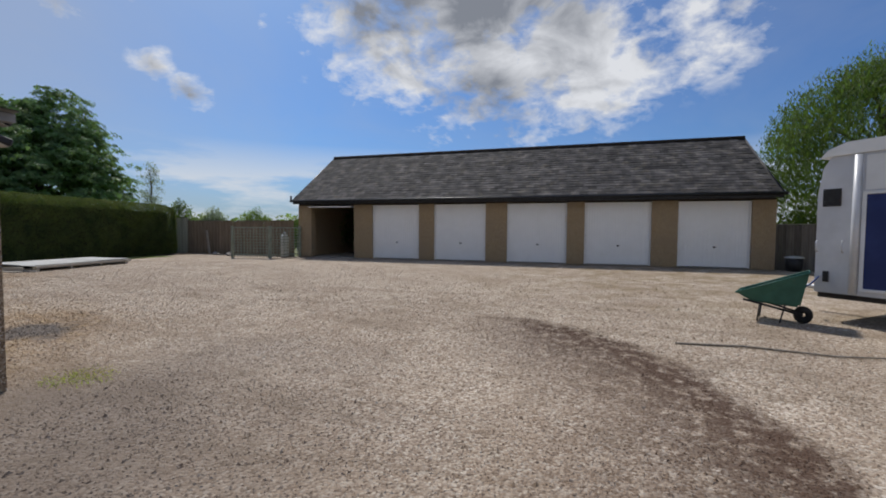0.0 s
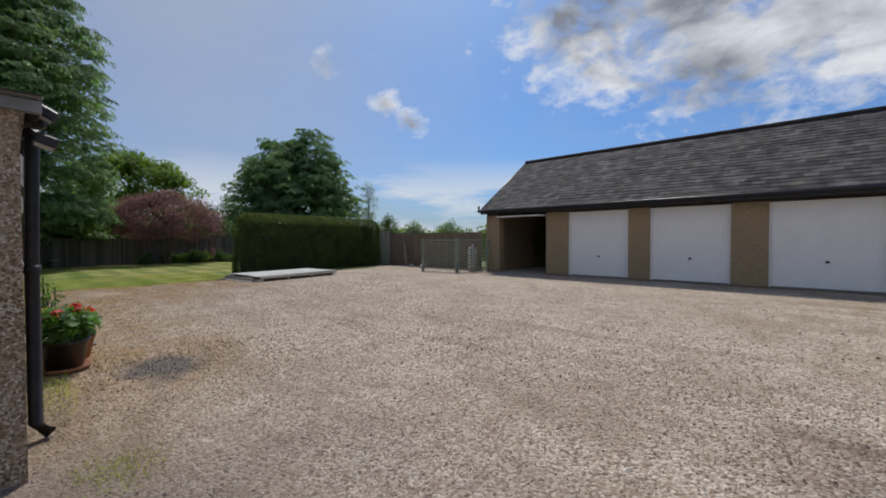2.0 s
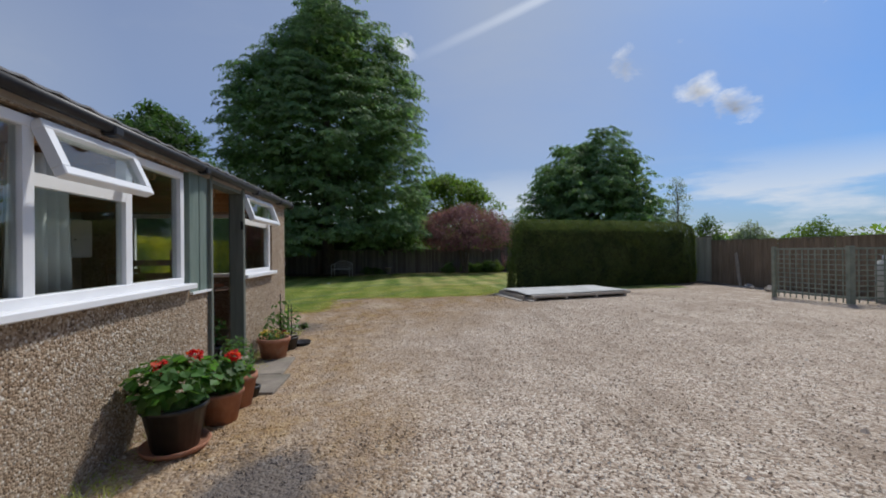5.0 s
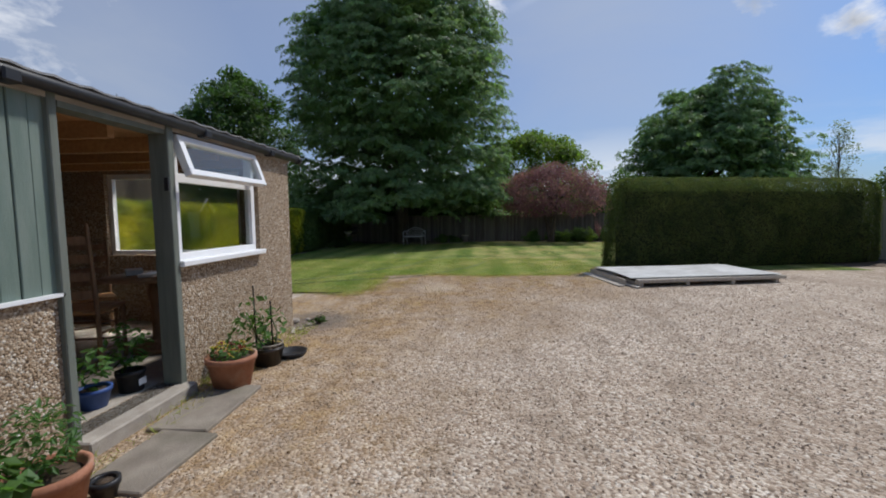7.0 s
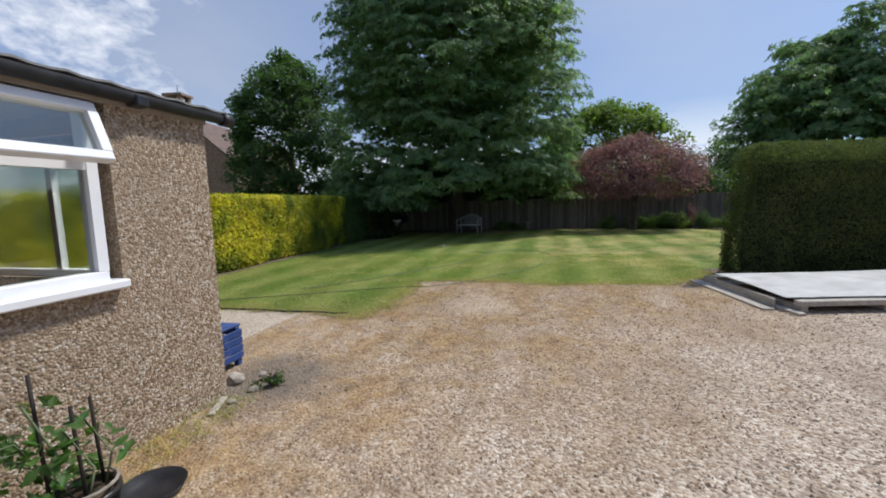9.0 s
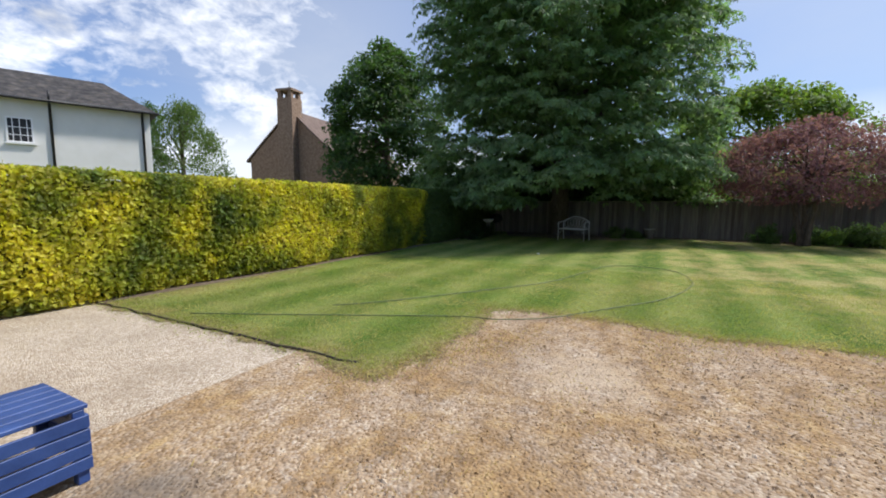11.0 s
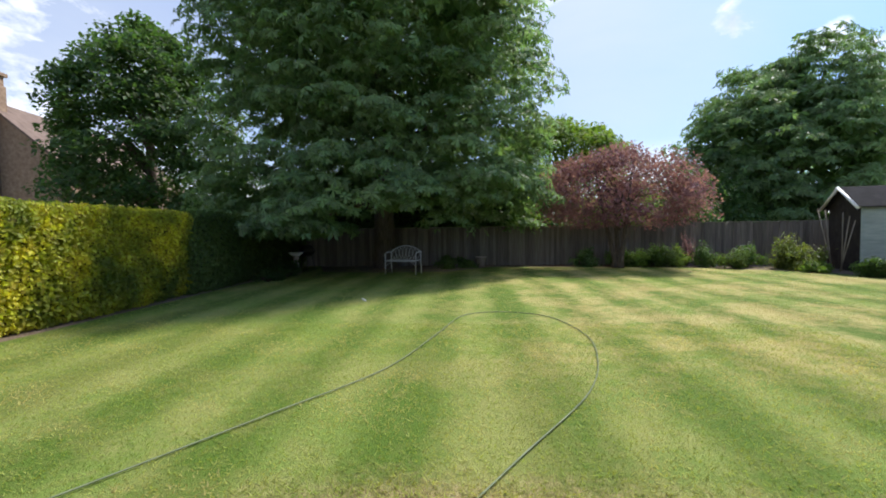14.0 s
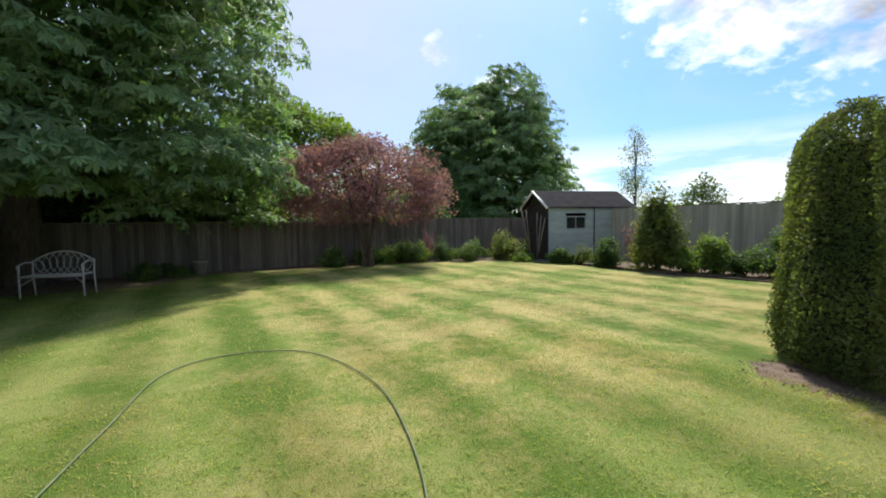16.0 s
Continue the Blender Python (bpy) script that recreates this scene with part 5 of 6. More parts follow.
# ---- fences ----
def board_fence(name, label, a, b, height, board=0.105, flip=1, wood=M_FENCE):
    """Upright overlapping boards on two rails with posts; a, b: its ends."""
    a, b = Vector(a), Vector(b)
    L = (b - a).length
    ang = math.degrees(math.atan2(b.y - a.y, b.x - a.x))
    f = thing(name, label, "fence", (a.x, a.y, 0), ang)
    me = mesh_of("board", one(-board * 0.5, board * 0.5, -0.009, 0.009, -0.12, height, 0.004), wood)
    r = random.Random(int(L * 100))
    n = int(L / (board * 0.93))
    for i in range(n):
        piece("board", me, f, pose((i + 0.5) * L / n, 0.012 * (i % 2), r.uniform(-0.02, 0.012), 0, r.gauss(0, 0.15), 0))
    part("rail", one(0, L, 0.03 * flip, 0.075 * flip, 0.35, 0.43), wood, f)
    part("rail", one(0, L, 0.03 * flip, 0.075 * flip, height - 0.4, height - 0.32), wood, f)
    part("capping", one(0, L, -0.03, 0.04, height, height + 0.025), M_WEATHER, f, "pale weathered capping rail")
    for i in range(int(L / 1.83) + 1):
        part("post", one(i * 1.83 - 0.045, i * 1.83 + 0.045, 0.08 * flip, 0.17 * flip, -0.05, height + 0.03), wood, f)
    return f


board_fence("board_fence", "dark weathered upright board fence along the back of the lawn", (-21.5, -21.0), (-21.5, -6.0), 1.43, flip=1)
board_fence("board_fence", "grey weathered upright board fence behind the borders", (-21.5, -6.0), (-20.3, 1.3), 1.5, flip=1)
board_fence("board_fence", "tall grey-green weathered board fence beside the garden shed", (-17.2, 0.35), (-10.5, 0.35), 1.78, flip=1, wood=M_FENCE2)
board_fence("board_fence", "brown stained board fence between the hedge and the garage", (-10.5, 0.35), (-4.2, 0.35), 1.62, flip=1, wood=M_BROWN)


# trellis screens beside the open bay
def trellis(a, b, height, label, cols):
    a, b = Vector(a), Vector(b)
    L = (b - a).length
    t = thing("trellis_screen", label, "trellis", (a.x, a.y, 0), math.degrees(math.atan2(b.y - a.y, b.x - a.x)), "trellis screens by the garage")
    part("post", one(-0.045, 0.045, -0.045, 0.045, -0.02, height + 0.04, 0.006), M_TRELLIS, t)
    part("post", one(L - 0.045, L + 0.045, -0.045, 0.045, -0.02, height + 0.04, 0.006), M_TRELLIS, t)
    part("rail", one(0.045, L - 0.045, -0.02, 0.02, height - 0.05, height), M_TRELLIS, t)
    part("rail", one(0.045, L - 0.045, -0.02, 0.02, 0.12, 0.17), M_TRELLIS, t)
    for i in range(cols):
        x = 0.045 + (L - 0.09) * (i + 0.5) / cols
        part("slat", one(x - 0.013, x + 0.013, -0.016, -0.002, 0.02, height), M_TRELLIS, t)
    n = int(height / 0.15)
    for i in range(n):
        z = 0.3 + (height - 0.35) * i / n
        part("slat", one(0.045, L - 0.045, 0.0, 0.014, z - 0.013, z + 0.013), M_TRELLIS, t)
    return t


trellis((-5.7, -1.75), (-4.02, -1.5), 1.32, "grey-green timber trellis screen on square posts", 11)
trellis((-4.0, -1.45), (-3.5, -0.15), 1.32, "narrow grey-green trellis screen against the garage corner", 8)
tank = thing("gas_bottles", "pale green gas bottle behind the trellis", "gas bottle", (-4.15, -0.35, 0))
part("body", lathe(bmesh.new(), [(0, 0), (0.16, 0), (0.18, 0.05), (0.18, 0.85), (0.13, 0.98), (0.05, 1.02), (0, 1.02)], 16), M_SHEET, tank)
part("valve", lathe(bmesh.new(), [(0, 1.0), (0.06, 1.0), (0.06, 1.12), (0, 1.12)], 10), M_ALU, tank)
plank = solid("leaning_plank", one(-0.06, 0.06, -0.015, 0.015, 0, 1.3, 0.005), M_WEATHER, "weathered plank leaning on the fence", "plank", (-7.7, 0.1, 0.0))
plank.matrix_basis = pose(-8.6, -0.15, 0.0, -14, -24, 0)
for i, (x, y, s) in enumerate([(-8.1, -0.3, 0.16), (-7.7, -0.5, 0.12), (-7.2, -0.4, 0.2), (-6.9, -0.7, 0.14)]):
    bm = bmesh.new()
    bmesh.ops.create_icosphere(bm, subdivisions=2, radius=s)
    for v in bm.verts:
        v.co *= 0.75 + 0.5 * noise.noise(v.co * 6 + Vector((i, 0, 0)))
        v.co.z = max(v.co.z * 0.7 + s * 0.4, 0)
    solid("rubble_stone", bm, M_CONC, "rough grey stone dumped by the fence", "stone", (x, y, 0), group="stones by the fence")


# ---- stacked sheets by the hedge ----
stack = thing("sheet_stack", "stacked pale corrugated sheets lying on timbers beside the hedge", "sheet stack", (-7.2, -7.05, 0), 12.5)
stack.scale = (0.86, 0.88, 0.74)
for i in range(4):
    y = -1.75 + i * 1.12
    part("bearer", one(-0.98, 0.98, y - 0.05, y + 0.05, 0.0, 0.11, 0.006), M_PALE, stack)
part("timber", one(-1.05, -0.93, -1.85, 1.8, 0.11, 0.21, 0.008), M_PALE, stack, "heavy weathered side timber")
part("timber", one(0.9, 1.02, -1.85, 1.8, 0.11, 0.2, 0.008), M_PALE, stack)
part("loose_timber", one(-1.3, 1.15, -1.96, -1.86, 0.0, 0.045, 0.005), M_PALE, stack)


def corrugated(w, l, z, pitch=0.075, depth=0.022, jag=0.0):
    bm = bmesh.new()
    n = int(w / pitch * 4)
    prev = None
    for i in range(n + 1):
        x = -w / 2 + w * i / n
        zz = z + depth * math.cos(i * math.pi / 2)
        cur = [bm.verts.new((x, -l / 2, zz)), bm.verts.new((x, l / 2, zz)), bm.verts.new((x, -l / 2, zz - 0.008)), bm.verts.new((x, l / 2, zz - 0.008))]
        if prev:
            bm.faces.new((prev[0], cur[0], cur[1], prev[1]))
            bm.faces.new((prev[2], cur[2], cur[3], prev[3]))
            bm.faces.new((prev[0], cur[0], cur[2], prev[2]))
            bm.faces.new((prev[1], cur[1], cur[3], prev[3]))
        prev = cur
    return bm


for i, z in enumerate((0.2, 0.222, 0.246)):
    s = part("sheet", corrugated(1.85 - 0.05 * i, 3.5 + 0.06 * i, z, 0.075, 0.004), M_SHEET, stack)
    for v in s.data.vertices:
        v.co.z += (0.012 * i + 0.008) * math.sin(v.co.x * 2.1 + i) * math.sin(v.co.y * 1.3 + 2 * i) + 0.02 * i * max(0.0, -0.3 - v.co.x)
    s.matrix_basis = pose((0.0, -0.06, 0.05)[i], (0.0, 0.05, -0.08)[i], 0, 0, 0, (0.0, 1.8, -2.2)[i])
tl = thing("end_board", "weathered board propped at the end of the sheets", "board", (-7.05, -8.72, 0.0), 8)
tl.scale = (0.85, 1, 0.8)
part("board", one(-1.0, 1.0, -0.03, 0.0, 0.0, 0.16, 0.005), M_PALE, tl)
part("foot_board", one(-1.15, 1.1, -0.2, -0.06, 0.0, 0.03, 0.004), M_PALE, tl)


# ---- garden shed ----
SA = 72.0
shed = thing("garden_shed", "small pale green timber garden shed with a dark felt roof", "shed", (-18.05, -1.9, 0), SA)
SL, SD, SH, SR = 3.2, 1.9, 1.9, 2.42
n = 14
for i in range(n):
    z = SH * i / n
    for x0, x1 in ((0, 0.62), (1.42, SL)) if 1.05 < z + 0.05 < 1.55 else ((0, SL),):
        part("cladding_board", one(x0, x1, -0.02 - 0.006 * (i % 2), 0.01, z, z + SH / n + 0.004), M_LOG, shed)
for x in (0.0, SL - 0.03):
    bm = bmesh.new()
    a = [bm.verts.new((x, y, z)) for y, z in ((0.012, 0), (SD, 0), (SD, SH), (SD / 2, SR), (0.012, SH))]
    b = [bm.verts.new((x + 0.03, y, z)) for y, z in ((0.012, 0), (SD, 0), (SD, SH), (SD / 2, SR), (0.012, SH))]
    bm.faces.new(a), bm.faces.new(b)
    for i in range(5):
        bm.faces.new((a[i], a[(i + 1) % 5], b[(i + 1) % 5], b[i]))
    part("gable_wall", bm, M_DARKWOOD, shed, "dark timber end wall")
part("back_wall", one(0.03, SL - 0.03, SD - 0.03, SD, 0, SH), M_DARKWOOD, shed)
bm = bmesh.new()
for y0, y1 in ((-0.16, SD / 2), (SD + 0.16, SD / 2)):
    z0 = SH - 0.08
    a = [bm.verts.new(p) for p in ((-0.16, y0, z0), (SL + 0.16, y0, z0), (SL + 0.16, y1, SR + 0.03), (-0.16, y1, SR + 0.03))]
    b = [bm.verts.new(v.co + Vector((0, 0, 0.03))) for v in a]
    bm.faces.new(a), bm.faces.new(b)
    for i in range(4):
        bm.faces.new((a[i], a[(i + 1) % 4], b[(i + 1) % 4], b[i]))
part("roof", bm, M_FELT, shed, "dark felt roof")
for y in (-0.17, SD + 0.17):
    part("bargeboard", tube(bmesh.new(), [(-0.17, y, SH - 0.09), (-0.17, SD / 2, SR + 0.03)], 0.05, 4), M_WHITE, shed, "white bargeboard")
part("window_frame", box(rect_frame(bmesh.new(), 0.62, 1.42, 1.06, 1.53, 0.04, -0.035, 0.01), 1.005, 1.035, -0.03, 0.005, 1.1, 1.49), M_LOG, shed)
wp = part("pane", one(0.65, 1.39, -0.012, -0.006, 1.09, 1.5), M_GLASS, shed)
part("corner_trim", one(-0.03, 0.04, -0.04, 0.0, 0, SH), M_LOG, shed)
part("door_edge", one(1.72, 1.76, -0.035, -0.02, 0.05, SH - 0.1), M_DARKWOOD, shed)
for i in range(5):
    s = solid("garden_cane", tube(bmesh.new(), [(0, 0, 0), (0.02, 0.03, 1.5 + 0.1 * i)], 0.016, 6), M_WEATHER, "pale wooden pole leaning on the garden shed", "pole", (0, 0, 0), group="poles leaning on the shed")
    s.matrix_basis = pose(-18.35 - 0.09 * i, -2.2 + 0.1 * (i % 3), 0, -6 + 3 * i, 8 - 5 * i, 0)


# ---- shrubs in the borders ----
def shrub(x, y, h, r, leaf, n, size, seed, label, slim=0.5):
    rng = np.random.default_rng(seed)
    s = thing("shrub", label, "shrub", (x, y, 0))
    n, r, h = int(n * 1.7), r * 1.08, h * 1.04
    k = max(7, n // 120)
    c = unit(rng.normal(0, 1, (k, 3))) * rng.uniform(0.3, 1.05, (k, 1)) * np.array([r, r, h * 0.5]) + [0, 0, h * 0.5]
    c[:, :2] *= np.clip(1.25 - 0.75 * c[:, 2:] / h, 0.3, 1)
    i = rng.integers(0, k, n)
    P = c[i] * rng.uniform(0.6, 1, (n, 1)) + rng.normal(0, 0.14, (n, 3)) * np.array([r, r, h * 0.6])
    P[:, 2] = np.clip(P[:, 2], 0.03, h * 1.1)
    leaves("foliage", rng, P, unit(P - [0, 0, h * 0.35]) + [0, 0, 0.5], size, leaf, s, slim=slim, droop=0.3, spread=0.7)
    bm = bmesh.new()
    for e in c[:9]:
        tube(bm, [(0, 0, 0), Vector(e) * 0.5 + Vector((0, 0, 0.05)), e], [0.018, 0.012, 0.004], 5)
    part("stem_bundle", bm, M_BARK, s)
    return s


shrub(-14.2, -1.75, 2.1, 0.72, LEAF["varied"], 7000, 0.1, 101, "tall variegated holly bush beside the fence")
shrub(-12.9, -1.5, 1.15, 0.5, LEAF["light"], 2200, 0.085, 102, "bright green leafy shrub by the fence")
shrub(-11.6, -1.2, 1.05, 0.65, LEAF["shrub"], 2400, 0.085, 103, "grey-green rose bush by the fence")
shrub(-10.7, -1.1, 0.8, 0.5, LEAF["shrub"], 1800, 0.085, 104, "dark green low shrub by the fence")
shrub(-15.6, -1.95, 0.85, 0.55, LEAF["shrub"], 2000, 0.08, 105, "mid-green shrub before the garden shed")
shrub(-16.5, -2.1, 0.6, 0.5, LEAF["varied"], 900, 0.06, 106, "low mixed shrub before the garden shed")
shrub(-17.3, -2.4, 0.55, 0.45, LEAF["light"], 800, 0.06, 107, "low light green shrub before the garden shed")
shrub(-15.2, -1.2, 1.5, 0.45, LEAF["copper"], 600, 0.07, 108, "thin red-leaved shrub before the garden shed")
shrub(-19.3, -2.9, 1.0, 0.7, LEAF["varied"], 2000, 0.08, 109, "pale-edged rounded shrub by the back fence")
shrub(-19.6, -4.3, 0.62, 0.6, LEAF["willow"], 1200, 0.07, 110, "low grey-green mound in the border")
shrub(-20.2, -4.9, 0.8, 0.55, LEAF["shrub"], 1200, 0.07, 111, "green leafy perennial in the border")
shrub(-20.3, -5.7, 0.7, 0.5, LEAF["light"], 1000, 0.07, 112, "yellow-green perennial in the border")
shrub(-20.5, -6.5, 0.95, 0.6, LEAF["shrub"], 1200, 0.08, 113, "dark green perennial in the border")
shrub(-20.6, -7.6, 0.8, 0.6, LEAF["shrub"], 1300, 0.08, 114, "mid-green perennial under the copper tree")
shrub(-20.7, -8.7, 0.7, 0.6, LEAF["dark"], 1200, 0.08, 115, "dark green perennial under the copper tree")
shrub(-20.6, -5.3, 1.3, 0.4, LEAF["copper"], 500, 0.06, 116, "small dark red bush against the fence")
shrub(-20.6, -12.9, 0.45, 0.6, LEAF["shrub"], 700, 0.08, 117, "low ground cover under the chestnut")
shrub(-20.2, -13.6, 0.5, 0.55, LEAF["shrub"], 700, 0.08, 118, "low ground cover beside the bench")
for i, (x, y, h, r, lf, what) in enumerate([(-18.7, -2.7, 0.75, 0.55, "varied", "white-edged rounded shrub beside the leaning poles"), (-20.0, -3.7, 0.8, 0.6, "shrub", "dark green leafy perennial in the border"), (-20.4, -6.1, 0.75, 0.6, "willow", "grey-green perennial in the border"), (-20.5, -7.1, 0.7, 0.6, "light", "fresh green perennial under the copper tree"), (-13.5, -1.7, 0.75, 0.5, "light", "bright green leafy plant beside the holly"), (-16.9, -2.5, 0.5, 0.45, "shrub", "low green plant before the garden shed"), (-12.2, -1.5, 0.75, 0.5, "shrub", "dark green rose bush by the fence"), (-18.2, -2.9, 0.4, 0.45, "light", "low fresh green plant at the lawn's edge")]):
    shrub(x, y, h, r, LEAF[lf], 1300, 0.08, 140 + i, what)
shrub(-17.6, -18.1, 0.5, 0.5, LEAF["shrub"], 700, 0.08, 119, "low leafy plant at the hedge foot")
shrub(-16.6, -18.2, 0.4, 0.45, LEAF["dark"], 500, 0.08, 120, "low dark plant at the hedge foot")


# ---- bench and garden ornaments ----
bench = thing("garden_bench", "pale painted iron bench with a curved lattice back", "bench", (-18.45, -14.8, 0.0), 76)
BW = 0.5
for x in (-BW, BW):
    part("leg", tube(bmesh.new(), [(x, -0.22, 0), (x, -0.22, 0.42), (x, -0.2, 0.62)], 0.017, 8), M_IRON, bench)
    part("leg", tube(bmesh.new(), [(x, 0.26, 0), (x, 0.2, 0.42), (x, 0.24, 0.7)], 0.017, 8), M_IRON, bench)
    part("armrest", tube(bmesh.new(), [(x, 0.24, 0.66), (x, 0.0, 0.68), (x, -0.2, 0.64), (x, -0.27, 0.6), (x, -0.25, 0.56)], 0.014, 8), M_IRON, bench, "scrolled armrest")
    part("brace", tube(bmesh.new(), [(x, -0.22, 0.25), (x * 0.6, -0.1, 0.4)], 0.008, 6), M_IRON, bench)
for i in range(7):
    y = -0.21 + i * 0.07
    part("seat_slat", one(-BW, BW, y - 0.024, y + 0.024, 0.415, 0.428, 0.003), M_IRON, bench)
part("seat_rail", tube(bmesh.new(), [(-BW, -0.24, 0.41), (BW, -0.24, 0.41)], 0.013, 8), M_IRON, bench)
arch = [(BW * math.sin(a), 0.24, 0.68 + 0.19 * math.cos(a) ** 2) for a in (math.pi * (i / 16 - 0.5) for i in range(17))]
part("back_arch", tube(bmesh.new(), arch, 0.015, 8), M_IRON, bench)
for i in range(9):
    x0 = -BW + (i + 0.5) * 2 * BW / 9
    for s in (-1, 1):
        pts = []
        for k in range(9):
            f = k / 8
            x = x0 + s * 0.12 * math.sin(f * math.pi * 0.9) * (1.1 - 0.1 * f)
            zt = 0.66 + 0.19 * max(0.0, 1 - (x0 / BW) ** 2)
            pts.append((max(-BW, min(BW, x)), 0.21 + 0.03 * f, 0.43 + (zt - 0.43) * f))
        part("lattice_bar", tube(bmesh.new(), pts, 0.007, 5), M_IRON, bench)

ped = thing("bird_bath", "grey stone pedestal bird bath with a pale top", "bird bath", (-18.6, -18.25, 0))
part("column", lathe(bmesh.new(), [(0, 0), (0.16, 0), (0.16, 0.06), (0.09, 0.12), (0.08, 0.5), (0.12, 0.58), (0, 0.58)], 14), M_CONC, ped)
part("bowl", lathe(bmesh.new(), [(0, 0.56), (0.1, 0.57), (0.22, 0.66), (0.22, 0.7), (0.17, 0.68), (0, 0.66)], 16), M_RENDER, ped, "pale shallow bowl")
bbq = thing("covered_barbecue", "dark kettle barbecue on thin legs under the tree", "barbecue", (-19.4, -18.2, 0))
part("bowl", lathe(bmesh.new(), [(0, 0.5), (0.18, 0.55), (0.27, 0.68), (0.27, 0.72), (0.2, 0.86), (0.05, 0.92), (0, 0.92)], 16), M_BLACK, bbq)
for a in (0.3, 2.4, 4.5):
    part("leg", tube(bmesh.new(), [(0.14 * math.cos(a), 0.14 * math.sin(a), 0.58), (0.3 * math.cos(a), 0.3 * math.sin(a), 0)], 0.012, 6), M_BLACK, bbq)


def pot_mesh(r, h, t=0.02, lip=0.03, foot=0.68):
    return lathe(bmesh.new(), [(0, 0.0), (r * foot, 0.0), (r * 0.94, h - lip), (r, h - lip), (r, h), (r - t, h), (r - t, h * 0.9), (r * foot, h * 0.8), (0, h * 0.8)], 24)


def pot(name, label, at, r, h, material, saucer=None, lip=0.03, foot=0.68, category="plant pot"):
    p = thing(name, label, category, at)
    part("pot", pot_mesh(r, h, 0.02, lip, foot), material, p)
    part("soil", lathe(bmesh.new(), [(0, h * 0.86), (r - 0.024, h * 0.86), (r - 0.026, h * 0.84), (0, h * 0.84)], 20), M_SOIL, p)
    if saucer:
        part("saucer", lathe(bmesh.new(), [(0, -0.0), (r * 0.95, 0.0), (r * 1.05, 0.04), (r * 1.0, 0.04), (r * 0.9, 0.012), (0, 0.012)], 24), saucer, p)
    return p


def bushy(p, z, r, h, leaf, n, size, seed, name="foliage", slim=0.7, droop=0.2):
    rng = np.random.default_rng(seed)
    P = unit(rng.normal(0, 1, (n, 3))) * rng.uniform(0.3, 1, (n, 1)) ** 0.5 * np.array([r, r, h * 0.5]) + [0, 0, z + h * 0.5]
    return leaves(name, rng, P, unit(P - [0, 0, z]) + [0, 0, 0.6], size, leaf, p, slim=slim, droop=droop, spread=0.6)


def stems(p, pts, r=0.006, material=None, name="stem"):
    for q in pts:
        part(name, tube(bmesh.new(), q, r, 6), material or M_HOSE, p)


pt = pot("flower_pot", "grey flower pot at the edge of the lawn", (-20.95, -12.35, 0), 0.2, 0.36, M_CONC)
ger = pot("geranium_pot", "dark glazed pot of red geraniums on a saucer", (1.42, -13.55, 0), 0.21, 0.31, M_GLAZE, M_TERRA)
bushy(ger, 0.27, 0.3, 0.36, LEAF["plant"], 420, 0.08, 201, slim=0.95)
for i, (x, y, z) in enumerate([(-0.06, 0.1, 0.6), (0.1, -0.05, 0.57)]):
    fl = bushy(ger, z - 0.02, 0.055, 0.08, LEAF["red"], 60, 0.035, 210 + i, "flower_head", 0.9)
    fl.location = (x, y, 0)
    stems(ger, [[(x * 0.4, y * 0.4, 0.3), (x, y, z)]], 0.004, M_HOSE, "flower_stalk")
ger2 = pot("geranium_pot", "brown pot with a scarlet geranium and trailing leaves", (0.98, -13.42, 0), 0.17, 0.25, M_TERRA)
bushy(ger2, 0.22, 0.24, 0.3, LEAF["plant"], 260, 0.08, 221, slim=0.9)
for i, (x, y, z) in enumerate([(0.03, 0.1, 0.5)]):
    fl = bushy(ger2, z - 0.02, 0.06, 0.09, LEAF["red"], 70, 0.035, 230 + i, "flower_head", 0.9)
    fl.location = (x, y, 0)
    stems(ger2, [[(x * 0.4, y * 0.4, 0.24), (x, y, z)]], 0.004, M_HOSE, "flower_stalk")
fern = pot("terracotta_pot", "wide terracotta pot with feathery green seedlings", (0.64, -13.42, 0), 0.17, 0.28, M_TERRA, lip=0.05)
bushy(fern, 0.25, 0.15, 0.36, LEAF["plant"], 420, 0.045, 241, slim=0.35, droop=0.0)
blackpot = pot("small_black_pot", "small black plastic plant pot", (0.42, -13.36, 0), 0.07, 0.1, M_BLACK)
pan = pot("pansy_pot", "terracotta pot of yellow and wine-red pansies", (-0.98, -13.55, 0), 0.2, 0.27, M_TERRA, lip=0.045, foot=0.7)
bushy(pan, 0.24, 0.18, 0.12, LEAF["plant"], 200, 0.04, 251, slim=0.6)
prng = random.Random(9)
for i in range(22):
    a, r = prng.uniform(0, 6.28), 0.175 * math.sqrt(prng.uniform(0.1, 1))
    fl = new("flower")
    fl.empty_display_size = 0.02
    fl.parent = pan
    fl.matrix_basis = pose(r * math.cos(a), r * math.sin(a), 0.29 + prng.uniform(0, 0.07), prng.uniform(-40, 40), prng.uniform(-40, 40), prng.uniform(0, 360))
    bm = bmesh.new()
    for k in range(5):
        q = 2 * math.pi * k / 5
        quad(bm, (0, 0, 0), (0.026 * math.cos(q - 0.5), 0.026 * math.sin(q - 0.5), 0.006), (0.034 * math.cos(q), 0.034 * math.sin(q), 0.003), (0.026 * math.cos(q + 0.5), 0.026 * math.sin(q + 0.5), 0.007))
    part("petals", bm, LEAF["wine" if i % 5 == 0 else "pansy"], fl)
    part("flower_eye", lathe(bmesh.new(), [(0, 0.009), (0.011, 0.008), (0.013, 0.004)], 8), LEAF["wine"], fl)
tom = pot("tomato_pot", "low dark bowl with tomato plants tied to canes", (-1.52, -13.52, 0), 0.15, 0.17, M_GLAZE, foot=0.8)
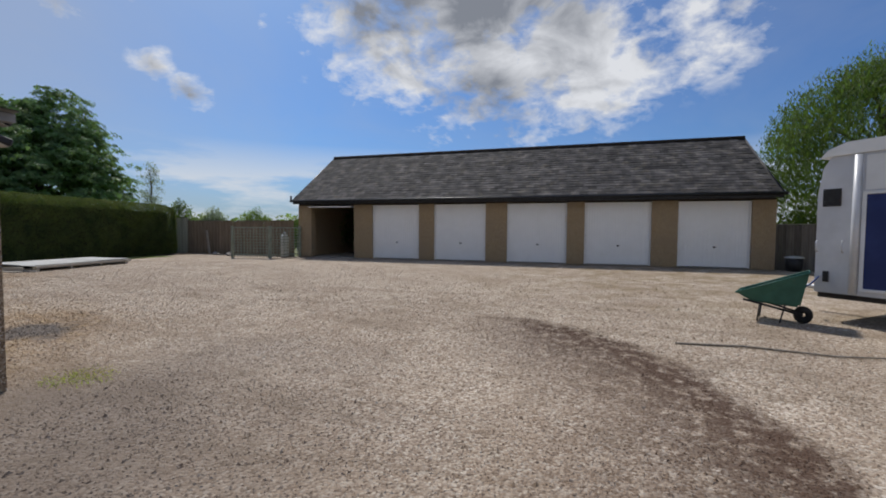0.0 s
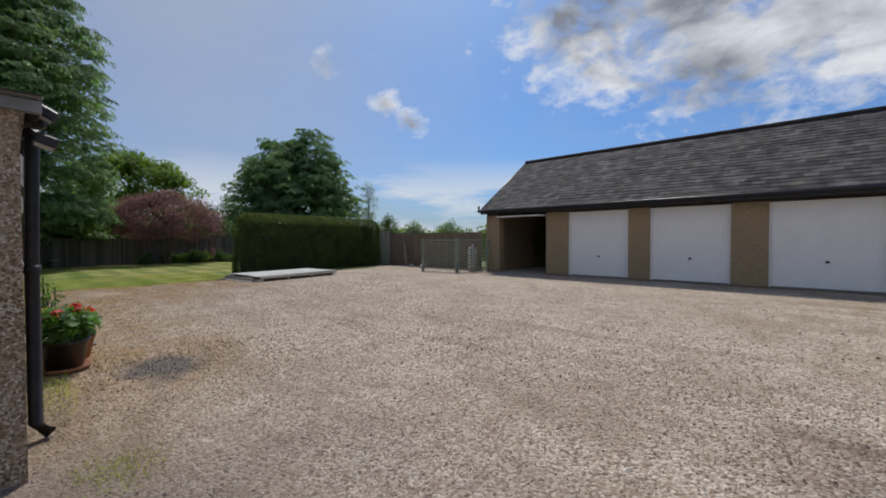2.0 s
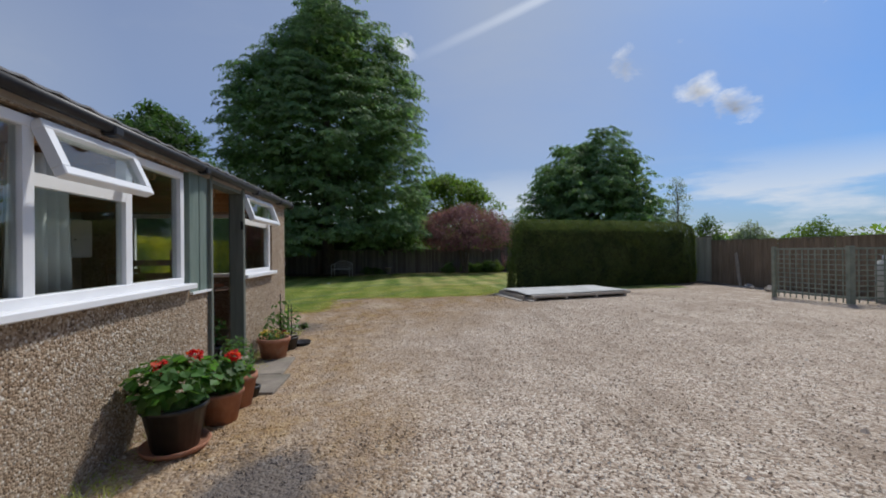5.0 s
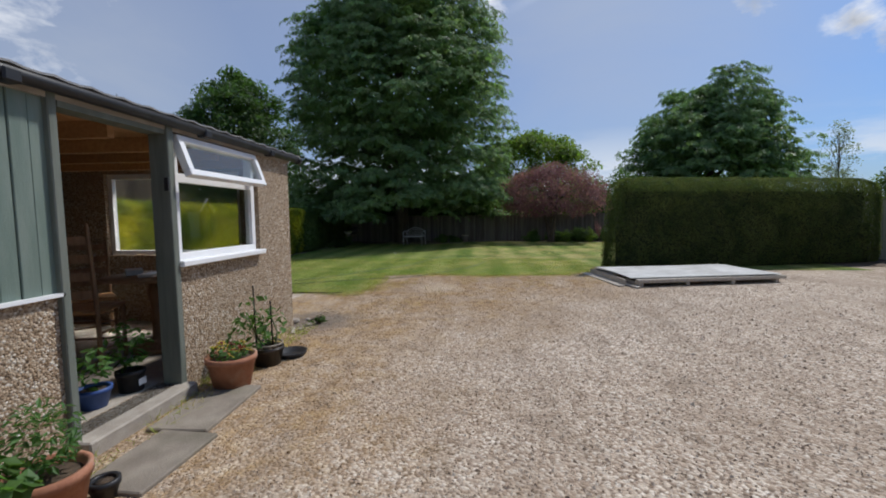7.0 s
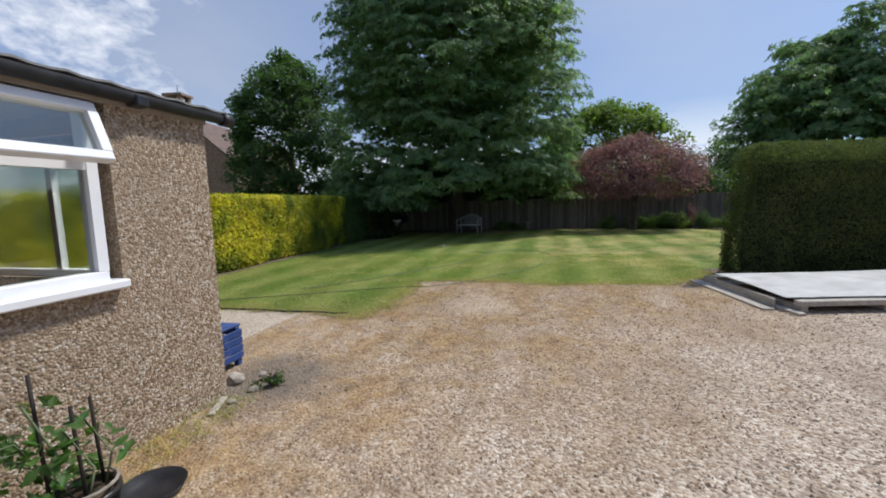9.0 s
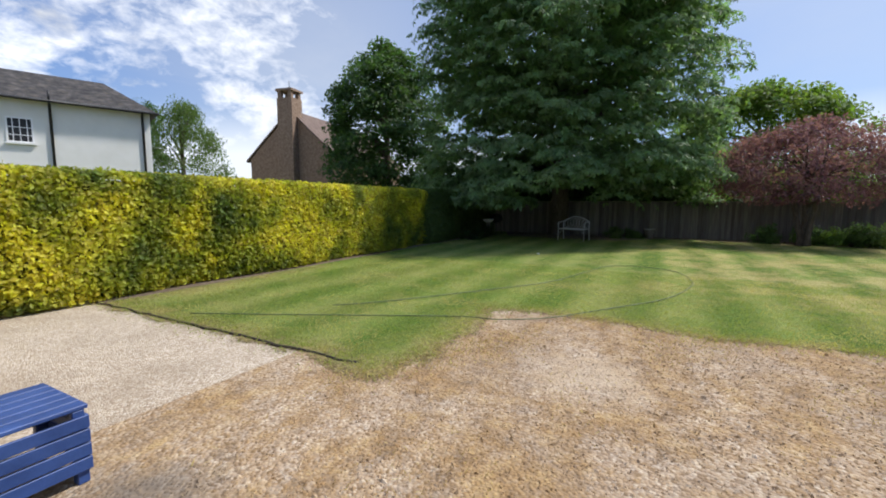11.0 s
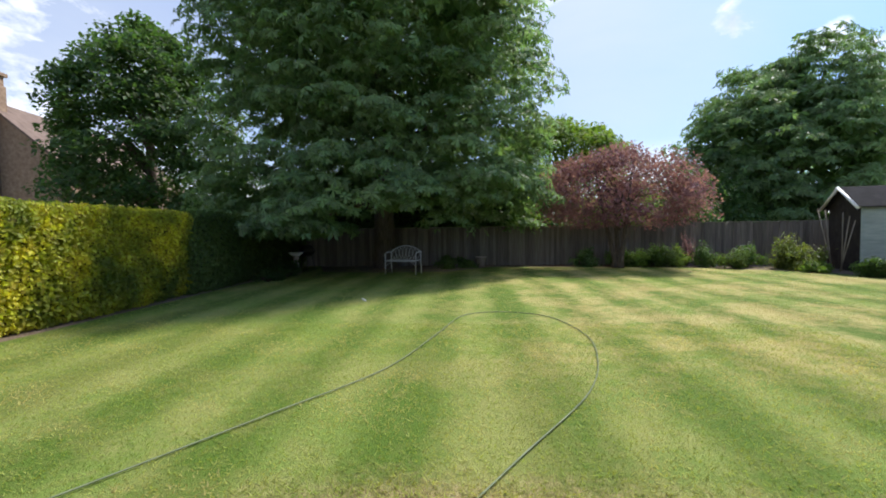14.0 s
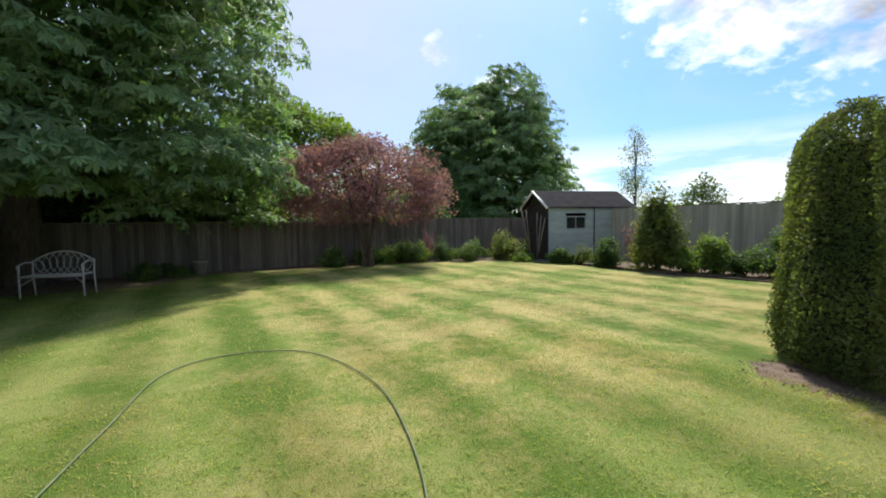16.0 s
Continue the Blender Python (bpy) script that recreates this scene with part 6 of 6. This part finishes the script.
for i, (x, y, h) in enumerate([(0.03, 0.07, 0.62), (0.09, -0.06, 0.78), (-0.1, 0.0, 0.6)]):
    part("cane", tube(bmesh.new(), [(x, y, 0.1), (x + 0.02, y, h)], 0.008, 6), M_DARKWOOD, tom, "dark upright cane")
    stems(tom, [[(x + 0.02, y + 0.02, 0.12), (x - 0.02, y + 0.04, h * 0.5), (x + 0.06, y, h * 0.85)]], 0.005)
    lf = bushy(tom, h * 0.35, 0.16, h * 0.6, LEAF["plant"], 20, 0.085, 300 + i, slim=0.5, droop=0.5)
    lf.location = (x, y, 0)
trail_leaf = bushy(tom, 0.08, 0.2, 0.46, LEAF["plant"], 130, 0.075, 310, "trailing_foliage", 0.5, 0.6)
trail_leaf.location = (0.14, -0.1, 0)
for k in range(5):
    stems(tom, [[(0.02, -0.02, 0.14), (0.1 + 0.02 * k, -0.08, 0.3 + 0.05 * k), (0.12 + 0.05 * k, -0.14 + 0.03 * k, 0.34 + 0.05 * k)]], 0.004)
part("tie", lathe(bmesh.new(), [(0.135, 0.19), (0.145, 0.2), (0.135, 0.21), (0.125, 0.2), (0.135, 0.19)], 18), M_WEATHER, tom, "loop of pale string")
bowl2 = solid("black_saucer", lathe(bmesh.new(), [(0, 0), (0.13, 0), (0.16, 0.05), (0.155, 0.05), (0.125, 0.012), (0, 0.012)], 20), M_BLACK, "shallow black plastic saucer on the gravel", "saucer", (-1.76, -13.4, 0.0))
for x, y, w, d, a in ((-0.58, -13.48, 0.74, 0.42, 2), (0.1, -13.37, 0.6, 0.4, -2)):
    solid("paving_slab", one(-w / 2, w / 2, -d / 2, d / 2, -0.03, 0.025, 0.008), M_SLAB, "worn grey paving slab outside the doorway", "paving slab", (x, y, 0), a, "slabs by the doorway")
for i, (x, y, s) in enumerate([(-3.02, -13.98, 0.1), (-2.92, -13.7, 0.05), (-3.2, -13.85, 0.04), (-2.7, -13.72, 0.035)]):
    bm = bmesh.new()
    bmesh.ops.create_icosphere(bm, subdivisions=2, radius=s)
    for v in bm.verts:
        v.co *= 0.8 + 0.5 * noise.noise(v.co * 14 + Vector((i * 3, 0, 0)))
        v.co.z = max(v.co.z * 0.6 + s * 0.3, 0)
    solid("white_stone", bm, M_CONC, "pale broken stone at the corner of the outbuilding", "stone", (x, y, 0), group="stones by the corner")
shrub(-3.05, -13.62, 0.12, 0.16, LEAF["shrub"], 160, 0.03, 330, "small weed at the corner of the outbuilding")

scrap = solid("wood_scrap", one(-0.14, 0.14, -0.022, 0.022, 0.0, 0.02, 0.004), M_PALE, "short pale batten lying at the foot of the wall", "batten", (-2.62, -13.78, 0.004), 24)
# low blue slatted table
blue = thing("blue_table", "low blue painted slatted garden table", "table", (-3.14, -14.46, 0))
for x in (-0.24, 0.24):
    for y in (-0.22, 0.22):
        part("leg", one(x - 0.025, x + 0.025, y - 0.025, y + 0.025, 0, 0.37, 0.004), M_BLUE, blue)
for i in range(6):
    y = -0.21 + i * 0.084
    part("top_slat", one(-0.28, 0.28, y - 0.036, y + 0.036, 0.37, 0.392, 0.004), M_BLUE, blue)
for i in range(4):
    z = 0.1 + i * 0.07
    part("side_slat", one(-0.275, 0.275, 0.247, 0.262, z - 0.031, z + 0.031, 0.003), M_BLUE, blue)
    part("side_slat", one(-0.278, -0.263, -0.24, 0.245, z - 0.031, z + 0.031, 0.003), M_BLUE, blue)


# ---- inside the outbuilding ----
def ladder_chair(at, rz):
    c = thing("ladder_back_chair", "wooden ladder-back chair with turned rungs and a woven seat", "chair", at, rz)
    for x in (-0.2, 0.2):
        part("leg", tube(bmesh.new(), [(x, -0.19, 0), (x, -0.19, 0.46)], 0.018, 8), M_CHAIR, c)
        part("back_post", tube(bmesh.new(), [(x, 0.19, 0), (x, 0.19, 0.46), (x, 0.25, 1.08), (x, 0.255, 1.12)], [0.018, 0.018, 0.015, 0.008], 8), M_CHAIR, c)
        for z in (0.14, 0.28):
            part("rung", tube(bmesh.new(), [(x, -0.19, z), (x, 0.19, z)], 0.01, 6), M_CHAIR, c)
    for z in (0.16, 0.3):
        part("rung", tube(bmesh.new(), [(-0.2, -0.19, z), (0.2, -0.19, z)], 0.01, 6), M_CHAIR, c)
    part("seat", one(-0.22, 0.22, -0.21, 0.2, 0.43, 0.465, 0.012), M_PINE, c, "woven rush seat")
    for i in range(4):
        z = 0.56 + i * 0.135
        bm = bmesh.new()
        y = 0.2 + (z - 0.46) * 0.09
        for k in range(6):
            x0, x1 = -0.19 + k * 0.0633, -0.19 + (k + 1) * 0.0633
            b0, b1 = 0.03 * math.sin(k / 6 * math.pi), 0.03 * math.sin((k + 1) / 6 * math.pi)
            quad(bm, (x0, y + b0, z), (x1, y + b1, z), (x1, y + b1, z + 0.06), (x0, y + b0, z + 0.06))
            quad(bm, (x0, y + b0 + 0.012, z), (x1, y + b1 + 0.012, z), (x1, y + b1 + 0.012, z + 0.06), (x0, y + b0 + 0.012, z + 0.06))
        part("back_slat", bm, M_CHAIR, c)
    return c


ladder_chair((-1.12, -15.02, 0.1), -72).scale = (1.08, 1.08, 1.14)
ladder_chair((-1.9, -15.75, 0.1), 140)
tbl = thing("wooden_table", "round dark wooden table inside the outbuilding", "table", (-1.62, -14.72, 0.1))
part("tabletop", lathe(bmesh.new(), [(0, 0.72), (0.42, 0.72), (0.45, 0.735), (0.45, 0.75), (0, 0.76)], 28), M_CHAIR, tbl)
part("pedestal", lathe(bmesh.new(), [(0, 0), (0.25, 0), (0.22, 0.05), (0.06, 0.12), (0.05, 0.4), (0.08, 0.6), (0.05, 0.72), (0, 0.72)], 16), M_CHAIR, tbl)
for i, (x, y, a) in enumerate([(-1.45, -14.62, 10), (-1.72, -14.55, -20), (-1.56, -14.9, 45)]):
    solid("book", one(-0.1, 0.1, -0.07, 0.07, 0, 0.03 + 0.012 * i, 0.004), (M_WHITE, M_TERRA, M_SHEET)[i], "book lying on the wooden table", "book", (x, y, 0.862), a, "books on the table")
cab = thing("wall_cabinet", "pale metal cabinet hung on the inner wall", "cabinet", (-2.2, -16.693, 1.3))
part("body", one(-0.22, 0.22, -0.2, 0.1, 0, 0.56, 0.01), M_WHITE, cab)
part("door", one(-0.205, 0.205, 0.1, 0.115, 0.015, 0.545, 0.004), M_WHITE, cab)
part("knob", lathe(bmesh.new(), [(0, 0), (0.012, 0), (0.012, 0.02), (0, 0.024)], 8), M_BLACK, cab).matrix_basis = pose(0.15, 0.115, 0.26, -90, 0, 0)
shelf = thing("wall_shelf", "dark wooden shelves with stored boxes", "shelf", (1.7, -16.75, 0.1))
for z in (0.5, 0.95, 1.4):
    part("board", one(-0.8, 0.8, -0.1, 0.2, z, z + 0.025), M_PINE, shelf)
for x in (-0.8, 0.78):
    part("upright", one(x, x + 0.025, -0.1, 0.2, 0, 1.7), M_PINE, shelf)
for i in range(6):
    solid("storage_box", one(-0.1, 0.1, -0.1, 0.1, 0, 0.16 + 0.03 * (i % 3), 0.006), (M_SHEET, M_TERRA, M_NAVY)[i % 3], "small storage box on the shelf", "box", (1.1 + 0.24 * i, -16.7, 0.625 if i % 2 else 1.075), group="boxes on the shelf")
bp = pot("blue_pot", "blue pot with a leafy plant inside the doorway", (-0.33, -14.16, 0.1), 0.11, 0.14, M_BLUE)
bushy(bp, 0.12, 0.13, 0.3, LEAF["plant"], 90, 0.07, 351, slim=0.5)
bp2 = pot("black_pot", "black nursery pot with a white label and green plant", (-0.62, -14.14, 0.1), 0.1, 0.16, M_BLACK, foot=0.8)
bushy(bp2, 0.14, 0.15, 0.42, LEAF["plant"], 110, 0.08, 352, slim=0.45)
lb = part("label", one(-0.035, 0.035, 0.0, 0.002, 0.05, 0.1), M_WHITE, bp2, "white paper label")
lb.location = (0.0, 0.095, 0)
bm = bmesh.new()
prev = None
for i in range(31):
    x = 1.55 + 0.5 * i / 30
    y = 0.025 * math.sin(i * 1.1)
    cur = (bm.verts.new((x, y, 1.08)), bm.verts.new((x * 0.85 + 0.27, y, 1.95)))
    if prev:
        bm.faces.new((prev[0], cur[0], cur[1], prev[1])).smooth = True
    prev = cur
cur_ob = solid("curtain", bm, M_WHITE, "thin white curtain tied back behind the window", "curtain", (0, -14.12, 0))
cur_ob.modifiers.new("thick", "SOLIDIFY").thickness = 0.004

# ---- hose on the lawn ----
HOSE = [(-5.2, -17.4), (-5.45, -16.82), (-6.03, -15.64), (-6.88, -13.95), (-7.01, -13.43), (-7.39, -12.92), (-8.1, -12.42), (-9.03, -11.8), (-9.92, -11.47), (-10.87, -11.33), (-11.93, -11.57), (-12.31, -12.2), (-12.05, -12.83), (-10.93, -13.14), (-9.58, -13.52), (-8.54, -14.16), (-7.2, -15.05), (-6.5, -15.7), (-5.7, -16.9)]
path = []
for i in range(1, len(HOSE) - 2):
    p0, p1, p2, p3 = (Vector((*HOSE[k], 0)) for k in (i - 1, i, i + 1, i + 2))
    for k in range(8):
        t = k / 8
        v = 0.5 * (2 * p1 + (p2 - p0) * t + (2 * p0 - 5 * p1 + 4 * p2 - p3) * t * t + (3 * p1 - p0 - 3 * p2 + p3) * t**3)
        path.append((v.x, v.y, 0.022))
solid("garden_hose", tube(bmesh.new(), path, 0.0062, 6), M_HOSE, "long green garden hose looped on the lawn", "hose")
pr = random.Random(4)
for x, y in [(-13.6, -14.8), (-13.45, -14.72)]:
    solid("pale_leaf", one(-0.05, 0.05, -0.02, 0.02, 0.012, 0.03, 0.004), M_RENDER, "pale scrap lying on the lawn", "litter", (x, y, 0), pr.uniform(0, 90), "scraps on the lawn")

# ---- horse trailer and wheelbarrow ----
tr = thing("horse_trailer", "aluminium horse trailer with a white roof and navy side panel", "trailer", (11.4, -9.0, 0), -49)
side = [(0.0, 0.4), (0.0, 1.75), (0.05, 2.1), (0.14, 2.26), (3.3, 2.3), (3.3, 0.4)]


def along_y(outline, y0, y1):
    bm = bmesh.new()
    a = [bm.verts.new((x, y0, z)) for x, z in outline]
    b = [bm.verts.new((x, y1, z)) for x, z in outline]
    bm.faces.new(a), bm.faces.new(b[::-1])
    for i in range(len(a)):
        bm.faces.new((a[i], a[(i + 1) % len(a)], b[(i + 1) % len(b)], b[i]))
    return bm


part("body", along_y(side, 0, 1.75), M_PALEGREY, tr)
part("hitch_cable", tube(bmesh.new(), [(0.06, -0.02, 0.62), (-0.02, -0.05, 0.5), (-0.14, -0.04, 0.42), (-0.22, 0.2, 0.4)], 0.012, 6), M_BLUE, tr, "thin blue hitch cable")
part("roof", along_y([(0.02, 2.24), (0.1, 2.34), (0.3, 2.42), (3.34, 2.46), (3.34, 2.28), (0.16, 2.255)], -0.03, 1.78), M_GELCOAT, tr, "white moulded roof")
part("side_panel", one(0.52, 3.2, -0.012, -0.003, 0.5, 1.72), M_NAVY, tr, "navy blue side panel")
part("upper_panel", one(0.5, 3.22, -0.01, -0.002, 1.78, 2.22), M_GELCOAT, tr, "white upper side panel")
part("panel_frame", rect_frame(bmesh.new(), 0.48, 3.24, 0.46, 1.76, 0.04, -0.022, -0.004), M_GELCOAT, tr)
part("corner_roll", tube(bmesh.new(), [(0.42, -0.005, 0.42), (0.42, -0.005, 2.24)], 0.045, 10), M_PALEGREY, tr)
part("window", one(0.06, 0.26, -0.012, -0.002, 1.58, 1.82, 0.003), M_BLACK, tr, "small dark window")
for x in (0.02, 0.3):
    part("grab_handle", tube(bmesh.new(), [(x, -0.005, 1.12), (x, -0.045, 1.1), (x, -0.045, 0.98), (x, -0.005, 0.96)], 0.009, 6), M_ALU, tr)
part("latch", one(0.1, 0.16, -0.03, -0.002, 0.55, 0.7, 0.005), M_BLACK, tr)
part("chassis", one(0.0, 3.3, 0.1, 1.65, 0.32, 0.4), M_BLACK, tr)
part("drawbar", tube(bmesh.new(), [(0.2, 0.88, 0.36), (-0.55, 0.88, 0.38)], 0.04, 6), M_ALU, tr)
for y in (0.1, 1.65):
    for x in (1.6, 2.3):
        w = part("wheel", lathe(bmesh.new(), [(0.15, -0.07), (0.27, -0.08), (0.3, -0.04), (0.3, 0.04), (0.27, 0.08), (0.15, 0.07)], 20), M_RUBBER, tr)
        w.matrix_basis = pose(x, y, 0.3, 90, 0, 0)
        rim = part("rim", lathe(bmesh.new(), [(0, 0.03), (0.15, 0.06), (0.15, -0.06), (0, -0.03)], 16), M_ALU, w)
bar = thing("wheelbarrow", "green steel wheelbarrow standing on the gravel", "wheelbarrow", (10.72, -9.2, fall(10.72, -9.2)), -24)
bar.scale = (0.84, 0.9, 0.95)
bm = bmesh.new()
bot = [(-0.12, -0.2, 0.27), (0.48, -0.17, 0.24), (0.48, 0.17, 0.24), (-0.12, 0.2, 0.27)]
topr = [(-0.34, -0.3, 0.4), (0.58, -0.27, 0.74), (0.58, 0.27, 0.74), (-0.34, 0.3, 0.4)]
bv, tv = [bm.verts.new(p) for p in bot], [bm.verts.new(p) for p in topr]
bm.faces.new(bv)
for i in range(4):
    bm.faces.new((bv[i], bv[(i + 1) % 4], tv[(i + 1) % 4], tv[i]))
bmesh.ops.bevel(bm, geom=[e for e in bm.edges if len(e.link_faces) == 2], offset=0.03, segments=2, affect="EDGES")
tray = part("tray", bm, M_TRAY, bar)
tray.modifiers.new("thick", "SOLIDIFY").thickness = 0.006
rimpts = topr + topr[:1]
part("tray_rim", tube(bmesh.new(), rimpts, 0.012, 6), M_TRAY, bar)
for y in (-0.2, 0.2):
    part("handle", tube(bmesh.new(), [(0.52, y * 0.4, 0.13), (0.0, y, 0.25), (-0.25, y * 1.1, 0.3)], 0.016, 8), M_BLACK, bar)
    part("leg", tube(bmesh.new(), [(-0.02, y, 0.28), (-0.05, y, 0.0)], 0.013, 6), M_BLACK, bar)
    part("leg", tube(bmesh.new(), [(0.3, y, 0.27), (0.24, y, 0.0)], 0.013, 6), M_BLACK, bar)
wl = part("wheel", lathe(bmesh.new(), [(0.03, -0.03), (0.1, -0.04), (0.125, 0), (0.1, 0.04), (0.03, 0.03), (0.03, -0.03)], 18), M_RUBBER, bar)
wl.matrix_basis = pose(0.52, 0, 0.125, 90, 0, 0)
stick = solid("fallen_branch", tube(bmesh.new(), [(0, 0, 0.02), (0.7, 0.1, 0.03), (1.5, 0.05, 0.02), (2.3, 0.2, 0.03)], [0.013, 0.013, 0.01, 0.006], 6), M_WEATHER, "thin pale fallen branch lying on the gravel", "branch", (9.3, -10.75, fall(9.9, -10.7) - 0.012), -4)
board_fence("board_fence", "brown board fence beside the garage block", (14.7, 0.9), (24.0, -3.0), 1.5, flip=1)
junk = thing("garden_bin", "dark bin standing at the garage corner", "bin", (14.9, -0.2, 0))
part("body", lathe(bmesh.new(), [(0, 0), (0.2, 0), (0.24, 0.42), (0, 0.42)], 14), M_BLACK, junk)
part("lid", lathe(bmesh.new(), [(0, 0.42), (0.26, 0.42), (0.25, 0.46), (0, 0.5)], 14), M_SHEET, junk)

# ---- houses beyond the hedge ----
wh = thing("white_house", "white rendered two-storey house with a dark hipped roof", "house", (-16.0, -37.65, 0), -19.5)
part("wall", one(0, 13, -6.5, 0, 0, 6.25), M_RENDER, wh)
bm = bmesh.new()
E_ = [bm.verts.new(p) for p in ((-0.4, 0.4, 6.2), (13.4, 0.4, 6.2), (13.4, -6.9, 6.2), (-0.4, -6.9, 6.2))]
R_ = [bm.verts.new(p) for p in ((1.7, -3.2, 8.2), (11.3, -3.2, 8.2))]
bm.faces.new((E_[0], E_[1], R_[1], R_[0])), bm.faces.new((E_[2], E_[3], R_[0], R_[1])), bm.faces.new((E_[3], E_[0], R_[0])), bm.faces.new((E_[1], E_[2], R_[1])), bm.faces.new(E_)
part("roof", bm, M_SLATES, wh, "dark slate hipped roof")
part("gutter", tube(bmesh.new(), [(-0.4, 0.45, 6.2), (13.4, 0.45, 6.2)], 0.07, 8), M_BLACK, wh)
for x in (0.35, 4.1):
    part("downpipe", tube(bmesh.new(), [(x, 0.06, 0), (x, 0.06, 6.1), (x, 0.42, 6.2)], 0.06, 8), M_BLACK, wh)
part("vent_pipe", tube(bmesh.new(), [(4.1, 0.45, 6.2), (4.1, 0.45, 6.7)], 0.05, 8), M_BLACK, wh)
for wx in (4.75, 8.5):
    wn = new("house_window")
    wn.empty_display_size = 0.1
    wn.parent = wh
    tagged(wn, "white sash window with small panes")
    part("frame", rect_frame(bmesh.new(), wx, wx + 0.95, 4.15, 5.35, 0.07, -0.02, 0.05), M_UPVC, wn)
    for i in range(3):
        part("glazing_bar", one(wx + 0.2 + i * 0.25, wx + 0.23 + i * 0.25, 0.0, 0.04, 4.22, 5.28), M_UPVC, wn)
    for i in range(2):
        part("glazing_bar", one(wx + 0.07, wx + 0.88, 0.0, 0.039, 4.5 + i * 0.36, 4.53 + i * 0.36), M_UPVC, wn)
    part("pane", one(wx + 0.06, wx + 0.89, 0.004, 0.012, 4.2, 5.3), M_BLACK, wn)
    part("sill", one(wx - 0.06, wx + 1.01, 0, 0.12, 4.07, 4.15), M_RENDER, wn)
br = thing("brick_house", "brown brick house with a tall chimney on its gable", "house", (-23.6, -39.2, 0), 100)
GW, GH = 7.2, 7.7
bm = bmesh.new()
prof = [(0, 0), (GW, 0), (GW, 4.5), (GW / 2, GH), (0, 4.5)]
a = [bm.verts.new((x, 0, z)) for x, z in prof]
b = [bm.verts.new((x, 11, z)) for x, z in prof]
bm.faces.new(a), bm.faces.new(b[::-1])
for i in range(5):
    bm.faces.new((a[i], a[(i + 1) % 5], b[(i + 1) % 5], b[i]))
part("wall", bm, M_BRICK, br)
bm = bmesh.new()
for x0 in (-0.3, GW + 0.3):
    z0 = 4.5 - 0.3 * (GH - 4.5) / (GW / 2)
    v0 = [bm.verts.new(p) for p in ((x0, -0.12, z0 + 0.03), (GW / 2, -0.12, GH + 0.03), (GW / 2, 11.2, GH + 0.03), (x0, 11.2, z0 + 0.03))]
    v1 = [bm.verts.new(v.co + Vector((0, 0, 0.14))) for v in v0]
    bm.faces.new(v0), bm.faces.new(v1)
    for i in range(4):
        bm.faces.new((v0[i], v0[(i + 1) % 4], v1[(i + 1) % 4], v1[i]))
part("roof", bm, M_TILE, br, "brown clay tile roof")
ch = part("chimney", one(GW / 2 - 0.62, GW / 2 + 0.62, -0.62, 0.55, 0, 8.55, 0.03), M_BRICK, br)
for sx in (-1, 1):
    for sy in (-1, 1):
        part("cap_pillar", one(GW / 2 + sx * 0.42 - 0.14, GW / 2 + sx * 0.42 + 0.14, -0.04 + sy * 0.4 - 0.12, -0.04 + sy * 0.4 + 0.12, 8.55, 9.0), M_BRICK, br)
part("cap_slab", one(GW / 2 - 0.66, GW / 2 + 0.66, -0.66, 0.6, 9.0, 9.16), M_BRICK, br)
part("weather_vane", tube(bmesh.new(), [(GW / 2, 0, 9.16), (GW / 2, 0, 9.8)], 0.02, 5), M_BLACK, br)
